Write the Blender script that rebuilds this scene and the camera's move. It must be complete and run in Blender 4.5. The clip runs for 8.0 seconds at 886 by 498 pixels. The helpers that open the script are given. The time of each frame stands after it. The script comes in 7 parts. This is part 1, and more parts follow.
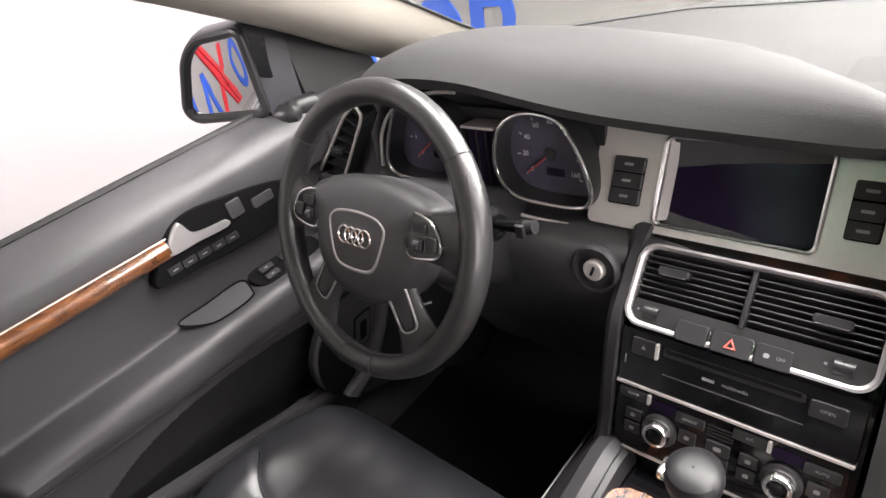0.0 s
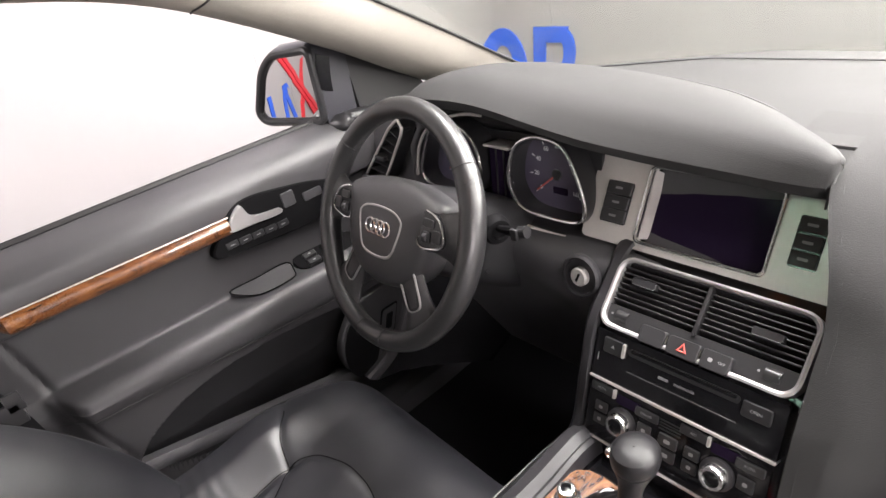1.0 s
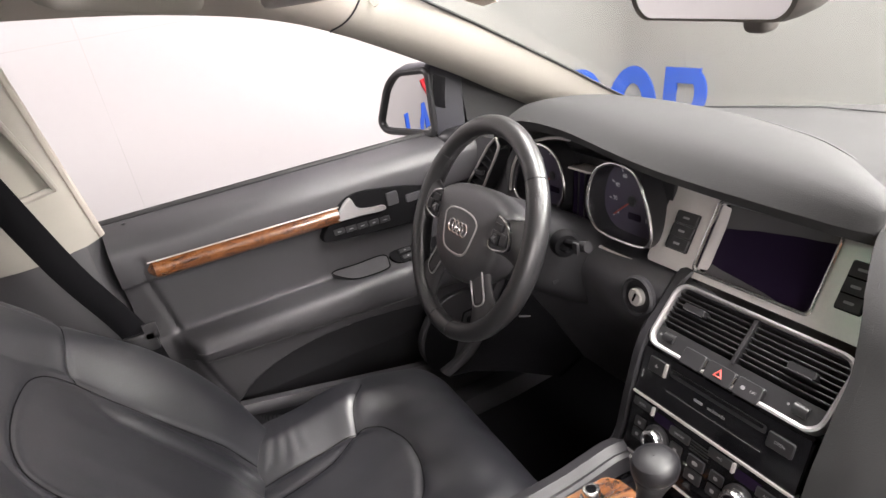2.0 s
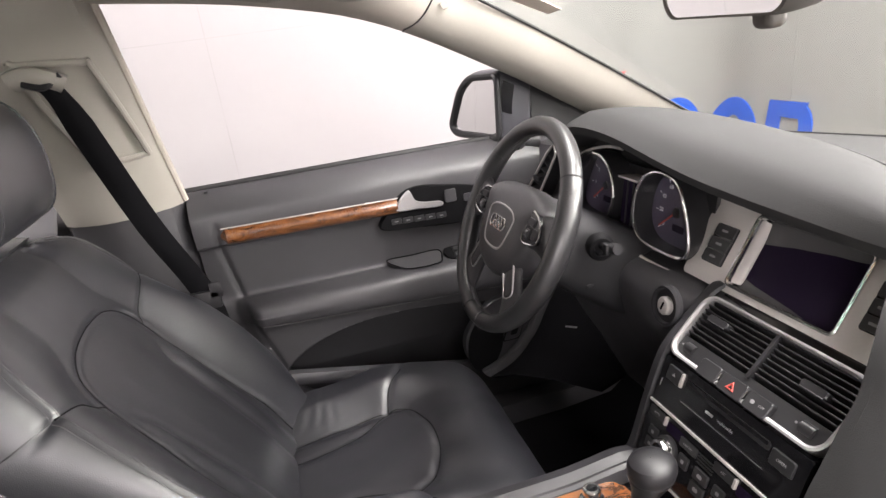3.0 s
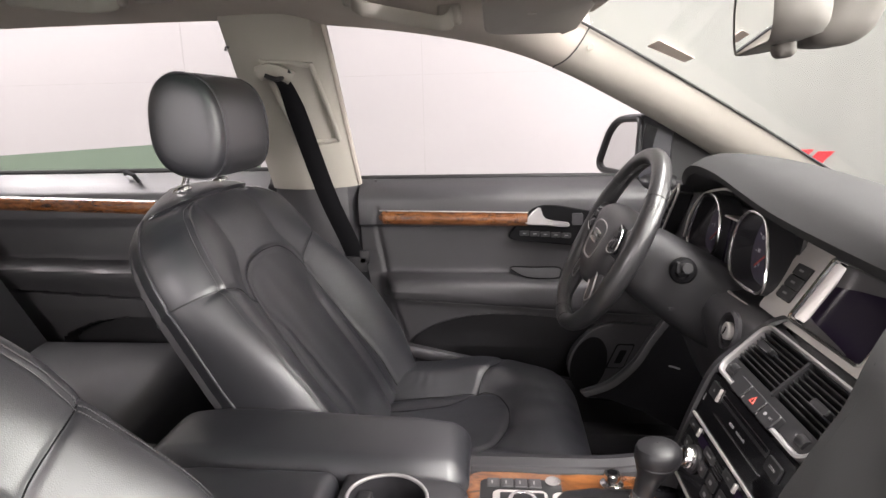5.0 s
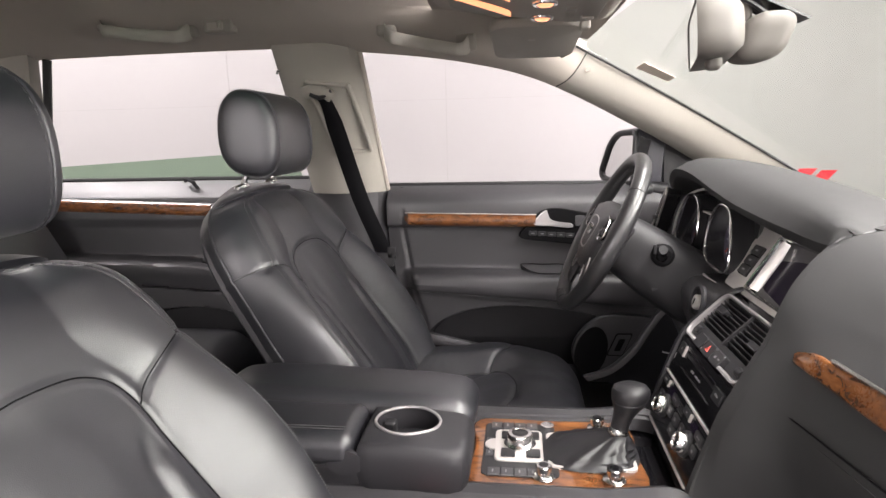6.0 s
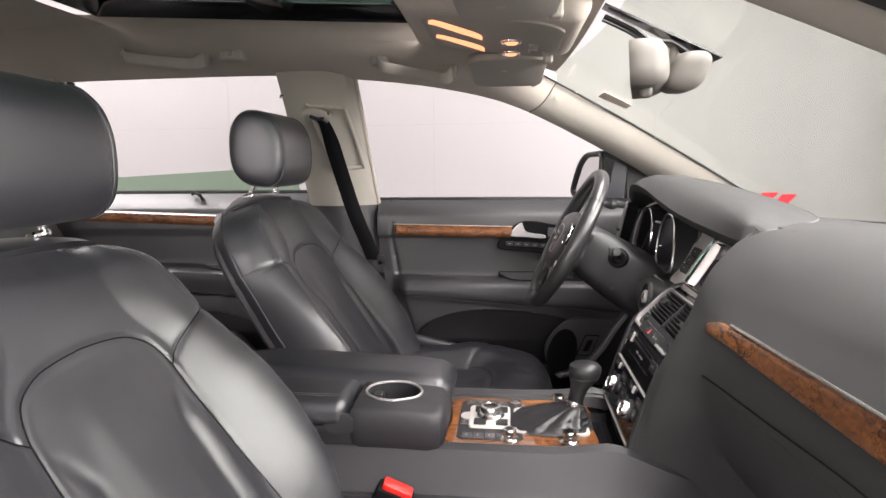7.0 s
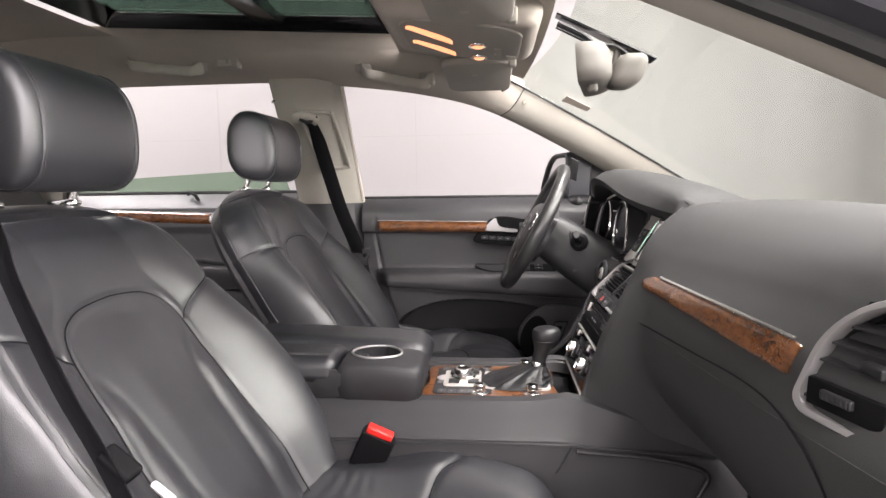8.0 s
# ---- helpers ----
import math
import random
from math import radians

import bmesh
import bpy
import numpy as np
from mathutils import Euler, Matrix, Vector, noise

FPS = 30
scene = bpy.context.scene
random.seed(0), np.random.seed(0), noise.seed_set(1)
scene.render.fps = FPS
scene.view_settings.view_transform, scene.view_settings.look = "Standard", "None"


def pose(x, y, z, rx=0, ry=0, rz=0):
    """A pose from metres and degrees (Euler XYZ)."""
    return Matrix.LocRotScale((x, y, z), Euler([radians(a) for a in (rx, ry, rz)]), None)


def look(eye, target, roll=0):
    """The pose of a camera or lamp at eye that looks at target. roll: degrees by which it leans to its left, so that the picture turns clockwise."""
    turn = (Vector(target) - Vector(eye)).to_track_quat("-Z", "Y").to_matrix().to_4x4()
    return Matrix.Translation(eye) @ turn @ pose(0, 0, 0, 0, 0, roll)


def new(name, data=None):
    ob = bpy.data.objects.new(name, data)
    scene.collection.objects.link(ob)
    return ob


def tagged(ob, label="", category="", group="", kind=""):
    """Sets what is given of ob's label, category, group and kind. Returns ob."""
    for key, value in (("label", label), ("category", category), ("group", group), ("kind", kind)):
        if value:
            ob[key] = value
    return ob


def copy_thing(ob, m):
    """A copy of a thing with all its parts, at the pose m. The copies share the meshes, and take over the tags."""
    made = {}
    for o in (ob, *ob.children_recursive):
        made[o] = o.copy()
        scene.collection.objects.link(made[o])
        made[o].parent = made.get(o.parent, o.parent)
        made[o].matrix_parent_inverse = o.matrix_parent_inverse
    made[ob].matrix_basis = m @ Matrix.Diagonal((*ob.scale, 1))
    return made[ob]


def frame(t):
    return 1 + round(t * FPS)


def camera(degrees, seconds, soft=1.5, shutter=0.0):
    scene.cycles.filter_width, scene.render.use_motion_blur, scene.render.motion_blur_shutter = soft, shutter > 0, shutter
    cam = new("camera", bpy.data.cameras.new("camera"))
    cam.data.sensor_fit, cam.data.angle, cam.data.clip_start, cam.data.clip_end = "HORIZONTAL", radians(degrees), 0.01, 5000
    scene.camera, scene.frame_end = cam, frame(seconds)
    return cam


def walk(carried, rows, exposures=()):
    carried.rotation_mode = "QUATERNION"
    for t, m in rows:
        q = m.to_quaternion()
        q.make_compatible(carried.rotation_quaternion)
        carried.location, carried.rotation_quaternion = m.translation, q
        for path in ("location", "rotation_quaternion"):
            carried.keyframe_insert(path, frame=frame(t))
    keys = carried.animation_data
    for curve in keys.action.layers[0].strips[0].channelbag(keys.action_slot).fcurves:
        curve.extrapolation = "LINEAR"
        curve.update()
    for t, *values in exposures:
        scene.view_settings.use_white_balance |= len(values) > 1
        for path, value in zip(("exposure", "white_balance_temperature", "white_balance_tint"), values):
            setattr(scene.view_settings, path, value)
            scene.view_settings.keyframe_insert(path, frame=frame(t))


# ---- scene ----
cam = camera(73.3, 8.0)
PATH = [
    (0, (0.1525, 0.0549, 1.4462), (-1.0435, 1.0723, 0.4492), -16.1),
    (0.5, (0.2344, 0.0456, 1.4378), (-1.0258, 1.0472, 0.5050), -14.4),
    (1, (0.3004, 0.0140, 1.4638), (-1.0407, 0.9439, 0.5710), -13.0),
    (1.5, (0.3711, 0.0028, 1.4713), (-1.0946, 0.8026, 0.6529), -11.7),
    (3, (0.5227, 0.0744, 1.4080), (-1.1746, 0.4827, 0.7663), -7.6),
    (3.5, (0.5580, 0.1051, 1.3969), (-1.1755, 0.3701, 0.7784), -6.9),
    (4, (0.6026, 0.1367, 1.3829), (-1.1662, 0.2437, 0.8193), -5.2),
    (4.5, (0.6584, 0.1767, 1.3569), (-1.1337, 0.1293, 0.8630), -2.3),
    (4.7, (0.6891, 0.1888, 1.3439), (-1.1076, 0.0874, 0.8714), -1.7),
    (5.8, (0.9142, 0.2474, 1.2955), (-0.8956, 0.0019, 0.9449), -1.3),
    (6, (0.9560, 0.2474, 1.2871), (-0.8575, 0.0093, 0.9467), -1.3),
    (6.5, (1.0379, 0.2567, 1.2806), (-0.7812, 0.0307, 0.9644), -1.3),
    (7, (1.1337, 0.2818, 1.2611), (-0.6966, 0.0781, 1.0016), -0.6),
    (7.5, (1.2285, 0.3134, 1.2341), (-0.6082, 0.1181, 1.0193), -0.6),
    (8, (1.2936, 0.3162, 1.1895), (-0.5496, 0.1581, 0.9942), -0.8),
]
walk(cam, [(t, look(eye, target, roll)) for t, eye, target, roll in PATH], [(0, 1.04), (1.5, 0.98), (3, 0.86), (4.7, 0.76), (5.8, 0.63), (8, 0.62)])
import itertools

# ---- world and lights ----
world = bpy.data.worlds.new("hall_air")
world.use_nodes = True
world.node_tree.nodes["Background"].inputs[0].default_value = (0.92, 0.94, 1.0, 1)
world.node_tree.nodes["Background"].inputs[1].default_value = 0.1
scene.world = world
scene.view_settings.exposure = 0.0


def lamp(m, sx, sy, watts, colour):
    data = bpy.data.lights.new("hall_light", "AREA")
    data.shape, data.size, data.size_y, data.energy, data.color = "RECTANGLE", sx, sy, watts, colour
    ob = new("hall_light", data)
    ob.matrix_world = m
    return ob


HALL_LIGHT = (1.0, 0.918, 0.938)
# rows of ceiling panels on both sides of the car, the brighter rows on the open side, and tall panels added on the wall
# behind it; all are out of view
ROOM_TOP = 2.85
# ceiling panels (x, y, width, length, watts): a bright row ahead of the car, one beside the open side, one behind
LIGHT_SPOTS = ((0.0, 1.25, 2.2, 0.5, 80), (1.55, 1.1, 1.0, 1.8, 60), (-0.9, -2.6, 0.6, 2.2, 75))
for lx, ly, wx, wy, watts in LIGHT_SPOTS:
    lamp(pose(lx, ly, ROOM_TOP - 0.04), wx, wy, watts, HALL_LIGHT)
# invented wall panels that brighten the cabin from the open side (y, middle height, watts)
ADDED_TALL_SPOTS = ((1.45, 2.0, 46), (-1.6, 1.9, 36))
for ly, lz, watts in ADDED_TALL_SPOTS:
    lamp(pose(3.55, ly, lz, 0, 90, 0), 1.2, 1.2, watts, HALL_LIGHT)
# invented wall panel ahead of the car, to light the seats (x, middle height, width, height, watts)
ADDED_FRONT_SPOT = (0.9, 1.85, 2.6, 0.9, 78)
lamp(pose(ADDED_FRONT_SPOT[0], 2.15, ADDED_FRONT_SPOT[1], -90, 0, 0), ADDED_FRONT_SPOT[2], ADDED_FRONT_SPOT[3], ADDED_FRONT_SPOT[4], HALL_LIGHT)


# ---- materials ----
def material(name, colour, rough=0.5, metal=0.0, grain=0.0, scale=400.0, vary=0.06, coat=0.0, spec=0.5, stain=6.0, cells=False, depth=0.0006, emit=None):
    """A surface whose colour and gloss vary at a large and a small scale, with a fine relief."""
    m = bpy.data.materials.new(name)
    m.use_nodes = True
    n, l = m.node_tree.nodes, m.node_tree.links
    b = n["Principled BSDF"]
    b.inputs["Metallic"].default_value = metal
    b.inputs["Coat Weight"].default_value, b.inputs["Specular IOR Level"].default_value = coat, spec
    b.inputs["Coat Roughness"].default_value = 0.05
    tc = n.new("ShaderNodeTexCoord")
    big, fine = n.new("ShaderNodeTexNoise"), n.new("ShaderNodeTexNoise")
    big.inputs["Scale"].default_value, fine.inputs["Scale"].default_value = stain, scale
    big.inputs["Detail"].default_value, fine.inputs["Detail"].default_value = 5, 2
    for t in (big, fine):
        l.new(tc.outputs["Object"], t.inputs["Vector"])
    both = n.new("ShaderNodeMath")
    both.operation = "MULTIPLY_ADD"
    both.inputs[1].default_value = 0.35
    l.new(fine.outputs["Fac"], both.inputs[0])
    l.new(big.outputs["Fac"], both.inputs[2])
    span = n.new("ShaderNodeMapRange")
    span.inputs["From Min"].default_value, span.inputs["From Max"].default_value = 0.45, 0.9
    l.new(both.outputs[0], span.inputs["Value"])
    mix = n.new("ShaderNodeMix")
    mix.data_type = "RGBA"
    mix.inputs[6].default_value = (*[c * (1 - vary) for c in colour], 1)
    mix.inputs[7].default_value = (*[min(1, c * (1 + vary)) for c in colour], 1)
    l.new(span.outputs["Result"], mix.inputs[0])
    l.new(mix.outputs[2], b.inputs["Base Color"])
    r = n.new("ShaderNodeMapRange")
    r.inputs["To Min"].default_value, r.inputs["To Max"].default_value = max(0.02, rough - 0.06), min(1, rough + 0.06)
    l.new(span.outputs["Result"], r.inputs["Value"])
    l.new(r.outputs["Result"], b.inputs["Roughness"])
    if grain:
        bump = n.new("ShaderNodeBump")
        bump.inputs["Strength"].default_value, bump.inputs["Distance"].default_value = grain, depth
        if cells:
            cell = n.new("ShaderNodeTexVoronoi")
            cell.feature = "DISTANCE_TO_EDGE"
            cell.inputs["Scale"].default_value = scale
            l.new(tc.outputs["Object"], cell.inputs["Vector"])
            l.new(cell.outputs["Distance"], bump.inputs["Height"])
        else:
            l.new(fine.outputs["Fac"], bump.inputs["Height"])
        l.new(bump.outputs["Normal"], b.inputs["Normal"])
    if emit:
        b.inputs["Emission Color"].default_value, b.inputs["Emission Strength"].default_value = (*emit[0], 1), emit[1]
    return m


def wood_material():
    m = material("burr_walnut", (0.2, 0.065, 0.018), 0.3, coat=1.0)
    m.node_tree.nodes["Principled BSDF"].inputs["Coat Roughness"].default_value = 0.015
    m.node_tree.nodes["Principled BSDF"].inputs["Coat IOR"].default_value = 1.7
    n, l = m.node_tree.nodes, m.node_tree.links
    b = n["Principled BSDF"]
    tc = n.new("ShaderNodeTexCoord")
    stretch = n.new("ShaderNodeMapping")
    stretch.inputs["Scale"].default_value = (26, 12, 40)
    l.new(tc.outputs["Object"], stretch.inputs["Vector"])
    burr = n.new("ShaderNodeTexNoise")
    burr.inputs["Scale"].default_value, burr.inputs["Detail"].default_value, burr.inputs["Distortion"].default_value = 1.6, 8, 1.6
    l.new(stretch.outputs["Vector"], burr.inputs["Vector"])
    ramp = n.new("ShaderNodeValToRGB")
    ramp.color_ramp.elements[0].position, ramp.color_ramp.elements[0].color = 0.30, (0.034, 0.011, 0.004, 1)
    ramp.color_ramp.elements[1].position, ramp.color_ramp.elements[1].color = 0.74, (0.26, 0.102, 0.030, 1)
    mid = ramp.color_ramp.elements.new(0.5)
    mid.color = (0.155, 0.055, 0.015, 1)
    l.new(burr.outputs["Fac"], ramp.inputs["Fac"])
    l.new(ramp.outputs["Color"], b.inputs["Base Color"])
    return m


def perforated_material(colour):
    """Leather with rows of punched holes."""
    m = material("perforated_leather", colour, 0.42, grain=0.3, scale=800, spec=1.0)
    n, l = m.node_tree.nodes, m.node_tree.links
    b = n["Principled BSDF"]
    uv = n.new("ShaderNodeUVMap")
    holes = n.new("ShaderNodeTexVoronoi")
    holes.inputs["Scale"].default_value, holes.inputs["Randomness"].default_value = 205.0, 0.0
    l.new(uv.outputs["UV"], holes.inputs["Vector"])
    edge = n.new("ShaderNodeMapRange")
    edge.inputs["From Min"].default_value, edge.inputs["From Max"].default_value = 0.27, 0.38
    l.new(holes.outputs["Distance"], edge.inputs["Value"])
    dark = n.new("ShaderNodeMix")
    dark.data_type = "RGBA"
    dark.inputs[6].default_value, dark.inputs[7].default_value = (0.004, 0.004, 0.004, 1), (*colour, 1)
    l.new(edge.outputs["Result"], dark.inputs[0])
    l.new(dark.outputs[2], b.inputs["Base Color"])
    bump = n.new("ShaderNodeBump")
    bump.inputs["Strength"].default_value, bump.inputs["Distance"].default_value = 0.8, 0.0009
    l.new(edge.outputs["Result"], b.inputs["Specular IOR Level"])
    l.new(edge.outputs["Result"], bump.inputs["Height"])
    l.new(bump.outputs["Normal"], b.inputs["Normal"])
    return m


def glass_material(name, tint, rough=0.0):
    m = bpy.data.materials.new(name)
    m.use_nodes = True
    b = m.node_tree.nodes["Principled BSDF"]
    b.inputs["Base Color"].default_value = (*tint, 1)
    b.inputs["Transmission Weight"].default_value, b.inputs["Roughness"].default_value, b.inputs["IOR"].default_value = 1.0, rough, 1.45
    return m


LEATHER = material("black_leather", (0.0125, 0.013, 0.016), 0.42, grain=0.55, scale=480, cells=True, spec=1.0, depth=0.0005, coat=0.45)
LEATHER.node_tree.nodes["Principled BSDF"].inputs["Coat Roughness"].default_value = 0.38
PERF = perforated_material((0.0135, 0.014, 0.017))
for one in ("Coat Weight", 0.5), ("Coat Roughness", 0.42):
    PERF.node_tree.nodes["Principled BSDF"].inputs[one[0]].default_value = one[1]
WHEEL_LEATHER = material("worn_black_leather", (0.022, 0.022, 0.0225), 0.33, spec=0.8, grain=0.25, scale=700, cells=True)
MATTE_LEATHER = material("soft_black_leather", (0.013, 0.013, 0.014), 0.4, grain=0.3, scale=800, cells=True)
PLASTIC = material("soft_charcoal_plastic", (0.042, 0.041, 0.0435), 0.45, spec=0.75, grain=0.4, scale=1100)
BLACK = material("satin_black_plastic", (0.018, 0.018, 0.019), 0.36, grain=0.1)
GLOSS = material("gloss_black", (0.006, 0.006, 0.007), 0.12)
BUTTON = material("button_rubber", (0.017, 0.017, 0.018), 0.5)
PAD = material("dash_skin", (0.044, 0.0445, 0.044), 0.75, grain=0.6, scale=800, spec=0.2)
CONSOLE = material("console_plastic", (0.021, 0.0206, 0.0225), 0.5, grain=0.35, scale=1000, spec=0.45)
TRIM = material("brushed_metal_trim", (0.60, 0.575, 0.545), 0.4, metal=0.5, grain=0.1, scale=300)
CHROME = material("satin_chrome", (0.82, 0.81, 0.8), 0.2, metal=1.0, vary=0.03)
SATIN = material("satin_silver", (0.44, 0.43, 0.425), 0.42, metal=0.7, vary=0.03)
WOOD = wood_material()
CREAM = material("cream_trim", (0.315, 0.297, 0.258), 0.7, grain=0.3, scale=900, vary=0.04)
# cream trim darkened to offset the strong light falling on the mirror
HOUSING = material("dimmed_cream_housing", (0.105, 0.098, 0.086), 0.6, grain=0.2, scale=900, vary=0.04)
LINING = material("cream_roof_cloth", (0.42, 0.385, 0.335), 0.95, grain=0.5, scale=700, vary=0.05)
WALL = material("white_wall_panel", (0.318, 0.308, 0.302), 0.6, vary=0.025, stain=1.2, scale=30)
SEAM = material("panel_seam", (0.298, 0.289, 0.282), 0.7)
CONCRETE = material("sealed_concrete", (0.2, 0.197, 0.187), 0.4, vary=0.15, stain=2.0)
# pocket lining, coloured darker to carry the shade of the recess too
POCKET = material("shaded_pocket_liner", (0.020, 0.020, 0.022), 0.6, grain=0.5, scale=700, spec=0.5)
CARPET = material("black_carpet", (0.008, 0.008, 0.009), 1.0, grain=0.8, scale=600, spec=0.1)
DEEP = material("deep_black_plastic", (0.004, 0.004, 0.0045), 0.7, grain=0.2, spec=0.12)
RUBBER = material("black_rubber", (0.012, 0.012, 0.012), 0.6, grain=0.3)
BELT = material("woven_belt", (0.006, 0.006, 0.007), 0.7, grain=0.5, scale=500, spec=0.14)
BLUE = material("sign_blue", (0.016, 0.1, 0.6), 0.45)
RED = material("sign_red", (0.66, 0.015, 0.03), 0.45)
BUCKLE_RED = material("red_plastic", (0.62, 0.02, 0.015), 0.35)
SCREEN = material("dark_display", (0.014, 0.009, 0.022), 0.16, spec=0.05, vary=0.02)
# dial grey raised and tinted violet for the haze on its cover glass
DIAL = material("hazed_dial_face", (0.085, 0.074, 0.112), 0.5)
PRINT = material("pale_print", (0.24, 0.24, 0.24), 0.6)
ORANGE = material("needle_red", (0.55, 0.09, 0.07), 0.5)
DIAL_PRINT = material("dial_print", (0.93, 0.92, 0.95), 0.6)
THREAD = material("grey_thread", (0.08, 0.08, 0.08), 0.7)
PAINT = material("dark_grey_paint", (0.03, 0.03, 0.036), 0.4, coat=0.25)
SATIN_GREY = material("smooth_grey_plastic", (0.062, 0.061, 0.064), 0.38, grain=0.15)
TAG = material("beige_sticker", (0.78, 0.68, 0.58), 0.6)
LAMP_GLOW = material("warm_lamp_lens", (0.45, 0.2, 0.1), 0.3, emit=((1.0, 0.36, 0.17), 1.15))
PANEL_GLOW = material("light_panel", (0.9, 0.9, 0.9), 0.4, emit=((1.0, 0.935, 0.925), 4.0))
MIRROR = material("mirror_glass", (0.9, 0.9, 0.9), 0.02, metal=1.0, vary=0.0)
for node in MIRROR.node_tree.nodes:
    if node.type == "BSDF_PRINCIPLED":
        for link in list(MIRROR.node_tree.links):
            if link.to_socket == node.inputs["Roughness"]:
                MIRROR.node_tree.links.remove(link)
        node.inputs["Roughness"].default_value = 0.0


def pane_material(name, tint, least=0.02):
    """Flat glass: lets light straight through, with a faint gloss that grows at a glancing view."""
    m = bpy.data.materials.new(name)
    m.use_nodes = True
    n, l = m.node_tree.nodes, m.node_tree.links
    n.remove(n["Principled BSDF"])
    clear, gloss, mix, fres = n.new("ShaderNodeBsdfTransparent"), n.new("ShaderNodeBsdfGlossy"), n.new("ShaderNodeMixShader"), n.new("ShaderNodeLayerWeight")
    clear.inputs["Color"].default_value = (*tint, 1)
    gloss.inputs["Roughness"].default_value = 0.02
    power, most = n.new("ShaderNodeMath"), n.new("ShaderNodeMath")
    power.operation, most.operation = "POWER", "MULTIPLY_ADD"
    power.inputs[1].default_value, most.inputs[1].default_value, most.inputs[2].default_value = 4.0, 0.3, least
    l.new(fres.outputs["Facing"], power.inputs[0])
    l.new(power.outputs[0], most.inputs[0])
    l.new(most.outputs[0], mix.inputs[0])
    l.new(clear.outputs[0], mix.inputs[1])
    l.new(gloss.outputs[0], mix.inputs[2])
    l.new(mix.outputs[0], n["Material Output"].inputs["Surface"])
    return m


CLEAR = pane_material("clear_glass", (0.90, 0.93, 0.895))
COVER_GLASS = pane_material("dial_cover_glass", (0.96, 0.96, 0.97), 0.05)
GREEN_GLASS = pane_material("green_tinted_glass", (0.66, 0.76, 0.67))
ROOF_GLASS = glass_material("dark_green_roof_glass", (0.1, 0.17, 0.13))


# ---- mesh tools ----
def part(name, bm, mat, parent=None, label="", smooth=True, sharp=35, fix=True):
    me = bpy.data.meshes.new(name)
    if fix:
        bmesh.ops.recalc_face_normals(bm, faces=bm.faces[:])
    for f in bm.faces:
        f.smooth = smooth
    for e in bm.edges:
        e.smooth = not (len(e.link_faces) == 2 and e.calc_face_angle(0) > radians(sharp))
    bm.to_mesh(me)
    bm.free()
    for one in mat if isinstance(mat, (list, tuple)) else [mat]:
        me.materials.append(one)
    ob = new(name, me)
    if parent:
        ob.parent = parent
        ob.matrix_parent_inverse = parent.matrix_world.inverted()
    if label:
        ob["label"] = label
    return ob


def thing(name, label, category, group="", kind=""):
    ob = new(name)
    ob.empty_display_size = 0.05
    return tagged(ob, label, category, group, kind)


def grid(rows, bm=None, closed=False):
    bm = bm or bmesh.new()
    vs = [[bm.verts.new(p) for p in r] for r in rows]
    n = len(vs[0])
    for a, b in zip(vs, vs[1:]):
        for i in range(n if closed else n - 1):
            j = (i + 1) % n
            bm.faces.new((a[i], a[j], b[j], b[i]))
    return bm


def shell(rows, off, bm=None):
    """A sheet with thickness: the rows, and the same rows moved by off, joined at the rim."""
    bm = bm or bmesh.new()
    off = Vector(off)
    far = [[Vector(p) + off for p in r] for r in rows]
    grid(rows, bm)
    grid(far, bm)
    rim = lambda g: [*g[0], *[r[-1] for r in g[1:]], *reversed(g[-1][:-1]), *[r[0] for r in reversed(g[1:-1])]]
    a, b = rim(rows), rim(far)
    grid([a + [a[0]], b + [b[0]]], bm)
    bmesh.ops.remove_doubles(bm, verts=bm.verts[:], dist=1e-6)
    return bm


def box(x0, x1, y0, y1, z0, z1, bevel=0.0, seg=2, bm=None, m=None):
    bm = bm or bmesh.new()
    at = Matrix.LocRotScale(((x0 + x1) / 2, (y0 + y1) / 2, (z0 + z1) / 2), None, (x1 - x0, y1 - y0, z1 - z0))
    r = bmesh.ops.create_cube(bm, size=1, matrix=at)
    verts = r["verts"]
    if bevel:
        es = {e for v in verts for e in v.link_edges}
        r = bmesh.ops.bevel(bm, geom=list(es), offset=bevel, segments=seg, affect="EDGES", profile=0.6)
        verts = list({v for f in r["faces"] for v in f.verts} | {v for v in verts if v.is_valid})
    if m:
        bmesh.ops.transform(bm, matrix=m, verts=verts)
    return bm


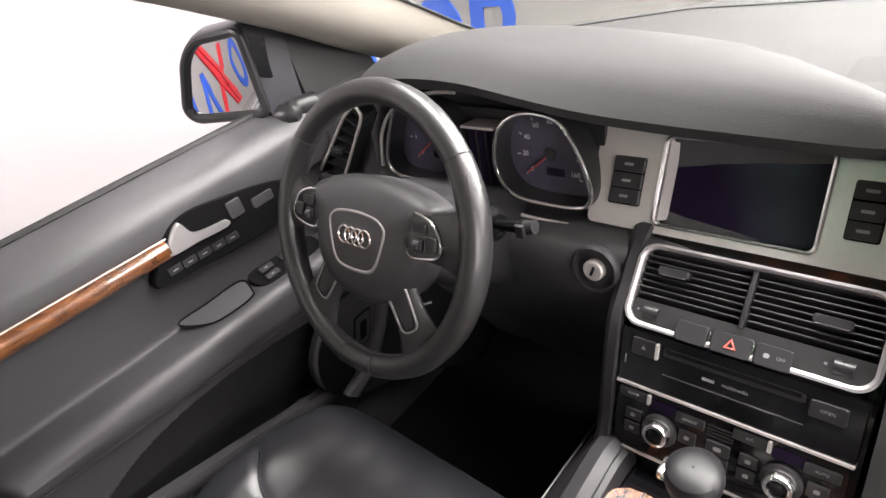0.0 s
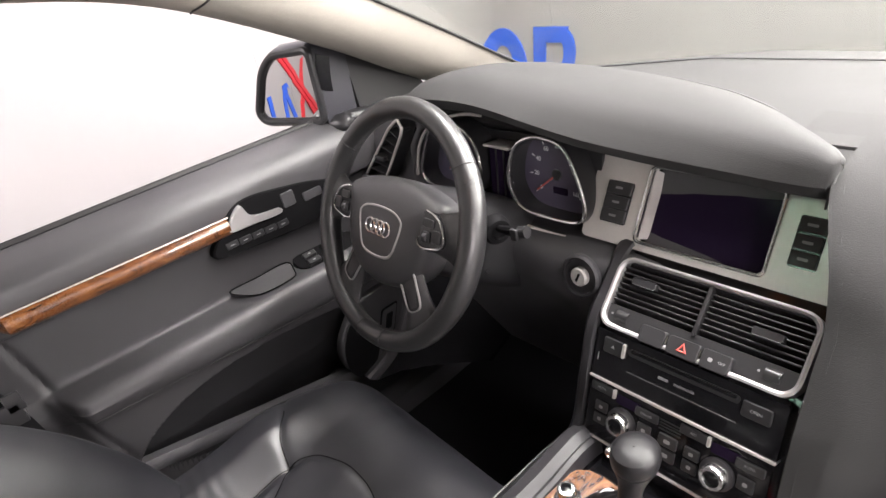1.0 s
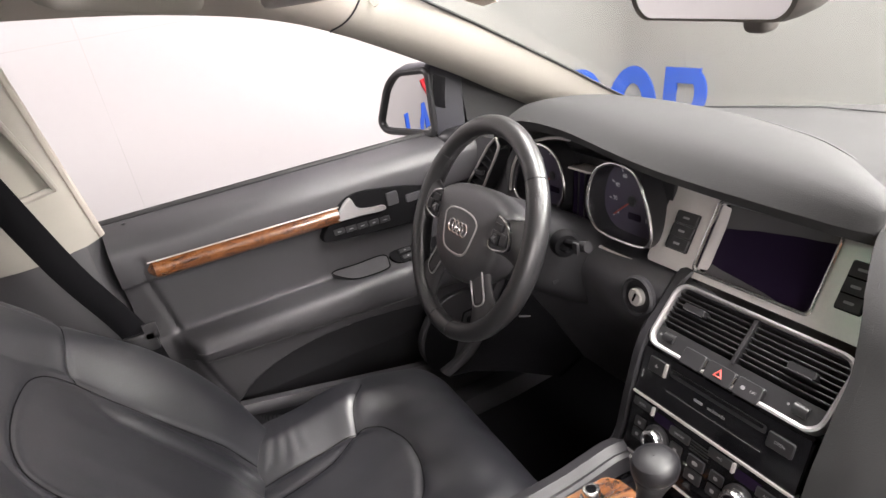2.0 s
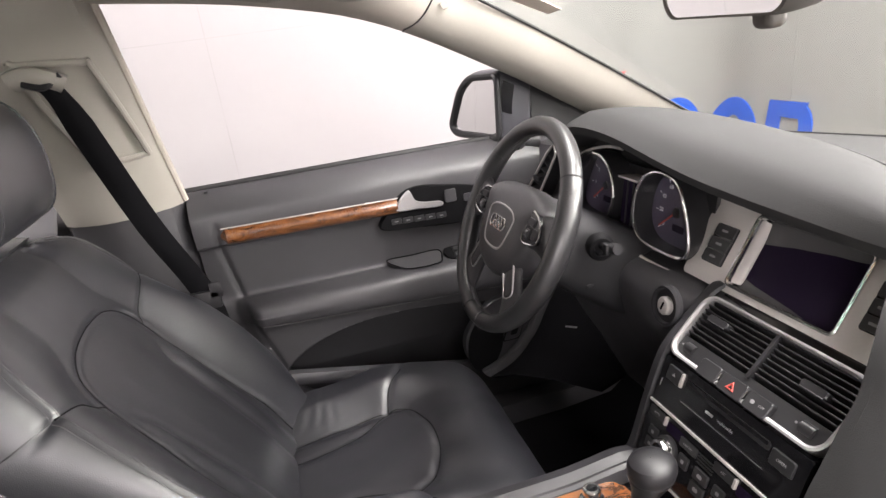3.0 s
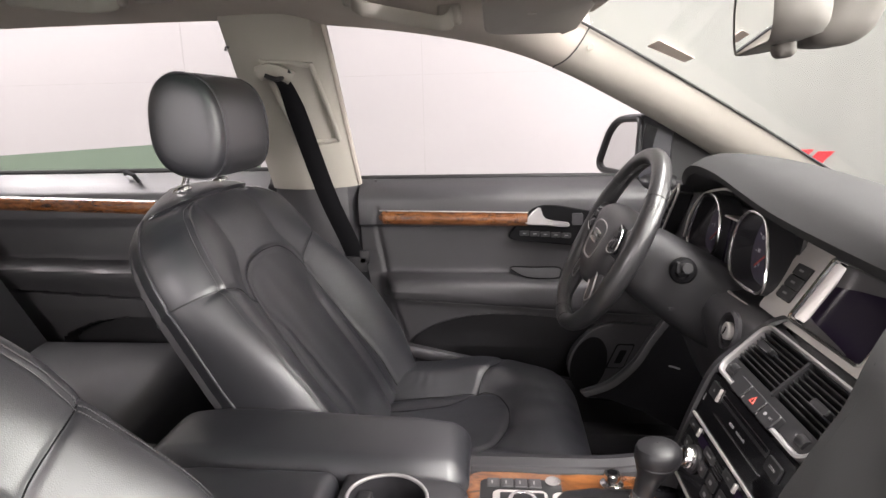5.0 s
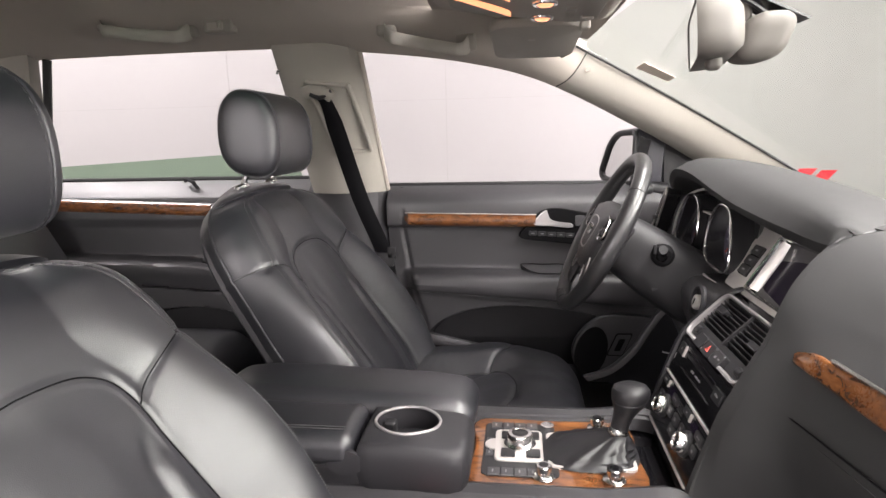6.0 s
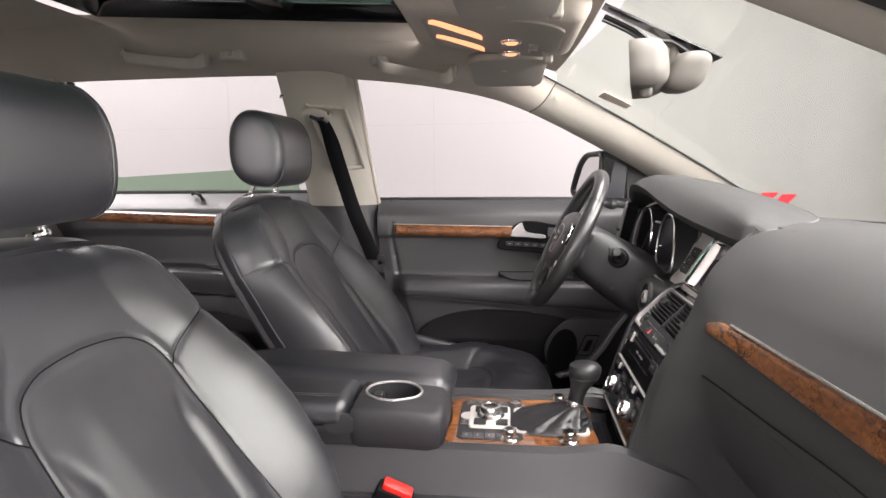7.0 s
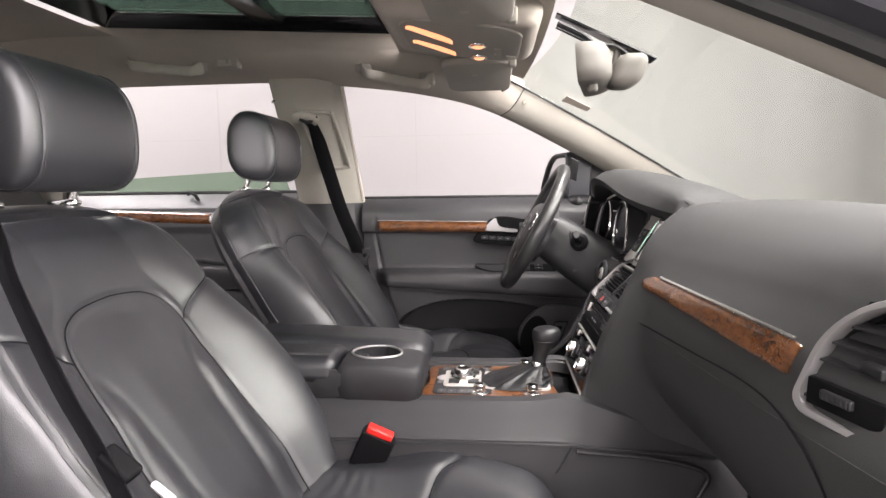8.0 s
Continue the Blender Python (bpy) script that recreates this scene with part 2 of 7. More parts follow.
def slab(x0, x1, y0, y1, z0, z1, r, bend=None, bm=None):
    """A soft block: all edges rounded by r, its surface fine enough to be bent."""
    bm = bm or bmesh.new()
    r = min(r, (x1 - x0) / 2.01, (y1 - y0) / 2.01, (z1 - z0) / 2.01)
    lines = []
    for a, b in ((x0, x1), (y0, y1), (z0, z1)):
        rim = [r * (1 - math.tan(math.pi / 4 * (1 - k / 4))) for k in range(4)]
        inner = [r + (b - a - 2 * r) * k / 8 for k in range(9)]
        lines.append([a + v for v in rim] + [a + v for v in inner] + [b - v for v in reversed(rim)])
    n = len(lines[0])
    made = {}

    def vert(i, j, k):
        if (i, j, k) not in made:
            p = Vector((lines[0][i], lines[1][j], lines[2][k]))
            q = Vector((min(max(p.x, x0 + r), x1 - r), min(max(p.y, y0 + r), y1 - r), min(max(p.z, z0 + r), z1 - r)))
            d = p - q
            p = q + d.normalized() * r
            made[i, j, k] = bm.verts.new(bend(p) if bend else p)
        return made[i, j, k]

    for a in range(n - 1):
        for b in range(n - 1):
            for c in (0, n - 1):
                for order in ((0, 1, 2), (2, 0, 1), (1, 2, 0)):
                    quad = []
                    for u, v in ((a, b), (a + 1, b), (a + 1, b + 1), (a, b + 1)):
                        key = (u, v, c)
                        quad.append(vert(key[order[0]], key[order[1]], key[order[2]]))
                    bm.faces.new(quad)
    return bm


def tube(path, r, closed=False, seg=10, bm=None, flat=1.0):
    bm = bm or bmesh.new()
    P = [Vector(p) for p in path]
    n, rows, ref = len(P), [], None
    for i, p in enumerate(P):
        a = P[(i - 1) % n] if closed or i else p
        b = P[(i + 1) % n] if closed or i < n - 1 else p
        d = (b - a).normalized()
        if ref is None:
            ref = d.orthogonal().normalized()
        ref = (ref - d * ref.dot(d)).normalized()
        s = d.cross(ref)
        rr = r(i / (n - 1)) if callable(r) else r
        rows.append([p + (ref * math.cos(k * math.tau / seg) + s * math.sin(k * math.tau / seg) * flat) * rr for k in range(seg)])
    if closed:
        rows.append(rows[0])
    grid(rows, bm, closed=True)
    if not closed:
        for row in (rows[0], rows[-1]):
            bm.faces.new([bm.verts.new(p) for p in row])
    bmesh.ops.remove_doubles(bm, verts=bm.verts[:], dist=1e-6)
    return bm


def smooth_path(pts, n=8, closed=False):
    """A Catmull-Rom line through the points."""
    P = [Vector(p) for p in pts]
    k = len(P)
    out = []
    for i in range(k if closed else k - 1):
        if closed:
            a, b, c, d = (P[(i + j) % k] for j in (-1, 0, 1, 2))
        else:
            a, b, c, d = P[max(i - 1, 0)], P[i], P[i + 1], P[min(i + 2, k - 1)]
        for s in range(n):
            t = s / n
            out.append(0.5 * (2 * b + (c - a) * t + (2 * a - 5 * b + 4 * c - d) * t * t + (3 * b - a - 3 * c + d) * t ** 3))
    if not closed:
        out.append(P[-1])
    return out


def round_rect(w, h, r, n=5):
    """Outline of a rounded rectangle round (0, 0), anticlockwise."""
    out = []
    for cx, cy, a0 in ((w / 2 - r, h / 2 - r, 0), (-w / 2 + r, h / 2 - r, 90), (-w / 2 + r, -h / 2 + r, 180), (w / 2 - r, -h / 2 + r, 270)):
        for k in range(n + 1):
            a = radians(a0 + 90 * k / n)
            out.append((cx + r * math.cos(a), cy + r * math.sin(a)))
    return out


def plate(outline, z0, z1, m=None, bevel=0.0, bm=None):
    """A flat piece: the outline raised from z0 to z1, its upper rim chamfered."""
    bm = bm or bmesh.new()
    c = Vector((sum(p[0] for p in outline) / len(outline), sum(p[1] for p in outline) / len(outline)))
    ins = [Vector(p[:2]) + (c - Vector(p[:2])).normalized() * bevel for p in outline]
    loops = [[Vector((p[0], p[1], z0)) for p in outline], [Vector((p[0], p[1], z1 - bevel)) for p in outline]]
    if bevel:
        loops.append([Vector((p[0], p[1], z1)) for p in ins])
    if m:
        loops = [[m @ p for p in lo] for lo in loops]
    rows = [[bm.verts.new(p) for p in lo] for lo in loops]
    n = len(outline)
    for a, b in zip(rows, rows[1:]):
        for i in range(n):
            bm.faces.new((a[i], a[(i + 1) % n], b[(i + 1) % n], b[i]))
    bm.faces.new(rows[-1])
    bm.faces.new(rows[0][::-1])
    return bm


def band(outer, inner, z0, z1, m=None, bm=None):
    """A frame between two outlines of as many points, from z0 to z1 (z1 may be a pair: outer, inner)."""
    zo, zi = z1 if isinstance(z1, tuple) else (z1, z1)
    bm = bm or bmesh.new()
    mid = [((a[0] + b[0]) / 2, (a[1] + b[1]) / 2) for a, b in zip(outer, inner)]
    top = max(zo, zi) + 0.0006
    loops = [[(p[0], p[1], z0) for p in outer], [(p[0], p[1], zo) for p in outer], [(p[0], p[1], top) for p in mid], [(p[0], p[1], zi) for p in inner], [(p[0], p[1], z0) for p in inner]]
    rows = [[(m @ Vector(p)) if m else Vector(p) for p in lo] for lo in loops]
    return grid(rows + [rows[0]], bm, closed=True)


def lathe(profile, m=None, seg=24, bm=None):
    """Turns (radius, height) pairs round z."""
    bm = bm or bmesh.new()
    m = m or Matrix()
    grid([[m @ Vector((r * math.cos(k * math.tau / seg), r * math.sin(k * math.tau / seg), h)) for k in range(seg)] for r, h in profile], bm, closed=True)
    for r, h in (profile[0], profile[-1]):
        if r > 1e-5:
            bm.faces.new([bm.verts.new(m @ Vector((r * math.cos(k * math.tau / seg), r * math.sin(k * math.tau / seg), h))) for k in range(seg)])
    bmesh.ops.remove_doubles(bm, verts=bm.verts[:], dist=1e-6)
    return bm


def face_frame(low, high, x=0.0):
    """The pose of a face that runs along x and rises from low to high, both (y, z): its z looks at the seats."""
    u = Vector((1, 0, 0))
    v = Vector((0, high[0] - low[0], high[1] - low[1]))
    length = v.length
    v.normalize()
    n = u.cross(v)
    m = Matrix((u, v, n)).transposed().to_4x4()
    m.translation = (x, low[0], low[1])
    return m, length


def words(text, size, m, mat, parent, label=""):
    """Raised print in the built-in font, centred on m."""
    curve = bpy.data.curves.new("print", "FONT")
    curve.body, curve.size, curve.align_x, curve.align_y = text, size, "CENTER", "CENTER"
    curve.extrude, curve.resolution_u = 0.0002, 3
    tmp = bpy.data.objects.new("print", curve)
    me = bpy.data.meshes.new_from_object(tmp)
    bpy.data.objects.remove(tmp)
    me.transform(m)
    me.materials.append(mat)
    ob = new("print", me)
    ob.parent = parent
    ob.matrix_parent_inverse = parent.matrix_world.inverted()
    if label:
        ob["label"] = label
    return ob


def lerp_table(table, x):
    """Smooth values from rows of (x, values...)."""
    if x <= table[0][0]:
        return table[0][1:]
    for a, b in zip(table, table[1:]):
        if x <= b[0]:
            t = (x - a[0]) / (b[0] - a[0])
            return [p + (q - p) * t for p, q in zip(a[1:], b[1:])]
    return table[-1][1:]


def soft(t):
    t = min(1.0, max(0.0, t))
    return t * t * (3 - 2 * t)


def bump_at(d, w):
    return math.exp(-(d / w) ** 2)


def line_distance(u, v, line):
    best = 9.0
    for (ax, ay), (bx, by) in zip(line, line[1:]):
        dx, dy = bx - ax, by - ay
        t = max(0.0, min(1.0, ((u - ax) * dx + (v - ay) * dy) / (dx * dx + dy * dy)))
        best = min(best, math.hypot(u - ax - t * dx, v - ay - t * dy))
    return best


# ---- hall ----
WEST, NORTH, EAST, SOUTH, TOP = -2.3, 2.2, 3.6, -5.2, ROOM_TOP


def wall(name, x0, x1, y0, y1):
    return tagged(part(name, box(x0, x1, y0, y1, 0, TOP), WALL, smooth=False), "white panelled wall of a photo booth", "wall", kind="structure")


west = wall("wall_west", WEST - 0.1, WEST, SOUTH, NORTH)
north = wall("wall_north", WEST - 0.1, EAST + 0.1, NORTH, NORTH + 0.1)
wall("wall_east", EAST, EAST + 0.1, SOUTH, NORTH)
wall("wall_south", WEST - 0.1, EAST + 0.1, SOUTH - 0.1, SOUTH)
tagged(part("ground", box(WEST - 0.1, EAST + 0.1, SOUTH - 0.1, NORTH + 0.1, -0.1, 0), CONCRETE, smooth=False), "grey sealed concrete floor of the booth", "floor", kind="structure")
tagged(part("ceiling", box(WEST - 0.1, EAST + 0.1, SOUTH - 0.1, NORTH + 0.1, TOP, TOP + 0.1), WALL, smooth=False), "white ceiling of the booth with light panels", "ceiling", kind="structure")
for lx, ly, wx, wy, _ in LIGHT_SPOTS:
    panel = thing("light_panel", "white glowing ceiling light panel in a slim frame", "lamp", group="hall lights")
    part("diffuser", box(lx - wx / 2, lx + wx / 2, ly - wy / 2, ly + wy / 2, TOP - 0.03, TOP - 0.015), PANEL_GLOW, panel, smooth=False)
    corners = ((1, 1), (-1, 1), (-1, -1), (1, -1))
    part("frame", band([(lx + x * (wx / 2 + 0.03), ly + y * (wy / 2 + 0.03)) for x, y in corners], [(lx + x * wx / 2, ly + y * wy / 2) for x, y in corners], TOP, TOP - 0.035), WALL, panel, smooth=False)
for ly, lz, _ in ADDED_TALL_SPOTS:
    panel = thing("light_panel", "added tall glowing wall panel in a slim frame, out of view", "lamp", group="hall lights")
    part("diffuser", box(3.565, 3.58, ly - 0.6, ly + 0.6, lz - 0.6, lz + 0.6), PANEL_GLOW, panel, smooth=False)
    part("back_box", box(3.581, 3.6, ly - 0.62, ly + 0.62, lz - 0.62, lz + 0.62, 0.004), WALL, panel, smooth=False)
fx, fz, fw, fh, _ = ADDED_FRONT_SPOT
panel = thing("light_panel", "added broad glowing wall panel in a slim frame, out of view", "lamp", group="hall lights")
part("diffuser", box(fx - fw / 2, fx + fw / 2, 2.165, 2.18, fz - fh / 2, fz + fh / 2), PANEL_GLOW, panel, smooth=False)
part("back_box", box(fx - fw / 2 - 0.02, fx + fw / 2 + 0.02, 2.181, 2.2, fz - fh / 2 - 0.02, fz + fh / 2 + 0.02, 0.004), WALL, panel, smooth=False)
# the two walls meet in a rounded cove
COVE = 0.35


def north_point(s, z, d):
    """A place on the north wall, d in front of it; past the cove's start it bends round to the west wall."""
    start = WEST + COVE
    if s >= start:
        return Vector((s, NORTH - d, z))
    a = (start - s) / COVE
    return Vector((start - (COVE - d) * math.sin(a), NORTH - COVE + (COVE - d) * math.cos(a), z))


arc = [WEST + COVE - COVE * math.pi / 2 * k / 20 for k in range(21)]
tagged(part("wall_cove", shell([[north_point(x, z, 0.0005) for x in arc] for z in (0.0, TOP)], (-0.03, 0.03, 0)), WALL), "rounded white corner of the booth", "wall", kind="structure")
# joints between the wall panels
for k in range(-4, 3):
    part("wall_joint", box(WEST, WEST + 0.0015, -0.145 + 1.22 * k - 0.002, -0.145 + 1.22 * k + 0.002, 0, TOP), SEAM, west, smooth=False)
part("wall_joint", box(WEST, WEST + 0.0015, SOUTH, NORTH - 0.02, 1.49, 1.493), SEAM, west, smooth=False)
for x in (-1.6, -0.4, 0.8, 2.0, 3.2):
    part("wall_joint", box(x - 0.002, x + 0.002, NORTH - 0.0015, NORTH, 0, TOP), SEAM, north, smooth=False)


LAYER = itertools.count()


def on_wall(outline, wall_name, mat, name, parent):
    """A flat piece of a sign; outline in metres along the wall and up."""
    if wall_name == "west":
        m = Matrix(((0, 0, 1, WEST), (1, 0, 0, 0), (0, 1, 0, 0), (0, 0, 0, 1)))
    else:
        m = Matrix(((1, 0, 0, 0), (0, 0, -1, NORTH), (0, 1, 0, 0), (0, 0, 0, 1)))
    return part(name, plate(outline, 0.002, 0.006 + 0.0006 * (next(LAYER) % 12), m), mat, parent, smooth=False)


def ring_sign(cx, cz, rx, rz, wide, wall_name, mat, parent, a0=0, a1=360, slant=0.12):
    bm = bmesh.new()
    if wall_name == "west":
        m = Matrix(((0, 0, 1, WEST), (1, 0, 0, 0), (0, 1, 0, 0), (0, 0, 0, 1)))
    else:
        m = Matrix(((1, 0, 0, 0), (0, 0, -1, NORTH), (0, 1, 0, 0), (0, 0, 0, 1)))
    n = 40
    if wall_name == "west":
        at = lambda p, d: m @ Vector((*p, d))
    else:
        at = lambda p, d: north_point(*p, d)
    rows = []
    face = 0.006 + 0.0006 * (next(LAYER) % 12)
    for k in range(n + 1):
        a = radians(a0 + (a1 - a0) * k / n)
        o = (cx + rx * math.cos(a) + slant * rz * math.sin(a), cz + rz * math.sin(a))
        i = (cx + (rx - wide) * math.cos(a) + slant * (rz - wide) * math.sin(a), cz + (rz - wide) * math.sin(a))
        rows.append([at(o, 0.002), at(o, face), at(i, face), at(i, 0.002)])
    grid(rows, bm, closed=True)
    return part("shape", bm, mat, parent, smooth=False)


def bar_sign(a, b, wide, wall_name, mat, parent):
    dx, dz = b[0] - a[0], b[1] - a[1]
    k = wide / 2
    return on_wall([(a[0] - k, a[1]), (a[0] + k, a[1]), (b[0] + k, b[1]), (b[0] - k, b[1])], wall_name, mat, "shape", parent)


# the sign that runs round the corner of the booth: crossed red strokes, then blue rounded shapes
sign = thing("wall_sign", "large red and blue sign shapes fixed across the white booth walls", "sign")
bar_sign((1.19, 0.55), (1.70, 1.095), 0.085, "west", RED, sign)
bar_sign((1.30, 0.55), (1.80, 1.085), 0.075, "west", RED, sign)
bar_sign((1.75, 0.55), (1.35, 1.0), 0.10, "west", RED, sign)
ring_sign(-2.262, 0.715, 0.140, 0.205, 0.085, "north", BLUE, sign)
ring_sign(-1.940, 0.715, 0.160, 0.212, 0.085, "north", BLUE, sign)
bar_sign((-1.735, 0.51), (-1.668, 0.93), 0.075, "north", BLUE, sign)
on_wall([(-1.69, 0.86), (-1.54, 0.86), (-1.50, 0.93), (-1.69, 0.93)], "north", BLUE, "shape", sign)
ring_sign(-1.56, 0.815, 0.085, 0.115, 0.065, "north", BLUE, sign, -90, 90)
on_wall([(-1.71, 0.70), (-1.56, 0.70), (-1.56, 0.765), (-1.71, 0.765)], "north", BLUE, "shape", sign)
bar_sign((-1.49, 0.51), (-1.56, 0.72), 0.075, "north", BLUE, sign)
# its twin further back, which the door mirror shows
twin = thing("wall_sign", "large red and blue sign shapes on the white booth wall", "sign")
TY, TZ = -4.15, 0.36
bar_sign((TY - 0.30, TZ - 0.28), (TY + 0.42, TZ + 0.42), 0.09, "west", RED, twin)
bar_sign((TY - 0.19, TZ - 0.28), (TY + 0.53, TZ + 0.42), 0.08, "west", RED, twin)
bar_sign((TY + 0.28, TZ - 0.28), (TY - 0.16, TZ + 0.3), 0.12, "west", RED, twin)
ring_sign(TY - 0.62, TZ, 0.22, 0.26, 0.09, "west", BLUE, twin)
bar_sign((TY + 0.72, TZ - 0.26), (TY + 0.55, TZ + 0.2), 0.09, "west", BLUE, twin)
bar_sign((TY + 0.40, TZ - 0.26), (TY + 0.55, TZ + 0.2), 0.09, "west", BLUE, twin)
bar_sign((TY + 1.0, TZ - 0.26), (TY + 1.0, TZ + 0.2), 0.09, "west", BLUE, twin)

# ---- car shell ----
# side window opening: rear post, roof edge, front pillar (y, z)
WINDOW_TOP = [(-1.35, 1.52, -0.655), (-1.1, 1.535, -0.65), (-0.39, 1.535, -0.635), (-0.18, 1.519, -0.632), (0.08, 1.487, -0.64), (0.30, 1.432, -0.665), (0.56, 1.307, -0.725), (0.75, 1.20, -0.775), (0.86, 1.14, -0.80), (1.02, 1.06, -0.81)]


def roof_z(y):
    return 1.604 - 0.055 * (y - 0.04)


INNER_EDGE = [(-1.35, 1.66, -0.44), (-1.1, 1.655, -0.44), (-0.39, 1.62, -0.44), (-0.18, 1.612, -0.44), (0.08, 1.585, -0.48), (0.37, 1.512, -0.625), (0.62, 1.378, -0.662), (0.84, 1.252, -0.692), (1.007, 1.152, -0.712), (1.14, 1.075, -0.725)]


def rail_rows(side, thick=0.0):
    """Rows of the soft trim between the side window and the roof or windscreen."""
    rows = []
    a = smooth_path([(x * -side, y, z) for y, z, x in WINDOW_TOP], 6)
    b = smooth_path([(x * -side, y, z) for y, z, x in INNER_EDGE], 6)
    for p, q in zip(a, b):
        out = Vector((side * 0.05, 0, 0))
        row = [p + out * 0.9 + Vector((0, 0, 0.012)), p + Vector((side * 0.012, 0, -0.003)), p]
        for k in range(1, 9):
            t = k / 9
            bulge = math.sin(t * math.pi) * 0.016 + (1 - t) * t * 0.02
            mid = p.lerp(q, t)
            row.append(mid + Vector((-side * 0.55 * bulge, 0, -0.8 * bulge)))
        row.append(q)
        row.append(q + Vector((side * 0.02, 0, 0.025)))
        rows.append(row)
    return rows


def split_rows(rows, y):
    """The rows behind y and those ahead of it."""
    k = min(range(len(rows)), key=lambda i: abs(rows[i][2].y - y))
    return rows[:k + 1], rows[k:]


shell_car = thing("car_shell", "cream lined cabin shell of a large grey car", "car", kind="structure")
for side in (-1, 1):
    rear, front = split_rows(rail_rows(side), 0.34)
    part("roof_rail", grid(rear), LINING, shell_car, "beige cloth roof rail")
    shifted = [[p + Vector((-side * 0.0015, 0.0012, -0.001)) for p in r[:-1]] for r in front]
    part("front_pillar", grid(shifted), CREAM, shell_car, "smooth cream plastic pillar trim")
    # dark line along the windscreen and the weather seal round the door opening
    edge = smooth_path([(x * -side, y, z) for y, z, x in INNER_EDGE[5:]], 6)
    part("screen_seal", tube([p + Vector((-side * 0.004, -0.004, 0.004)) for p in edge], 0.0032, seg=8), RUBBER, shell_car)
    top = smooth_path([(x * -side, y, z) for y, z, x in WINDOW_TOP], 6)
    part("door_seal", tube([p + Vector((side * 0.046, 0, 0.016)) for p in top], 0.011, seg=8), RUBBER, shell_car)
    low = lambda p: 1 - 0.8 * soft((p.y - 0.05) / 0.4) * (side < 0)
    part("outer_roof_side", shell([[p + Vector((side * 0.05, 0, 0.02 * low(p))), p + Vector((side * 0.075, 0, 0.03 * low(p))), p + Vector((side * 0.09, 0, 0.08 * low(p))), p + Vector((side * 0.06, 0, 0.14 * low(p)))] for p in top], (0, 0, 0.01)), PAINT, shell_car, "dark grey painted roof side")
    # joint between roof rail and pillar trim
    part("trim_joint", tube([p + Vector((-side * 0.001, 0, -0.001)) for p in rear[-1][1:-1]], 0.0016, seg=6), BLACK, shell_car)

# roof lining round the glass roof
X0, Y0, Y1 = 0.40, -0.80, 0.045
lining = bmesh.new()
for side in (-1, 1):
    rows = []
    for k in range(25):
        y = -1.35 + (Y1 + 1.35) * k / 24
        z = roof_z(y)
        rows.append([(side * (0.455 - 0.06 * j / 4), y, z - 0.008 + 0.02 * j / 4 - 0.03 * max(0, 0.5 - j / 4)) for j in range(5)])
    grid(rows, lining)
rows = []
for k in range(13):
    t = k / 12
    y = Y1 + (0.40 - Y1) * t
    rows.append([(x * (1 + 0.12 * t), y + (1 - (x / 0.62) ** 2) * 0.03 * t, roof_z(Y1) - 0.006 - 0.085 * t ** 1.5 - 0.02 * (x / 0.5) ** 2 * (1 - t)) for x in [-0.52 + 1.04 * j / 16 for j in range(17)]])
grid(rows, lining)
rows = []
for k in range(9):
    y = Y0 - 0.6 * k / 8
    rows.append([(x, y, roof_z(y) - 0.006 - 0.06 * (k / 8) ** 2) for x in [-0.455 + 0.91 * j / 12 for j in range(13)]])
grid(rows, lining)
tagged(part("ceiling_lining", lining, LINING), "beige cloth roof lining round the glass roof", "ceiling", kind="structure")

# glass roof
sunroof = thing("glass_roof", "dark green tinted panoramic glass roof with black frame", "sunroof")
zf, zr = roof_z(Y1), roof_z(Y0)
for ya, yb in ((Y1 - 0.02, -0.27), (-0.33, Y0 + 0.02)):
    part("pane", shell([[(-X0 - 0.03, ya, roof_z(ya) + 0.05), (X0 + 0.03, ya, roof_z(ya) + 0.05)], [(-X0 - 0.03, yb, roof_z(yb) + 0.05), (X0 + 0.03, yb, roof_z(yb) + 0.05)]], (0, 0, 0.005)), ROOF_GLASS, sunroof, smooth=False)
part("cross_bar", box(-X0 - 0.02, X0 + 0.02, -0.335, -0.265, roof_z(-0.3) + 0.02, roof_z(-0.3) + 0.05, 0.006), GLOSS, sunroof)
for side in (-1, 1):
    part("side_frame", shell([[(side * (X0 - 0.005), y, roof_z(y) + 0.008), (side * (X0 - 0.025), y, roof_z(y) + 0.03), (side * (X0 - 0.03), y, roof_z(y) + 0.048), (side * (X0 + 0.05), y, roof_z(y) + 0.05)] for y in [Y0 + (Y1 - Y0) * k / 8 for k in range(9)]], (side * 0.004, 0, 0)), GLOSS, sunroof)
    part("bright_line", tube([(side * (X0 - 0.031), y, roof_z(y) + 0.046) for y in (Y0 + 0.05, Y1 - 0.03)], 0.0018, seg=6), CHROME, sunroof)
for y in (Y0, Y1):
    k = 1 if y == Y0 else -1
    part("end_frame", shell([[(x, y + k * 0.0, roof_z(y) + 0.008), (x, y + k * 0.03, roof_z(y) + 0.028), (x, y + k * 0.05, roof_z(y) + 0.05)] for x in (-X0, 0, X0)], (0, 0, 0.004)), GLOSS, sunroof)

# windscreen
def screen_point(x, t):
    """x from -1 to 1 across, t from 0 at the roof to 1 at the bottom."""
    y, z = 0.385 + 0.77 * t, 1.512 - 0.437 * t
    return Vector((x * (0.625 + 0.1 * t), y + (0.09 + 0.10 * t) * (1 - x * x), z + 0.02 * (1 - x * x) * (1 - t)))


windscreen = tagged(part("windscreen", shell([[screen_point(-1 + j / 12, k / 16) for j in range(25)] for k in range(17)], (0, 0.003, 0.004)), CLEAR), "clear curved windscreen", "window", kind="structure")
windscreen.visible_shadow = False
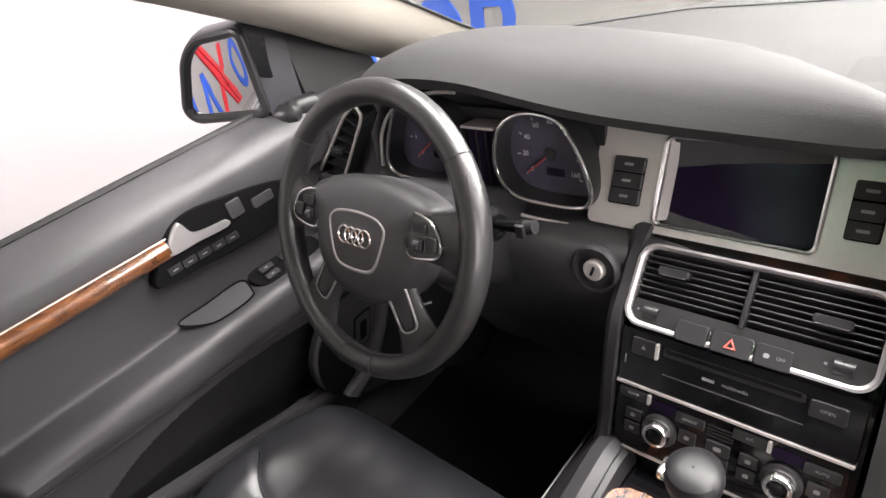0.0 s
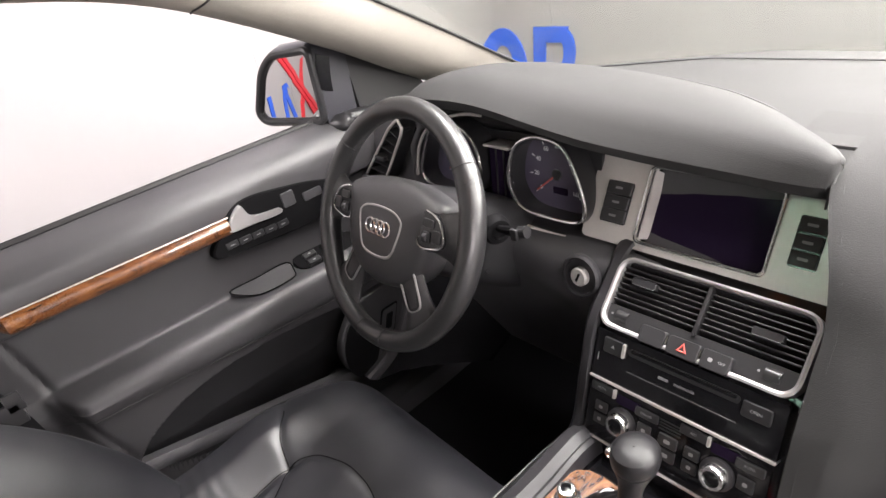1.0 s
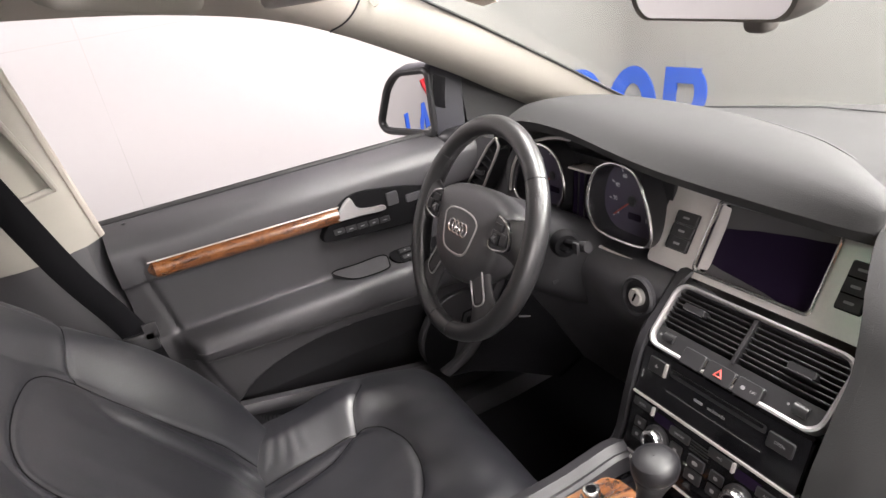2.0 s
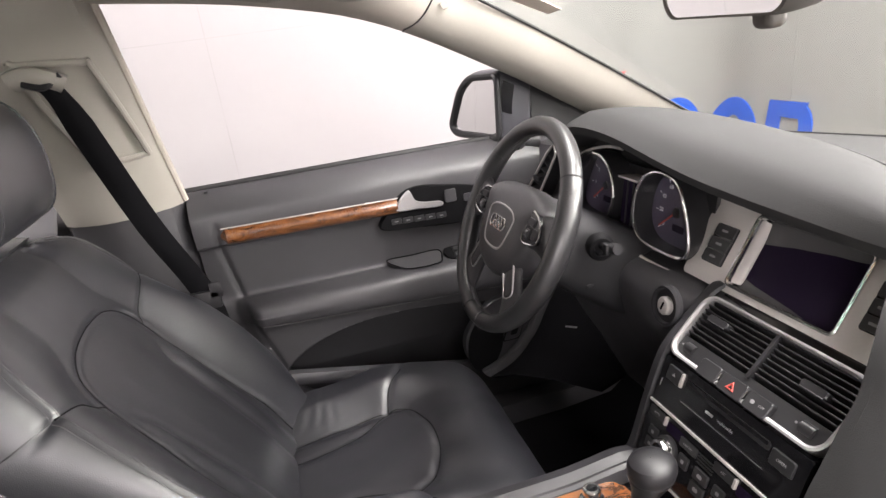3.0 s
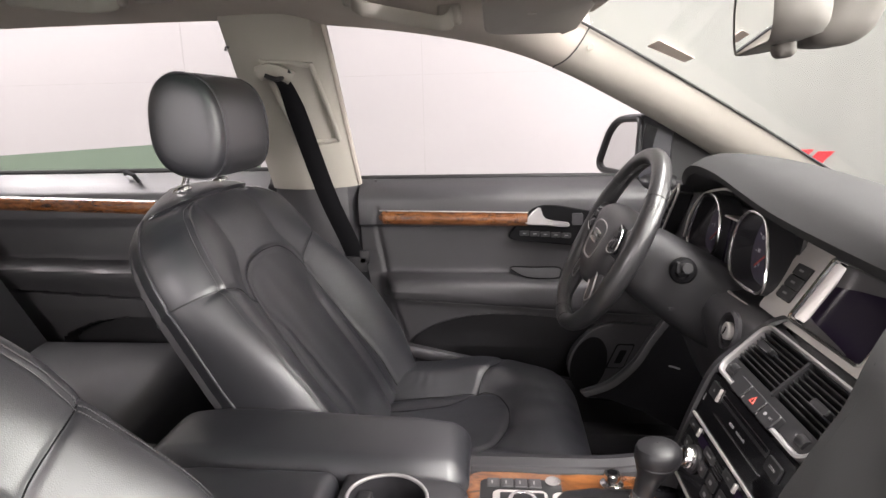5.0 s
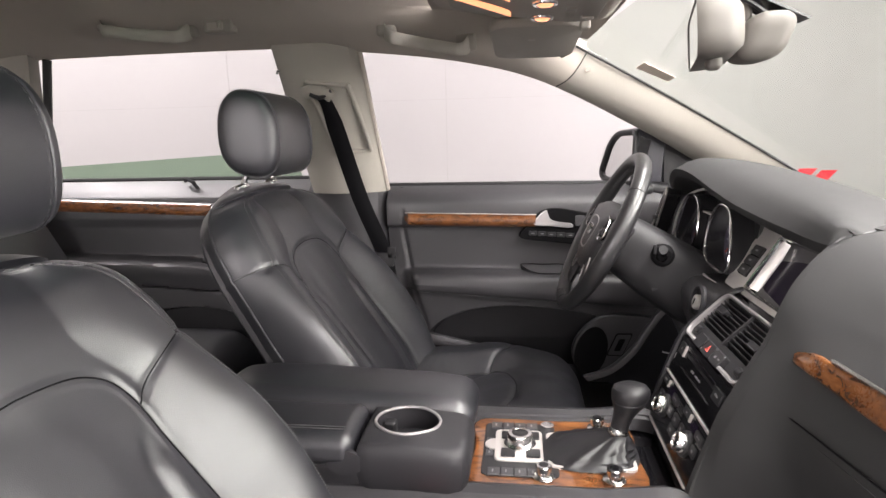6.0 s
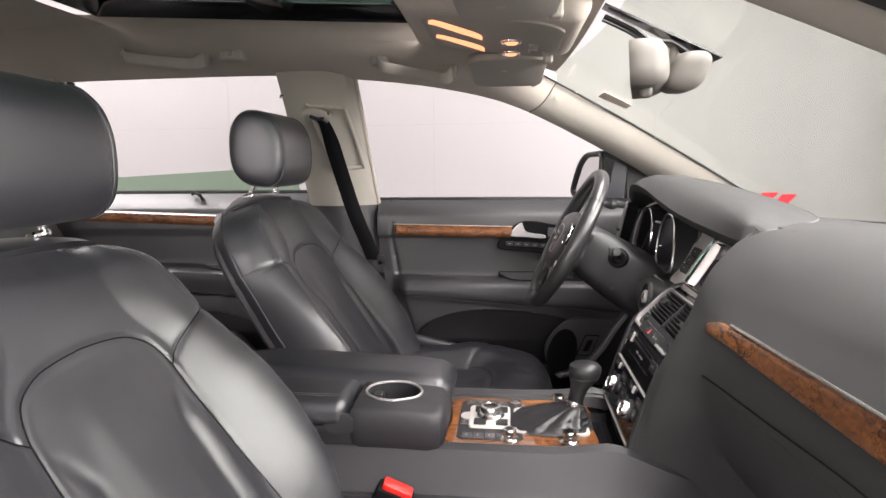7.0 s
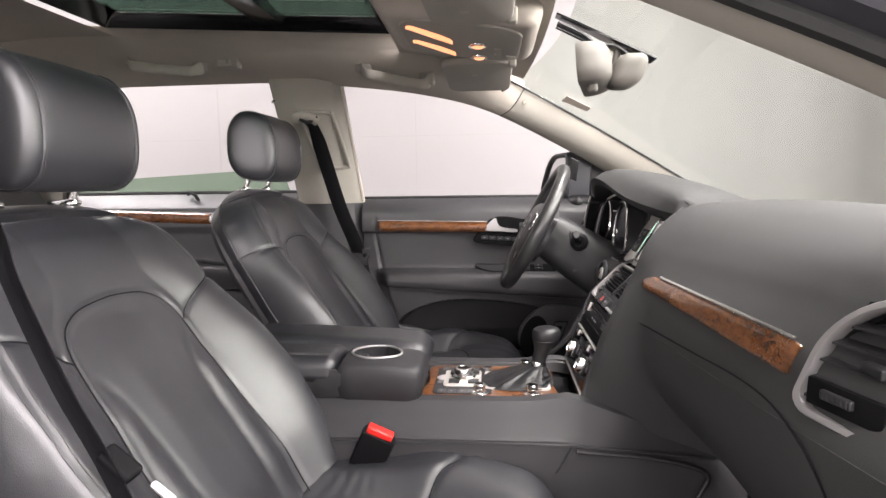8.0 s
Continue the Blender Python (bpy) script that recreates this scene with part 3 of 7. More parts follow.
part("sticker", shell([[(-0.584, 0.524, 1.443), (-0.572, 0.598, 1.408)], [(-0.530, 0.534, 1.449), (-0.529, 0.604, 1.413)]], (0, 0.001, 0.001)), TAG, windscreen, "small beige sticker", smooth=False)

# cabin floor, sills, bulkhead, rear wall
tagged(part("floor", shell([[(x, y, 0.40 + (0.22 * soft((y - 0.75) / 0.35))) for x in (-0.80, -0.3, 0.3, 0.80)] for y in [-1.6 + 0.15 * k for k in range(20)]], (0, 0, -0.03)), CARPET), "black carpeted cabin floor", "floor", kind="structure")
tagged(part("bulkhead", box(-0.85, 0.85, 1.10, 1.13, 0.40, 1.07), CARPET), "black carpeted front bulkhead", "wall", kind="structure")
tagged(part("kick_panel", box(-0.86, -0.79, 0.72, 1.14, 0.38, 1.10, 0.01), CARPET), "black kick panel beside the footwell", "panel", kind="structure")
tagged(part("inner_sill", box(-0.87, -0.74, -1.6, 1.12, 0.34, 0.46, 0.02), PLASTIC), "charcoal inner sill trim", "sill", kind="structure")
tagged(part("rear_bulkhead", box(-0.80, 0.80, -1.66, -1.6, 0.37, 1.66), CREAM), "cream trimmed rear end of the cabin", "wall", kind="structure")
tagged(part("door_sill", box(0.72, 0.86, -0.2, 0.95, 0.34, 0.46, 0.02), BLACK), "black plastic door sill strip", "sill", kind="structure")


# ---- doors ----
def door_low(y):
    return 0.839 - 0.064 * y


def fine_low(key):
    """The profile with many steps where the map pocket lies."""
    low = [key[0]]
    for a, b in zip(key[:7], key[1:7]):
        low += [a.lerp(b, (k + 1) / 16) for k in range(16)]
    return low + smooth_path(key[6:], 4)[1:]


def door_rows(y0, y1, n):
    """Inner face of the driver's door: upper roll, inset band, armrest, map pocket."""
    rows = []
    for k in range(n + 1):
        y = y0 + (y1 - y0) * k / n
        f, low = soft((y + 0.105) / 0.06), door_low(y)
        key = [(0.42, -0.80), (0.52, -0.798), (0.60, -0.79 + 0.01 * f), (0.68, -0.785 + 0.03 * f), (0.76, -0.783 + 0.036 * f), (low - 0.014, -0.783 + 0.04 * f), (low - 0.005, -0.783 + 0.042 * f), (low - 0.001, -0.783 + 0.0425 * f), (low + 0.001, -0.783 + 0.052 * f), (low + 0.006, -0.783 + 0.058 * f), (low + 0.022, -0.784 + 0.063 * f), (0.868, -0.785 + 0.063 * f), (0.881, -0.786 + 0.060 * f), (0.889, -0.787 + 0.052 * f), (0.8935, -0.788 + 0.040 * f), (0.897, -0.789 + 0.022 * f), (0.900, -0.79 + 0.006 * f), (0.906, -0.791), (0.93, -0.792), (0.97, -0.791), (1.01, -0.788), (1.026, -0.785), (1.030, -0.780), (1.033, -0.772), (1.04, -0.7695), (1.06, -0.768), (1.085, -0.768), (1.105, -0.772), (1.125, -0.788), (1.138, -0.808), (1.147, -0.828)]
        row = []
        for p in fine_low([Vector((x, y, z)) for z, x in key]):
            d = ((y - 0.22) / (0.25 if y < 0.22 else 0.40)) ** 2 + ((p.z - 0.67) / 0.125) ** 2
            deep = soft((1.05 - d) / 0.10) * soft((low - 0.010 - p.z) / 0.008)
            edge = lerp_table(((0.42, 0.03), (0.75, -0.037), (0.89, -0.08), (1.03, -0.103), (1.068, -0.096), (1.147, -0.105)), p.z)[0]
            seam = 0.005 * bump_at(y - edge, 0.006) * soft((1.09 - p.z) / 0.02)
            row.append((p.x - 0.055 * deep - seam, y, p.z))
        rows.append(row)
    return [list(r) for r in zip(*rows)]


def door_panel(name, y0, y1, z0, rows, parent, mat=PLASTIC, lining=None):
    bm = grid(rows)
    back = -0.86
    rim = [rows[0][0], rows[0][-1], rows[-1][-1], rows[-1][0]]
    grid([[Vector((p[0], p[1], p[2])) for p in rows[-1]], [Vector((-0.855, p[1], p[2] + 0.001)) for p in rows[-1]], [Vector((back, p[1], z0)) for p in rows[-1]]], bm)
    grid([[r[0] for r in rows], [(back, y0, r[0][2]) for r in rows]], bm)
    grid([[r[-1] for r in rows], [(back, y1, r[-1][2]) for r in rows]], bm)
    # recess faces take the darker liner, which includes the pocket's shade
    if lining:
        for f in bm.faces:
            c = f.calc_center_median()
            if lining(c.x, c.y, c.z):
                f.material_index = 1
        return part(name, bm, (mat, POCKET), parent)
    return part(name, bm, mat, parent)


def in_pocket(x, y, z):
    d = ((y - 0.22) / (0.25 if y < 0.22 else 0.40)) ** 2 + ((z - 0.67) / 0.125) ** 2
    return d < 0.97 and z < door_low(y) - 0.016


door = thing("driver_door", "charcoal car door with walnut inlay and armrest", "car door", kind="structure")
door.name = "door_1"
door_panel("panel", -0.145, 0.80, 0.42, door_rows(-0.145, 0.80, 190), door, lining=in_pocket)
part("window_seal", tube([(-0.838, -0.15, 1.149), (-0.838, 0.3, 1.149), (-0.835, 0.80, 1.147)], 0.007, seg=8), RUBBER, door)
part("pocket_rail", shell([[(-0.748 + 0.004 * math.sin(math.pi * j / 4), y, 0.684 - 0.219 * (y + 0.06) + 0.030 * j / 4) for j in range(5)] for y in [-0.075 + 0.025 * k for k in range(26)]], (-0.02, 0, 0)), SATIN_GREY, door, "charcoal rail below the map pocket")
part("lock_marker", lathe([(0.0, 0.0), (0.004, 0.0), (0.004, 0.003), (0.0, 0.004)], pose(-0.815, -0.105, 1.143), 10), BLACK, door)


def strip(ya, yb, za, zb, slope, xo, parent, tip=0.0, mat=WOOD):
    """A rounded inlay that stands a little proud."""
    rows = []
    for k in range(33):
        t = k / 32
        y = ya + (yb - ya) * t
        e = min(1.0, math.sqrt(max(0.0, 1 - max(0, 1 - (t * (yb - ya)) / 0.012) ** 2)))
        row = []
        for j in range(9):
            s = j / 8
            z = za + slope * (y - ya) + (zb - za) * (0.5 + (s - 0.5) * (0.25 + 0.75 * e))
            row.append((xo + 0.012 * math.sin(math.pi * s) ** 0.5 * e - 0.002, y, z))
        rows.append(row)
    return part("inlay", grid(rows), mat, parent, "glossy burr walnut inlay")


strip(-0.092, 0.292, 1.036, 1.072, -0.02, -0.766, door)
part("bright_strip", tube([(-0.757, y, 1.0738 - 0.02 * (y + 0.092)) for y in (-0.088, 0.1, 0.294)], 0.0014, seg=8), TRIM, door, "slim metal strip over the inlay")
# handle recess and window switches
outline = smooth_path([(y, z, 0) for y, z in ((0.249, 0.996), (0.262, 1.030), (0.288, 1.062), (0.318, 1.081), (0.36, 1.084), (0.42, 1.074), (0.48, 1.060), (0.525, 1.040), (0.52, 1.005), (0.48, 0.982), (0.43, 0.977), (0.34, 0.984))], 5, True)
side_m = Matrix(((0, 0, 1, -0.775), (1, 0, 0, 0), (0, 1, 0, 0), (0, 0, 0, 1)))
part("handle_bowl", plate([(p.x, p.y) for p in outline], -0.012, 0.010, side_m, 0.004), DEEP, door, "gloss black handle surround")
# flat black plate drawn for the shade in the hollow behind the lever
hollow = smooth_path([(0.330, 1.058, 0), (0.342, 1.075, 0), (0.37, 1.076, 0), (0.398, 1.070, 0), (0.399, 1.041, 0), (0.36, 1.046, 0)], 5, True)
part("hollow_shade", plate([(p.x, p.y) for p in hollow], 0.0085, 0.0106, side_m), DEEP, door)
lev = smooth_path([(0.286, 1.036, 0), (0.297, 1.057, 0), (0.310, 1.071, 0), (0.323, 1.077, 0), (0.329, 1.061, 0), (0.339, 1.049, 0), (0.362, 1.043, 0), (0.394, 1.039, 0), (0.393, 1.028, 0), (0.34, 1.031, 0)], 4, True)
part("door_handle", plate([(p.x, p.y) for p in lev], 0.010, 0.018, side_m, 0.003), SATIN, door, "satin chrome pull handle")
for y, z, w, h in ((0.418, 1.047, 0.027, 0.030), (0.470, 1.036, 0.042, 0.018)):
    part("switch", plate([(y + a, z + b) for a, b in round_rect(w, h, 0.004)], 0.009, 0.0135, side_m, 0.001), PLASTIC, door)
for k in range(5):
    y = 0.285 + 0.0265 * k
    part("switch", plate([(y + a, 1.011 - 0.0015 * k + b) for a, b in round_rect(0.024, 0.013, 0.002)], 0.009, 0.0125, side_m, 0.001), BUTTON, door)
    part("print", plate([(y + a, 1.011 - 0.0015 * k + b) for a, b in round_rect(0.009, 0.002, 0.0008, 2)], 0.0124, 0.0129, side_m), PRINT, door)
# pull cup in the armrest
slope_m = Matrix(((0, -0.903, 0.430, -0.735), (1, 0, 0, 0), (0, 0.430, 0.903, 0.8845), (0, 0, 0, 1)))
cup = smooth_path([(0.250, 0.060, 0), (0.31, 0.061, 0), (0.376, 0.060, 0), (0.378, 0.030, 0), (0.368, 0.018, 0), (0.325, 0.016, 0), (0.285, 0.024, 0)], 5, True)
part("pull_cup", plate([(p.x, p.y) for p in cup], -0.010, 0.0030, slope_m, 0.0015), PLASTIC, door, "smooth grey pull cup in the armrest")
# black tube paints the shade along the cup's edge
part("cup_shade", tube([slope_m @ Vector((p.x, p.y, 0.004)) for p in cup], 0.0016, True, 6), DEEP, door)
switch_bed = smooth_path([(0.392, 0.060, 0), (0.46, 0.061, 0), (0.53, 0.058, 0), (0.53, 0.022, 0), (0.46, 0.018, 0), (0.400, 0.022, 0)], 4, True)
part("switch_bed", plate([(p.x, p.y) for p in switch_bed], -0.008, 0.004, slope_m, 0.001), DEEP, door, "black window switch panel")
for k in range(4):
    sy, sv = 0.425 + 0.045 * (k // 2), 0.029 + 0.019 * (k % 2)
    part("window_switch", plate([(sy + a, sv + b) for a, b in round_rect(0.030, 0.014, 0.003)], 0.002, 0.010, slope_m, 0.002), BUTTON, door)
    part("print", plate([(sy + a, sv + b) for a, b in round_rect(0.006, 0.003, 0.001, 2)], 0.0098, 0.0104, slope_m), PRINT, door)
part("seam_line", tube([(-0.783 + 0.052 * soft((y + 0.105) / 0.06), y, door_low(y) - 0.0005) for y in [-0.05 + 0.04 * k for k in range(16)]], 0.0012, seg=6), THREAD, door)


def rear_x(y, z):
    x = lerp_table(((0.40, -0.80), (0.80, -0.785), (0.95, -0.79), (1.03, -0.785), (1.055, -0.775), (1.12, -0.775), (1.14, -0.795), (1.165, -0.825), (1.175, -0.835)), z)[0]
    top = 0.935 - 0.03 * (y + 1.0)
    low = 0.85 - 0.06 * (y + 1.0)
    a = soft((top + 0.005 - z) / 0.02) * soft((z - low) / 0.005)
    x += 0.065 * a * (0.75 + 0.25 * soft((z - low) / (top - low) * 1.4))
    x += 0.035 * soft((low - z) / 0.004) * soft((z - 0.6) / 0.1)
    d = ((y + 0.78) / 0.24) ** 2 + ((z - 0.68) / 0.095) ** 2
    x -= 0.04 * soft((1.05 - d) / 0.12) * soft((low - z) / 0.01)
    return x


rear = thing("rear_door", "charcoal rear car door with walnut inlay", "car door", kind="structure")
rear.name = "door_2"
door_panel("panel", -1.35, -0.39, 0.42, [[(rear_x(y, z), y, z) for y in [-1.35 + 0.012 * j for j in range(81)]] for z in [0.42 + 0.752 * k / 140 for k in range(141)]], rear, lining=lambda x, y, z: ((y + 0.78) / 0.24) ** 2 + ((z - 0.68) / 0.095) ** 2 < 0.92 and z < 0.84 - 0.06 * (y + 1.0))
strip(-1.32, -0.70, 1.086, 1.125, -0.035, -0.774, rear)
part("bright_strip", tube([(-0.765, y, 1.1265 - 0.035 * (y + 1.32)) for y in (-1.32, -1.0, -0.69)], 0.0014, seg=8), TRIM, rear)
part("door_handle", plate([(p.x, p.y) for p in smooth_path([(-0.70, 1.072, 0), (-0.69, 1.105, 0), (-0.66, 1.112, 0), (-0.60, 1.105, 0), (-0.56, 1.10, 0), (-0.56, 1.075, 0), (-0.63, 1.066, 0)], 4, True)], -0.01, 0.014, side_m, 0.003), CHROME, rear, "satin chrome pull handle")
part("window_seal", tube([(-0.84, -1.35, 1.176), (-0.84, -0.8, 1.176), (-0.84, -0.36, 1.174)], 0.008, seg=8), RUBBER, rear)
part("blind_hook", tube([(-0.815, -0.80, 1.172), (-0.80, -0.79, 1.18), (-0.795, -0.765, 1.17), (-0.81, -0.76, 1.15)], 0.006, seg=8), BLACK, rear)
glass = part("pane", shell([[(-0.845, -1.3, 1.16), (-0.845, -0.42, 1.16)], [(-0.835, -1.24, 1.222), (-0.83, -0.45, 1.262)]], (-0.004, 0, 0)), GREEN_GLASS, rear, "green tinted window glass lowered almost fully", smooth=False)
glass.visible_shadow = False
part("latch_bar", tube([(-0.70, -0.70, 0.94), (-0.69, -0.66, 0.935), (-0.70, -0.62, 0.93)], 0.008, seg=8), BLACK, rear)

# post behind the rear door, closed side behind the passenger
tagged(part("rear_post", shell([[(-0.78, -1.36, 1.15), (-0.72, -1.22, 1.16)], [(-0.64, -1.30, 1.54), (-0.62, -1.12, 1.545)]], (-0.04, 0, 0)), CREAM), "cream trim of the rear roof post", "pillar", kind="structure")
tagged(part("rear_post_seal", tube([(-0.735, -1.20, 1.165), (-0.70, -1.16, 1.3), (-0.655, -1.09, 1.53)], 0.012, seg=8), RUBBER), "black rubber seal of the rear door", "seal", kind="structure")
tagged(part("side_panel", box(0.80, 0.86, -1.6, -0.30, 0.4, 1.16, 0.015), PLASTIC), "charcoal rear door panel on the kerb side", "car door", kind="structure")


# ---- centre posts ----
def post(side, shift=Matrix()):
    name = "centre_post"
    ob = thing(name, "cream and black centre post trim with belt slot", "pillar", kind="structure")
    up = []
    for k in range(17):
        t = k / 16
        z = 1.135 + 0.40 * t
        yf = -0.148 - 0.03 * t
        yr = -0.372 - 0.035 * t
        xf = 0.80 - 0.165 * t
        row = [(side * (xf + 0.03), yf + 0.004, z), (side * xf, yf, z), (side * (xf - 0.028), yf - 0.018, z)]
        for j in range(1, 8):
            s = j / 8
            row.append((side * (xf - 0.034 - 0.03 * (1 - t) * math.sin(s * math.pi) - 0.012 * math.sin(s * math.pi) + 0.0 * s), yf - 0.022 + (yr - yf + 0.02) * s, z))
        row += [(side * (xf - 0.03), yr + 0.006, z), (side * (xf + 0.03), yr, z)]
        up.append(row)
    part("upper_trim", grid(up), CREAM, ob, "cream plastic upper trim")
    lowr = []
    for k in range(13):
        t = k / 12
        z = 0.42 + 0.715 * t
        lowr.append([(side * 0.86, -0.146, z), (side * 0.80, -0.150, z), (side * 0.765, -0.17, z), (side * 0.742, -0.22, z), (side * 0.745, -0.30, z), (side * 0.77, -0.36, z), (side * 0.86, -0.388, z)])
    part("lower_trim", grid(lowr), PLASTIC, ob, "charcoal plastic lower trim")
    # belt slot surround and guide
    rim = []
    m = Matrix(((0, 0, side * -1, 0), (1, 0, 0, 0), (0, 1, 0, 0), (0, 0, 0, 1)))
    pts = [(-0.312, 1.425), (-0.30, 1.436), (-0.215, 1.43), (-0.203, 1.42), (-0.172, 1.275), (-0.18, 1.258), (-0.245, 1.255), (-0.258, 1.265)]
    line = []
    for y, z in pts:
        t = (z - 1.135) / 0.40
        s = (y - (-0.17 - 0.03 * t)) / (-0.177)
        line.append((side * (0.80 - 0.165 * t - 0.040 - (0.03 * (1 - t) + 0.012) * math.sin(max(0, min(1, s)) * math.pi)), y, z))
    part("slot_rim", tube(smooth_path(line, 6, True), 0.006, True, 8), CREAM, ob)
    part("edge_seal", tube([(side * (0.803 - 0.165 * t), -0.146 - 0.03 * t, 1.14 + 0.40 * t) for t in [k / 10 for k in range(11)]], 0.0075, seg=8), LINING, ob, "grey beige door seal edge")
    part("belt_guide", tube(smooth_path([(side * 0.613, -0.318, 1.412), (side * 0.607, -0.29, 1.418), (side * 0.607, -0.262, 1.41), (side * 0.613, -0.245, 1.40)], 4), 0.019, seg=12, flat=0.7), CREAM, ob, "cream belt height slider")
    part("airbag_label", plate([(y, z) for y, z in [(-0.28 + a, 1.50 + b) for a, b in round_rect(0.035, 0.012, 0.003)]], 0, 0.0012, Matrix(((0, 0, -side, side * 0.612), (1, 0, 0, 0), (0, 1, 0, 0), (0, 0, 0, 1)))), LINING, ob)
    # hook behind the post
    part("coat_hook", tube([(side * 0.632, -0.385, 1.475), (side * 0.626, -0.396, 1.472), (side * 0.626, -0.398, 1.465)], 0.0035, seg=6), BLACK, ob)
    ob.matrix_basis = shift
    return ob


post(-1)
post(1, pose(0.06, -0.11, 0))


def belt(side, bottom, tongue, m=Matrix(), course=None):
    ob = thing("seat_belt", "black woven seat belt hanging from the centre post", "seat belt", group="front belts")
    path = smooth_path([m @ Vector((side * 0.606, -0.272, 1.402)), m @ Vector((side * 0.625, -0.255, 1.36)), m @ Vector((side * 0.675, -0.20, 1.13)), bottom, (bottom[0], bottom[1] + 0.02, 0.75), (bottom[0], bottom[1] + 0.035, 0.60)], 6)
    if course:
        path = smooth_path(course, 5)
    rows = []
    for p in path:
        k = soft((1.40 - p.z) / 0.08)
        w = (Vector((0.006, 0.015, 0.004)) if course else Vector((-0.25 * side * 0.02, 0.024, 0.006))) * (0.7 + 0.3 * k)
        off = Vector((-side * 0.004, 0, 0))
        rows.append([p - w, p - w * 0.4 + off, p + w * 0.4 + off, p + w])
    part("webbing", shell(rows, (side * 0.0015, 0, 0)), BELT, ob)
    fan = [m @ Vector(p) for p in ((side * 0.600, -0.30, 1.408), (side * 0.600, -0.272, 1.399), (side * 0.600, -0.242, 1.415))]
    part("loop", tube(smooth_path(fan, 4), 0.006, seg=8), BLACK, ob)
    b = Vector(bottom)
    if tongue:
        part("tongue", slab(-0.012, 0.012, -0.026, 0.018, -0.007, 0.007, 0.005, lambda p: Matrix.Translation(b + Vector((-side * 0.006, 0.012, 0.0))) @ pose(0, 0, 0, -38, 10, -side * 12) @ p), DEEP, ob, "black belt tongue")
        part("blade", plate(round_rect(0.009, 0.030, 0.003), 0, 0.0025, Matrix.Translation(b + Vector((-side * 0.010, 0.052, -0.030))) @ pose(0, 0, 0, -38, 10, -side * 12)), SATIN, ob, "bright steel belt blade")
    else:
        part("tongue", box(-0.006, 0.006, -0.028, 0.028, -0.02, 0.02, 0.004, m=Matrix.Translation(b + Vector((-side * 0.008, 0, 0)))), BLACK, ob)
        part("blade", box(-0.002, 0.002, -0.012, 0.012, -0.012, 0.02, 0.001, m=Matrix.Translation(b + Vector((-side * 0.012, 0.022, 0.016)))), BLACK, ob)
    return ob


belt(-1, (-0.712, -0.142, 0.945), False)
belt(1, (0.735, -0.084, 0.903), True, pose(0.06, -0.10, 0), ((0.665, -0.372, 1.402), (0.690, -0.30, 1.32), (0.728, -0.195, 1.160), (0.735, -0.172, 1.098), (0.740, -0.123, 0.989), (0.735, -0.084, 0.903), (0.730, -0.05, 0.80), (0.722, -0.04, 0.62)))


# ---- dashboard ----
dash = thing("dashboard", "charcoal dashboard with metal and walnut trim", "dashboard")
BODY = (
    (-0.80, 1.10, 1.08, 0.95, 1.115, 0.85, 1.13, 0.75, 1.132, 0.69, 1.13, 0.655, 1.125, 0.645, 1.08, 0.64, 1.03, 0.635, 0.97, 0.635, 0.92, 0.66, 0.80, 0.71, 0.60),
    (-0.64, 1.15, 1.085, 0.98, 1.12, 0.88, 1.14, 0.78, 1.145, 0.70, 1.14, 0.66, 1.13, 0.645, 1.08, 0.64, 1.03, 0.63, 0.97, 0.625, 0.92, 0.66, 0.80, 0.72, 0.60),
    (-0.60, 1.17, 1.09, 1.02, 1.122, 0.90, 1.14, 0.80, 1.15, 0.74, 1.15, 0.73, 1.12, 0.715, 1.02, 0.68, 0.995, 0.62, 0.975, 0.615, 0.92, 0.66, 0.80, 0.73, 0.60),
    (-0.24, 1.285, 1.10, 1.12, 1.122, 0.92, 1.14, 0.82, 1.15, 0.74, 1.15, 0.73, 1.12, 0.715, 1.02, 0.67, 0.995, 0.60, 0.985, 0.585, 0.93, 0.64, 0.80, 0.74, 0.60),
    (-0.20, 1.285, 1.10, 1.12, 1.122, 0.92, 1.14, 0.82, 1.15, 0.74, 1.15, 0.73, 1.12, 0.69, 1.04, 0.655, 0.998, 0.60, 0.985, 0.585, 0.93, 0.63, 0.80, 0.74, 0.60),
    (-0.165, 1.285, 1.10, 1.12, 1.122, 0.92, 1.14, 0.82, 1.15, 0.74, 1.15, 0.73, 1.12, 0.69, 1.04, 0.655, 0.998, 0.605, 0.985, 0.60, 0.93, 0.64, 0.80, 0.74, 0.60),
    (0.124, 1.285, 1.10, 1.12, 1.122, 0.92, 1.14, 0.82, 1.15, 0.74, 1.15, 0.73, 1.12, 0.70, 1.04, 0.67, 0.998, 0.66, 0.95, 0.65, 0.90, 0.66, 0.80, 0.74, 0.60),
)


def body_point(x, k):
    row = lerp_table(BODY, x)
    return Vector((x, row[2 * k], row[2 * k + 1]))


xs = [-0.80, -0.76, -0.72, -0.68, -0.64, -0.62, -0.60] + [-0.56 + 0.04 * k for k in range(9)] + [-0.20, -0.18, -0.165, -0.1, 0.0, 0.06, 0.124]
part("top_panel", shell([[body_point(x, k) for k in range(6)] for x in xs], (0, 0.0, -0.012)), PAD, dash)
part("lower_panel", shell([[p for p in smooth_path([body_point(x, k) for k in range(5, 12)], 5)] for x in xs], (0, 0.012, 0)), PLASTIC, dash, "charcoal knee panel")

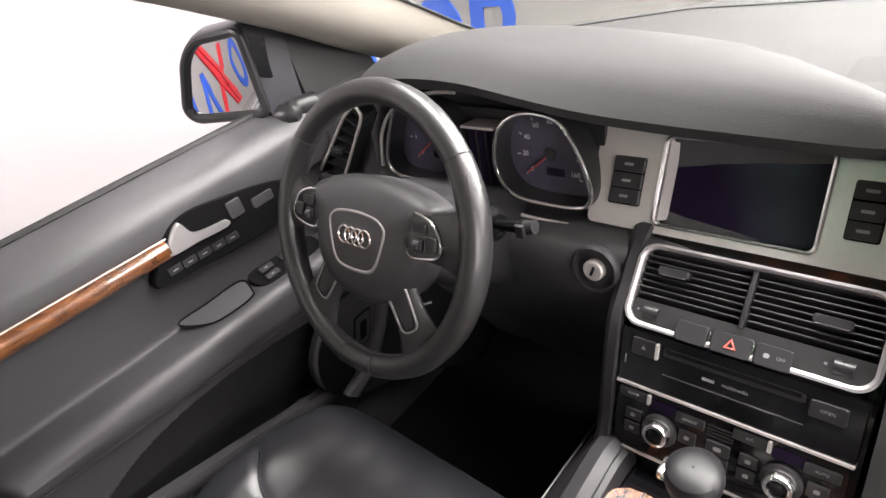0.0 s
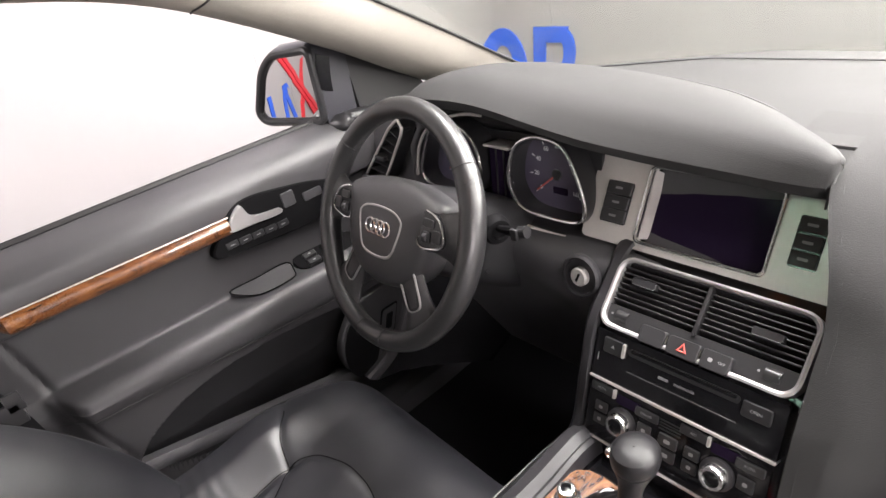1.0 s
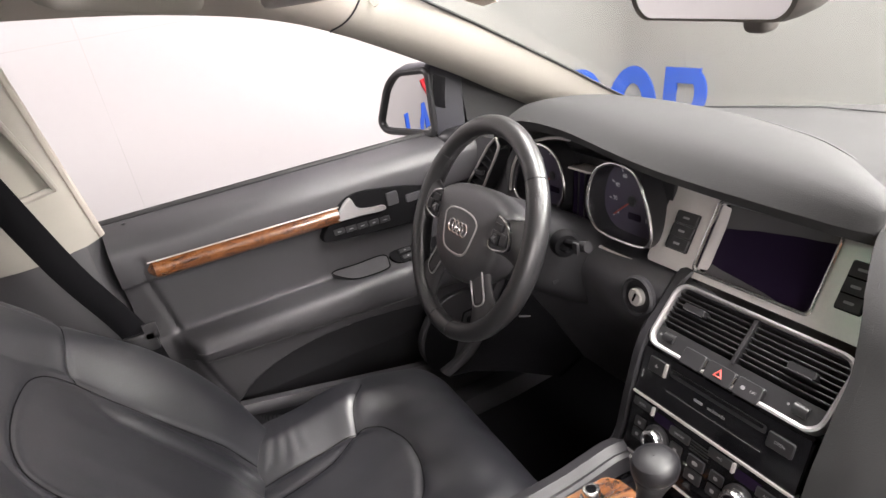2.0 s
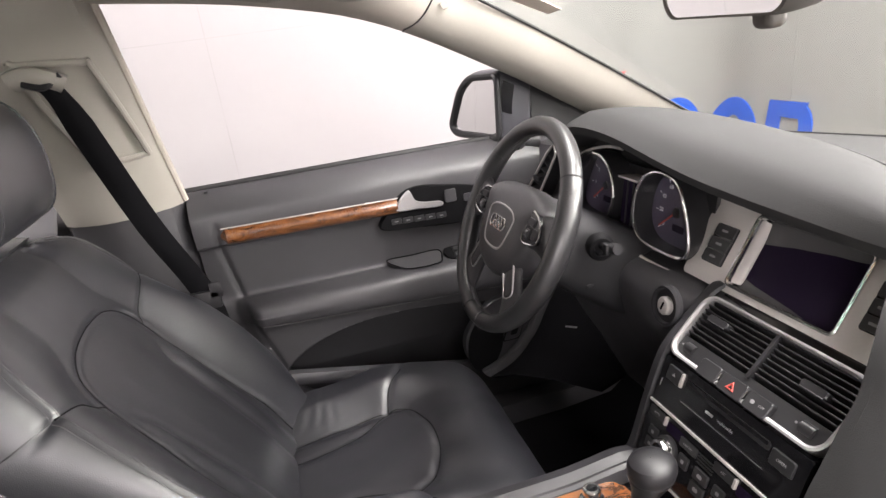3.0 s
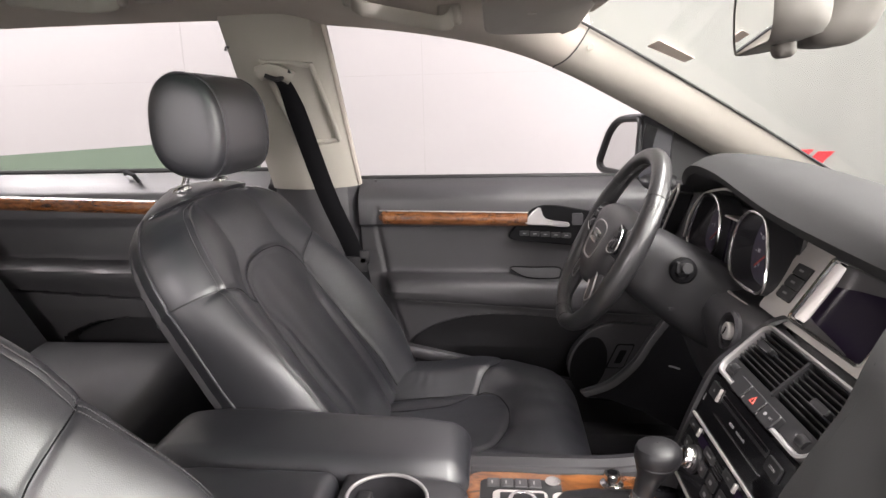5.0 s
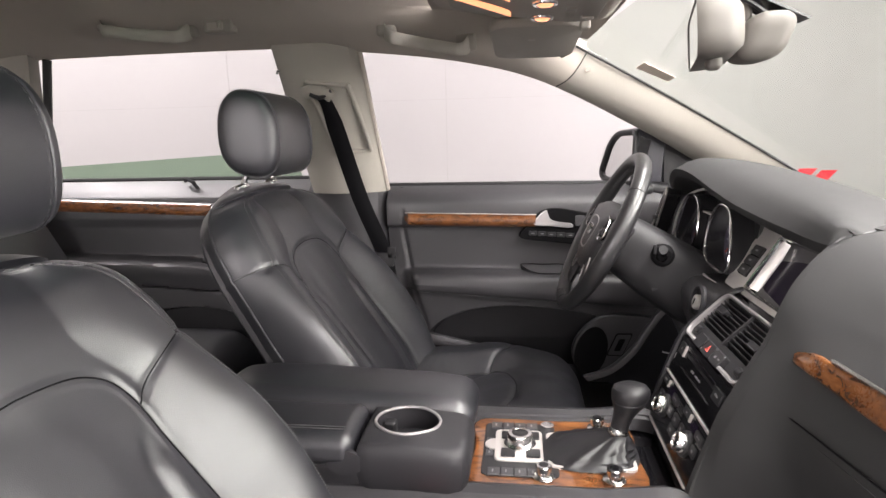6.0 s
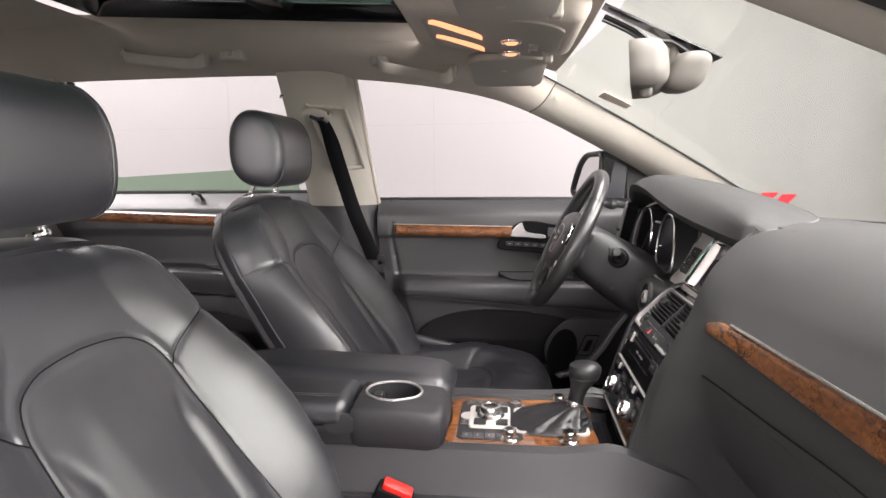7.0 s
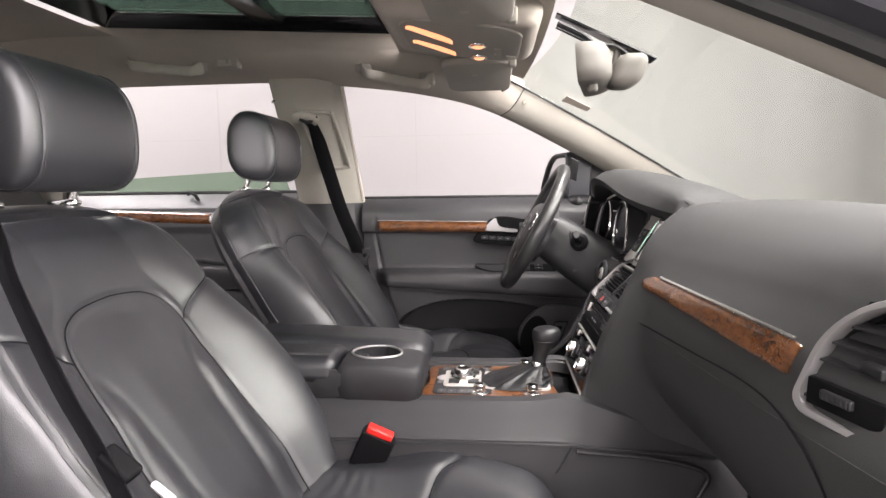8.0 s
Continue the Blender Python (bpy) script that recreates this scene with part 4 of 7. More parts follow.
# hood over the instruments, which runs on over the screen
LIP = ((-0.72, 0.668, 1.118, 0.012, 0.85), (-0.66, 0.635, 1.15, 0.022, 0.93), (-0.60, 0.618, 1.180, 0.028, 0.97), (-0.53, 0.608, 1.202, 0.03, 0.985), (-0.45, 0.604, 1.208, 0.031, 0.985), (-0.37, 0.610, 1.200, 0.032, 0.975), (-0.30, 0.624, 1.178, 0.035, 0.96), (-0.22, 0.640, 1.156, 0.038, 0.935), (-0.12, 0.650, 1.144, 0.036, 0.895), (-0.02, 0.655, 1.138, 0.032, 0.835), (0.05, 0.659, 1.134, 0.029, 0.778), (0.085, 0.662, 1.131, 0.026, 0.748), (0.103, 0.665, 1.130, 0.022, 0.730), (0.112, 0.669, 1.130, 0.016, 0.716))


def hood_row(x):
    reach = min(0.03, max(0.0, 0.112 - x))
    yl, zl, rise, yb = (sum(v) / 5 for v in zip(*(lerp_table(LIP, x + reach * k / 2) for k in range(-2, 3))))
    zb = 1.146
    row = [Vector((x, yl + 0.085, zl - 0.035)), Vector((x, yl + 0.03, zl - 0.028)), Vector((x, yl + 0.008, zl - 0.016)), Vector((x, yl, zl))]
    for k in range(1, 15):
        t = k / 14
        y = yl + (yb - yl) * t
        base = zl + (zb - zl) * t
        arch = rise * (math.sin(math.pi * min(1, t ** 0.75)) ** 0.8) + 0.012 * (1 - t) * soft(t * 7)
        row.append(Vector((x, y, base + arch)))
    row.append(Vector((x, yb + 0.004, zb - 0.012)))
    return row


hx = [-0.72 + 0.832 * k / 64 for k in range(65)]
hood_rows = [hood_row(x) for x in hx]
for grow, shrink in ((0.004, 0.75), (0.006, 0.35), (0.0065, 0.0)):
    middle = sum(hood_rows[64][3:14], Vector()) / 11
    hood_rows.append([Vector((0.112 + grow, middle.y + (p.y - middle.y) * shrink, middle.z + (p.z - middle.z) * shrink)) for p in hood_rows[64]])
for row in hood_rows:
    for p in row:
        p.x -= 0.026 * soft((p.x + 0.15) / 0.262)
part("instrument_hood", grid(hood_rows), PAD, dash, "soft grey hood over the instruments")
# seam round the hood, coloured pale for the highlight along its crease
seam = [r[-2] + Vector((0, 0.001, 0.001)) for r in hood_rows[26:63:4]] + [Vector(p) for p in ((0.086, 0.714, 1.146), (0.0895, 0.697, 1.146), (0.0915, 0.680, 1.138), (0.0905, 0.670, 1.122), (0.088, 0.672, 1.104))]
part("hood_seam_glint", tube(smooth_path(seam, 4), 0.0015, seg=8), THREAD, dash, "hood seam, coloured pale for the highlight on its crease")
part("rear_deck_line", tube([(-0.62, 1.06, 1.112), (-0.3, 1.16, 1.1185), (0.1, 1.18, 1.118), (0.4, 1.16, 1.113)], 0.0016, seg=6), BLACK, dash)

# passenger side
PSIDE = (
    (0.127, 1.285, 1.10, 1.10, 1.128, 0.90, 1.150, 0.80, 1.155, 0.72, 1.148, 0.672, 1.132, 0.628, 1.095, 0.602, 1.06, 0.580, 1.01, 0.562, 0.975, 0.543, 0.935, 0.526, 0.90, 0.510, 0.852, 0.492, 0.795, 0.482, 0.755),
    (0.16, 1.285, 1.10, 1.10, 1.128, 0.90, 1.152, 0.80, 1.156, 0.72, 1.144, 0.668, 1.122, 0.625, 1.085, 0.60, 1.05, 0.583, 1.012, 0.566, 0.98, 0.542, 0.935, 0.528, 0.90, 0.516, 0.852, 0.524, 0.795, 0.556, 0.735),
    (0.24, 1.285, 1.10, 1.10, 1.128, 0.90, 1.155, 0.80, 1.153, 0.72, 1.135, 0.668, 1.108, 0.635, 1.075, 0.615, 1.05, 0.592, 1.018, 0.580, 0.98, 0.570, 0.935, 0.572, 0.90, 0.586, 0.852, 0.642, 0.775, 0.725, 0.70),
    (0.34, 1.255, 1.095, 1.08, 1.130, 0.90, 1.153, 0.80, 1.150, 0.73, 1.130, 0.685, 1.105, 0.65, 1.075, 0.63, 1.05, 0.605, 1.015, 0.595, 0.98, 0.586, 0.935, 0.590, 0.90, 0.606, 0.852, 0.668, 0.76, 0.755, 0.66),
    (0.64, 1.14, 1.075, 1.01, 1.125, 0.90, 1.140, 0.82, 1.138, 0.76, 1.122, 0.715, 1.10, 0.69, 1.075, 0.672, 1.05, 0.640, 1.010, 0.632, 0.97, 0.620, 0.935, 0.624, 0.90, 0.636, 0.852, 0.675, 0.76, 0.73, 0.64),
    (0.78, 1.10, 1.07, 0.98, 1.11, 0.89, 1.12, 0.83, 1.118, 0.78, 1.105, 0.745, 1.085, 0.72, 1.06, 0.70, 1.04, 0.675, 1.0, 0.66, 0.965, 0.650, 0.93, 0.655, 0.90, 0.665, 0.852, 0.70, 0.76, 0.75, 0.64),
)


def pside_point(x, k):
    row = lerp_table(PSIDE, x)
    lean = (0.040 * min(1, max(0, (row[2 * k + 1] - 1.02) / 0.11)) ** 1.5 - 0.012) * (1 - soft((x - 0.127) / 0.17))
    return Vector((x - lean, row[2 * k], row[2 * k + 1]))


pxs = [0.1185, 0.127, 0.132, 0.14, 0.15, 0.16, 0.18, 0.20, 0.22, 0.24, 0.27, 0.30, 0.34, 0.39, 0.44, 0.49, 0.54, 0.59, 0.64, 0.68, 0.72, 0.75, 0.78]
part("passenger_panel", shell([smooth_path([pside_point(x, k) for k in range(0, 15)], 5) for x in pxs], (0, 0.014, -0.004)), PAD, dash, "soft grey passenger side panel")
lowp = [smooth_path([pside_point(x, k) for k in range(10, 15)], 6) for x in pxs]
part("glovebox", shell([[p + Vector((0, -0.0012 * soft((x - 0.28) / 0.06), 0)) for p in r] for r, x in zip(lowp, pxs) if x >= 0.27], (0, 0.02, 0)), PAD, dash, "charcoal glovebox lid")
part("glovebox_gap", tube(smooth_path([(0.235, 0.571, 0.945), (0.33, 0.581, 0.948), (0.45, 0.594, 0.952), (0.56, 0.606, 0.956), (0.635, 0.613, 0.952), (0.68, 0.621, 0.932), (0.705, 0.634, 0.895), (0.715, 0.662, 0.82), (0.718, 0.70, 0.74)], 6), 0.0013, seg=6), DEEP, dash)
part("top_corner", shell([[Vector((x, y, z)) for y, z in ((0.84, 1.152), (0.80, 1.152), (0.76, 1.149), (0.72, 1.144), (0.695, 1.135), (0.682, 1.122))] for x in (0.02, 0.06, 0.096)], (0, 0, -0.006)), PAD, dash)
part("side_wall", shell([[pside_point(0.127, k) for k in range(4, 15)], [pside_point(0.127, k) + Vector((0.001, 0.06, 0.0)) for k in range(4, 15)]], (0.004, 0, 0)), PAD, dash)

# walnut inlay on the passenger side
wrows = []
PROUD = Vector((0.1, -0.9, 0.42)).normalized()
for k in range(41):
    t = k / 40
    top = Vector((0.226, 0.5953, 1.0278)).lerp(Vector((0.645, 0.6450, 1.0160)), t)
    low = Vector((0.195, 0.5822, 1.0046)).lerp(Vector((0.637, 0.6342, 0.9790)), t)
    mid = (top + low) / 2
    e = math.sqrt(max(0.0, 1 - max(0, 1 - t / 0.05) ** 2))
    q = math.sqrt(max(0.0, 1 - max(0, 1 - (1 - t) / 0.015) ** 2))
    row = []
    for s in (0.0, 0.03, 0.07, 0.125, 0.3, 0.5, 0.7, 0.875, 0.93, 0.97, 1.0):
        p = mid + (low.lerp(top, s) - mid) * (0.25 + 0.75 * e) * (0.88 + 0.12 * q)
        row.append(p + PROUD * (0.001 + 0.0035 * min(1.0, 8 * s, 8 * (1 - s)) ** 0.5))
    wrows.append(row)
part("inlay", shell(wrows, -PROUD * 0.012), WOOD, dash, "glossy burr walnut inlay")
part("bright_strip", tube([r[-1] + PROUD * 0.0022 + Vector((0, 0.001, 0.0022)) for r in wrows[4:-1]], 0.0026, seg=8), CHROME, dash)


# ---- vents ----
VENT_M, VENT_H = face_frame((0.548, 0.930), (0.620, 1.003))
vent_frame_o, vent_frame_i = round_rect(0.262, VENT_H, 0.022, 7), round_rect(0.249, VENT_H - 0.012, 0.017, 7)
shift = lambda pts, dx, dy: [(a + dx, b + dy) for a, b in pts]
vents = part("centre_vents", band(shift(vent_frame_o, -0.008, VENT_H / 2), shift(vent_frame_i, -0.008, VENT_H / 2), -0.03, (0.003, 0.001), VENT_M), SATIN, dash, "pair of slatted centre vents in a chrome frame")
for a, b in ((-0.131, -0.0125), (-0.0045, 0.115)):
    for k in range(8):
        v = 0.034 + (0.096 - 0.034) * (k + 0.5) / 8
        part("slat", box(a, b, -0.0013, 0.0013, -0.014, 0.008, 0.001, 1, m=VENT_M @ pose(0, v, -0.010, -24)), BLACK, vents)
part("divider", box(-0.0115, -0.0055, 0.03, 0.097, -0.02, 0.0, 0.002, m=VENT_M), BUTTON, vents)
part("well", plate([(-0.133, 0.004), (0.117, 0.004), (0.117, 0.098), (-0.133, 0.098)], -0.034, -0.030, VENT_M), GLOSS, vents, smooth=False)
part("lower_strip", plate([(-0.132, 0.007), (0.116, 0.007), (0.116, 0.033), (-0.132, 0.033)], -0.012, -0.004, VENT_M, 0.001), BUTTON, vents, smooth=False)
for x, v in ((-0.093, 0.072), (0.072, 0.062)):
    tab = part("tab", plate(shift(round_rect(0.036, 0.010, 0.003), x, v), -0.012, 0.005, VENT_M, 0.0015), BLACK, vents)
    part("tab_edge", box(x - 0.016, x + 0.016, v - 0.006, v - 0.0045, 0.001, 0.006, 0.0006, 1, m=VENT_M), SATIN_GREY, tab)
for x in (-0.108, 0.091):
    part("thumb_wheel", lathe([(0.0, -0.009), (0.008, -0.009), (0.008, 0.009), (0.0, 0.009)], VENT_M @ pose(x, 0.020, -0.007, 0, 90, 0), 20), BLACK, vents)
    part("print", plate(shift(round_rect(0.003, 0.003, 0.001, 2), x - 0.016, 0.020), -0.004, -0.0035, VENT_M), PRINT, vents)
row_m = VENT_M
for x, w in ((-0.055, 0.036), (-0.012, 0.042), (0.030, 0.036)):
    btn = part("button", plate(shift(round_rect(w, 0.024, 0.004), x, 0.010), -0.010, 0.0052, row_m, 0.0015), BUTTON, vents)
    if -0.03 < x < 0.0:
        tri_o = [(x + 0.0, 0.0170), (x - 0.0068, 0.0050), (x + 0.0068, 0.0050)]
        tri_i = [(x + 0.0, 0.0130), (x - 0.0036, 0.0068), (x + 0.0036, 0.0068)]
        part("warning_triangle", band(tri_o, tri_i, 0.0054, 0.006, row_m), ORANGE, btn, "red warning triangle", smooth=False)
    elif x > 0:
        words("OFF", 0.0050, row_m @ pose(x + 0.008, 0.010, 0.0056), PRINT, btn)
        part("print", plate(shift(round_rect(0.006, 0.005, 0.002, 2), x - 0.006, 0.010), 0.0054, 0.0058, row_m), PRINT, btn)
for x in (-0.0345, 0.0105):
    part("tick", plate(shift(round_rect(0.0016, 0.010, 0.0006, 2), x, 0.012), 0.004, 0.0058, row_m), CHROME, vents)

# ---- centre stack ----
stack = part("control_tower", shell([[(x, y + 0.012, z) for y, z in [(0.640, 1.0), (0.585, 0.945), (0.552, 0.925), (0.521, 0.858), (0.492, 0.773), (0.480, 0.74)]] for x in (-0.139, 0.0, 0.124)], (0, 0.03, 0)), GLOSS, dash, "black control stack")
cheek = []
for p in smooth_path([(-0.139, y, z) for y, z in [(0.668, 1.012), (0.625, 1.0), (0.582, 0.962), (0.547, 0.925), (0.520, 0.858), (0.492, 0.775), (0.468, 0.745)]], 6):
    cheek.append([p + Vector((0.001, 0.006, 0)), p + Vector((-0.002, -0.002, 0.001)), p + Vector((-0.014, -0.001, 0.002)), p + Vector((-0.024, 0.012, 0.002)), p + Vector((-0.032, 0.05, 0.0)), p + Vector((-0.036, 0.12, -0.01))])
part("stack_cheek", grid(cheek), CONSOLE, dash, "charcoal side of the stack")

SILVER_M, SILVER_H = face_frame((0.642, 1.0), (0.7125, 1.115))
outer = shift(round_rect(0.352, SILVER_H, 0.008), -0.0555, SILVER_H / 2)
SC = (-0.052, 0.066)
inner = shift(round_rect(0.176, 0.106, 0.007), *SC)
part("metal_fascia", band(outer, inner, -0.012, 0.0, SILVER_M), TRIM, dash, "brushed metal fascia", sharp=20)
display = part("display", plate(shift(round_rect(0.180, 0.110, 0.007), *SC), -0.024, -0.0195, SILVER_M), SCREEN, dash, "switched-off dark display", smooth=False)
part("display_rim", band(shift(round_rect(0.184, 0.113, 0.010), *SC), shift(round_rect(0.174, 0.104, 0.007), *SC), -0.006, (0.003, 0.002), SILVER_M), CHROME, display, "chrome display frame")
part("recess_wall", band(shift(round_rect(0.180, 0.110, 0.007), *SC), shift(round_rect(0.1745, 0.1045, 0.007), *SC), -0.022, -0.005, SILVER_M), GLOSS, display, "gloss black display recess")
part("bright_cheek", shell([[SILVER_M @ Vector((SC[0] - 0.0865 + 0.007 * k / 6, SC[1] + v * (1 - 0.04 * k / 6), -0.003 - 0.0155 * (k / 6) ** 0.8)) for v in (-0.050, -0.025, 0.0, 0.025, 0.050)] for k in range(7)], SILVER_M.to_3x3() @ Vector((0, 0, -0.002))), TRIM, display, "satin silver inner cheek")
for bx, bw, ys in ((-0.184, 0.041, (0.039, 0.059, 0.080)), (0.0745, 0.030, (0.043, 0.063, 0.084))):
    holder = part("button_block", plate(shift(round_rect(bw + 0.002, 0.062, 0.003), bx, ys[1] + 0.001), -0.006, 0.0014, SILVER_M), GLOSS, dash, "block of three black buttons")
    for i, v in enumerate(ys):
        part("button", plate(shift(round_rect(bw, 0.0185, 0.002), bx, v + 0.001), 0.0, 0.005, SILVER_M, 0.001), BUTTON, holder)
        part("print", plate(shift(round_rect(0.012, 0.0035, 0.001, 2), bx, v + 0.001), 0.0049, 0.0053, SILVER_M), PRINT, holder)

# ignition lock
IGN_M, _ = face_frame((0.578, 0.93), (0.592, 1.0), -0.190)
lock = part("ignition_lock", lathe([(0.033, 0.0), (0.0335, 0.006), (0.030, 0.010), (0.027, 0.009), (0.026, 0.004), (0.018, 0.003), (0.0, 0.003)], IGN_M @ pose(0, 0.040, -0.002), 32), CONSOLE, dash, "round ignition lock")
part("cylinder", lathe([(0.0145, 0.0), (0.0145, 0.008), (0.012, 0.010), (0.0, 0.010)], IGN_M @ pose(0, 0.040, 0.0), 24), TRIM, lock)
part("key_slot", box(-0.0018, 0.0018, -0.007, 0.007, 0.0095, 0.0108, m=IGN_M @ pose(0, 0.040, 0, 0, 0, -20)), GLOSS, lock)

# radio and climate panels
RADIO_M, RADIO_H = face_frame((0.521, 0.858), (0.548, 0.930), -0.008)
radio = part("radio", plate(shift(round_rect(0.256, RADIO_H - 0.004, 0.004), 0, RADIO_H / 2 - 0.003), -0.02, 0.0, RADIO_M, 0.001), GLOSS, dash, "gloss black disc player panel", smooth=False)
part("disc_slot", plate(shift(round_rect(0.150, 0.011, 0.004), 0.0, 0.054), -0.001, 0.0006, RADIO_M), BLACK, radio)
part("slot_shade", plate(shift(round_rect(0.142, 0.0045, 0.002), 0.0, 0.056), 0.0004, 0.0012, RADIO_M), GLOSS, radio)
part("bright_line", plate(shift(round_rect(0.150, 0.0016, 0.0007, 2), 0.002, 0.0255), -0.001, 0.0016, RADIO_M), CHROME, radio)
words("multimedia", 0.0062, RADIO_M @ pose(0.008, 0.0375, 0.0006), PRINT, radio)
part("print", plate(shift(round_rect(0.014, 0.0035, 0.001, 2), -0.021, 0.0375), 0.0, 0.0008, RADIO_M), PRINT, radio)
for x, w, v, h, text in ((-0.098, 0.030, 0.052, 0.022, ""), (0.096, 0.034, 0.048, 0.020, "OPEN")):
    b = part("button", plate(shift(round_rect(w, h, 0.003), x, v), -0.002, 0.003, RADIO_M, 0.001), BUTTON, radio)
    if text:
        words(text, 0.0054, RADIO_M @ pose(x, v, 0.0031), PRINT, b)
    else:
        part("edge", plate(shift(round_rect(0.004, 0.021, 0.0015, 3), x + 0.0165, v), 0, 0.004, RADIO_M, 0.0008), TRIM, b)
        part("print", plate([(x + 0.0, v + 0.003), (x - 0.003, v - 0.002), (x + 0.003, v - 0.002)], 0.0028, 0.0033, RADIO_M), PRINT, b)
part("print", plate(shift(round_rect(0.0012, 0.012, 0.0005, 2), -0.120, 0.03), 0.0, 0.0008, RADIO_M), PRINT, radio)

CLIM_M, CLIM_H = face_frame((0.490, 0.768), (0.521, 0.858), -0.008)
climate = part("climate_panel", plate(shift(round_rect(0.252, CLIM_H - 0.004, 0.004), 0, CLIM_H / 2 - 0.003), -0.02, 0.0, CLIM_M, 0.001), GLOSS, dash, "gloss black climate panel", smooth=False)
part("bright_line", plate(shift(round_rect(0.256, 0.0032, 0.001, 2), 0, CLIM_H - 0.0015), -0.01, 0.003, CLIM_M, 0.0008), TRIM, dash)
part("bright_line", plate(shift(round_rect(0.250, 0.0028, 0.001, 2), 0, 0.0), -0.01, 0.003, CLIM_M, 0.0008), TRIM, dash)
for x in (-0.067, 0.069):
    knob = part("knob", lathe([(0.021, 0.0), (0.021, 0.005), (0.019, 0.006)], CLIM_M @ pose(x, 0.045, 0), 28), BUTTON, climate)
    part("knob_ring", lathe([(0.0165, 0.004), (0.0162, 0.016), (0.0145, 0.019), (0.0105, 0.0195), (0.0098, 0.016)], CLIM_M @ pose(x, 0.045, 0), 28), CHROME, knob, "bright knob ring")
    part("knob_centre", lathe([(0.010, 0.012), (0.010, 0.0165), (0.0, 0.0172)], CLIM_M @ pose(x, 0.045, 0), 24), GLOSS, knob)
for k in range(2):
    x0 = -0.067 + 0.136 * k
    for x, v, w, h, text in ((x0 - 0.037, 0.081, 0.036, 0.013, "AUTO"), (x0 + 0.034, 0.074, 0.034, 0.013, ("ON/OFF", "AUTO")[k]), (x0 - 0.035, 0.052, 0.020, 0.016, ""), (x0 - 0.035, 0.033, 0.020, 0.016, ""), (x0 + 0.033, 0.050, 0.020, 0.018, "")):
        if k and x < 0.05 and v > 0.07:
            text = "A/C"
        b = part("button", plate(shift(round_rect(w, h, 0.002), x, v), -0.001, 0.003, CLIM_M, 0.0008), BUTTON, climate)
        if text:
            words(text, 0.0048, CLIM_M @ pose(x, v, 0.0031), PRINT, b)
        else:
            part("print", plate(shift(round_rect(0.006, 0.005, 0.0015, 2), x, v), 0.0028, 0.0033, CLIM_M), PRINT, b)
    part("edge", plate(shift(round_rect(0.004, 0.014, 0.001, 2), x0 - 0.017, 0.081), 0, 0.0045, CLIM_M, 0.0008), TRIM, climate)
    part("readout", plate(shift(round_rect(0.036, 0.014, 0.002), x0 + 0.004, 0.076), 0, 0.0008, CLIM_M), SCREEN, climate)
for v in (0.052, 0.032):
    b = part("button", plate(shift(round_rect(0.026, 0.017, 0.002), 0.001, v), -0.001, 0.0035, CLIM_M, 0.0008), BUTTON, climate)
    part("print", plate(shift(round_rect(0.009, 0.0055, 0.002, 2), 0.001, v), 0.0033, 0.0038, CLIM_M), PRINT, b)
for k in range(4):
    part("grille_bar", plate(shift(round_rect(0.030, 0.0017, 0.0006, 2), 0.001, 0.066 + 0.0042 * k), -0.001, 0.002, CLIM_M), BUTTON, climate)

# ---- instruments ----
GAUGE_M, _ = face_frame((0.640, 1.0), (0.658, 1.14), -0.423)
shape = [(-0.076, 0.066), (-0.062, 0.112), (-0.03, 0.136), (0.008, 0.139), (0.040, 0.128), (0.062, 0.09), (0.079, 0.04), (0.076, 0.014), (0.055, 0.003), (0.0, 0.001), (-0.045, 0.006), (-0.070, 0.03)]
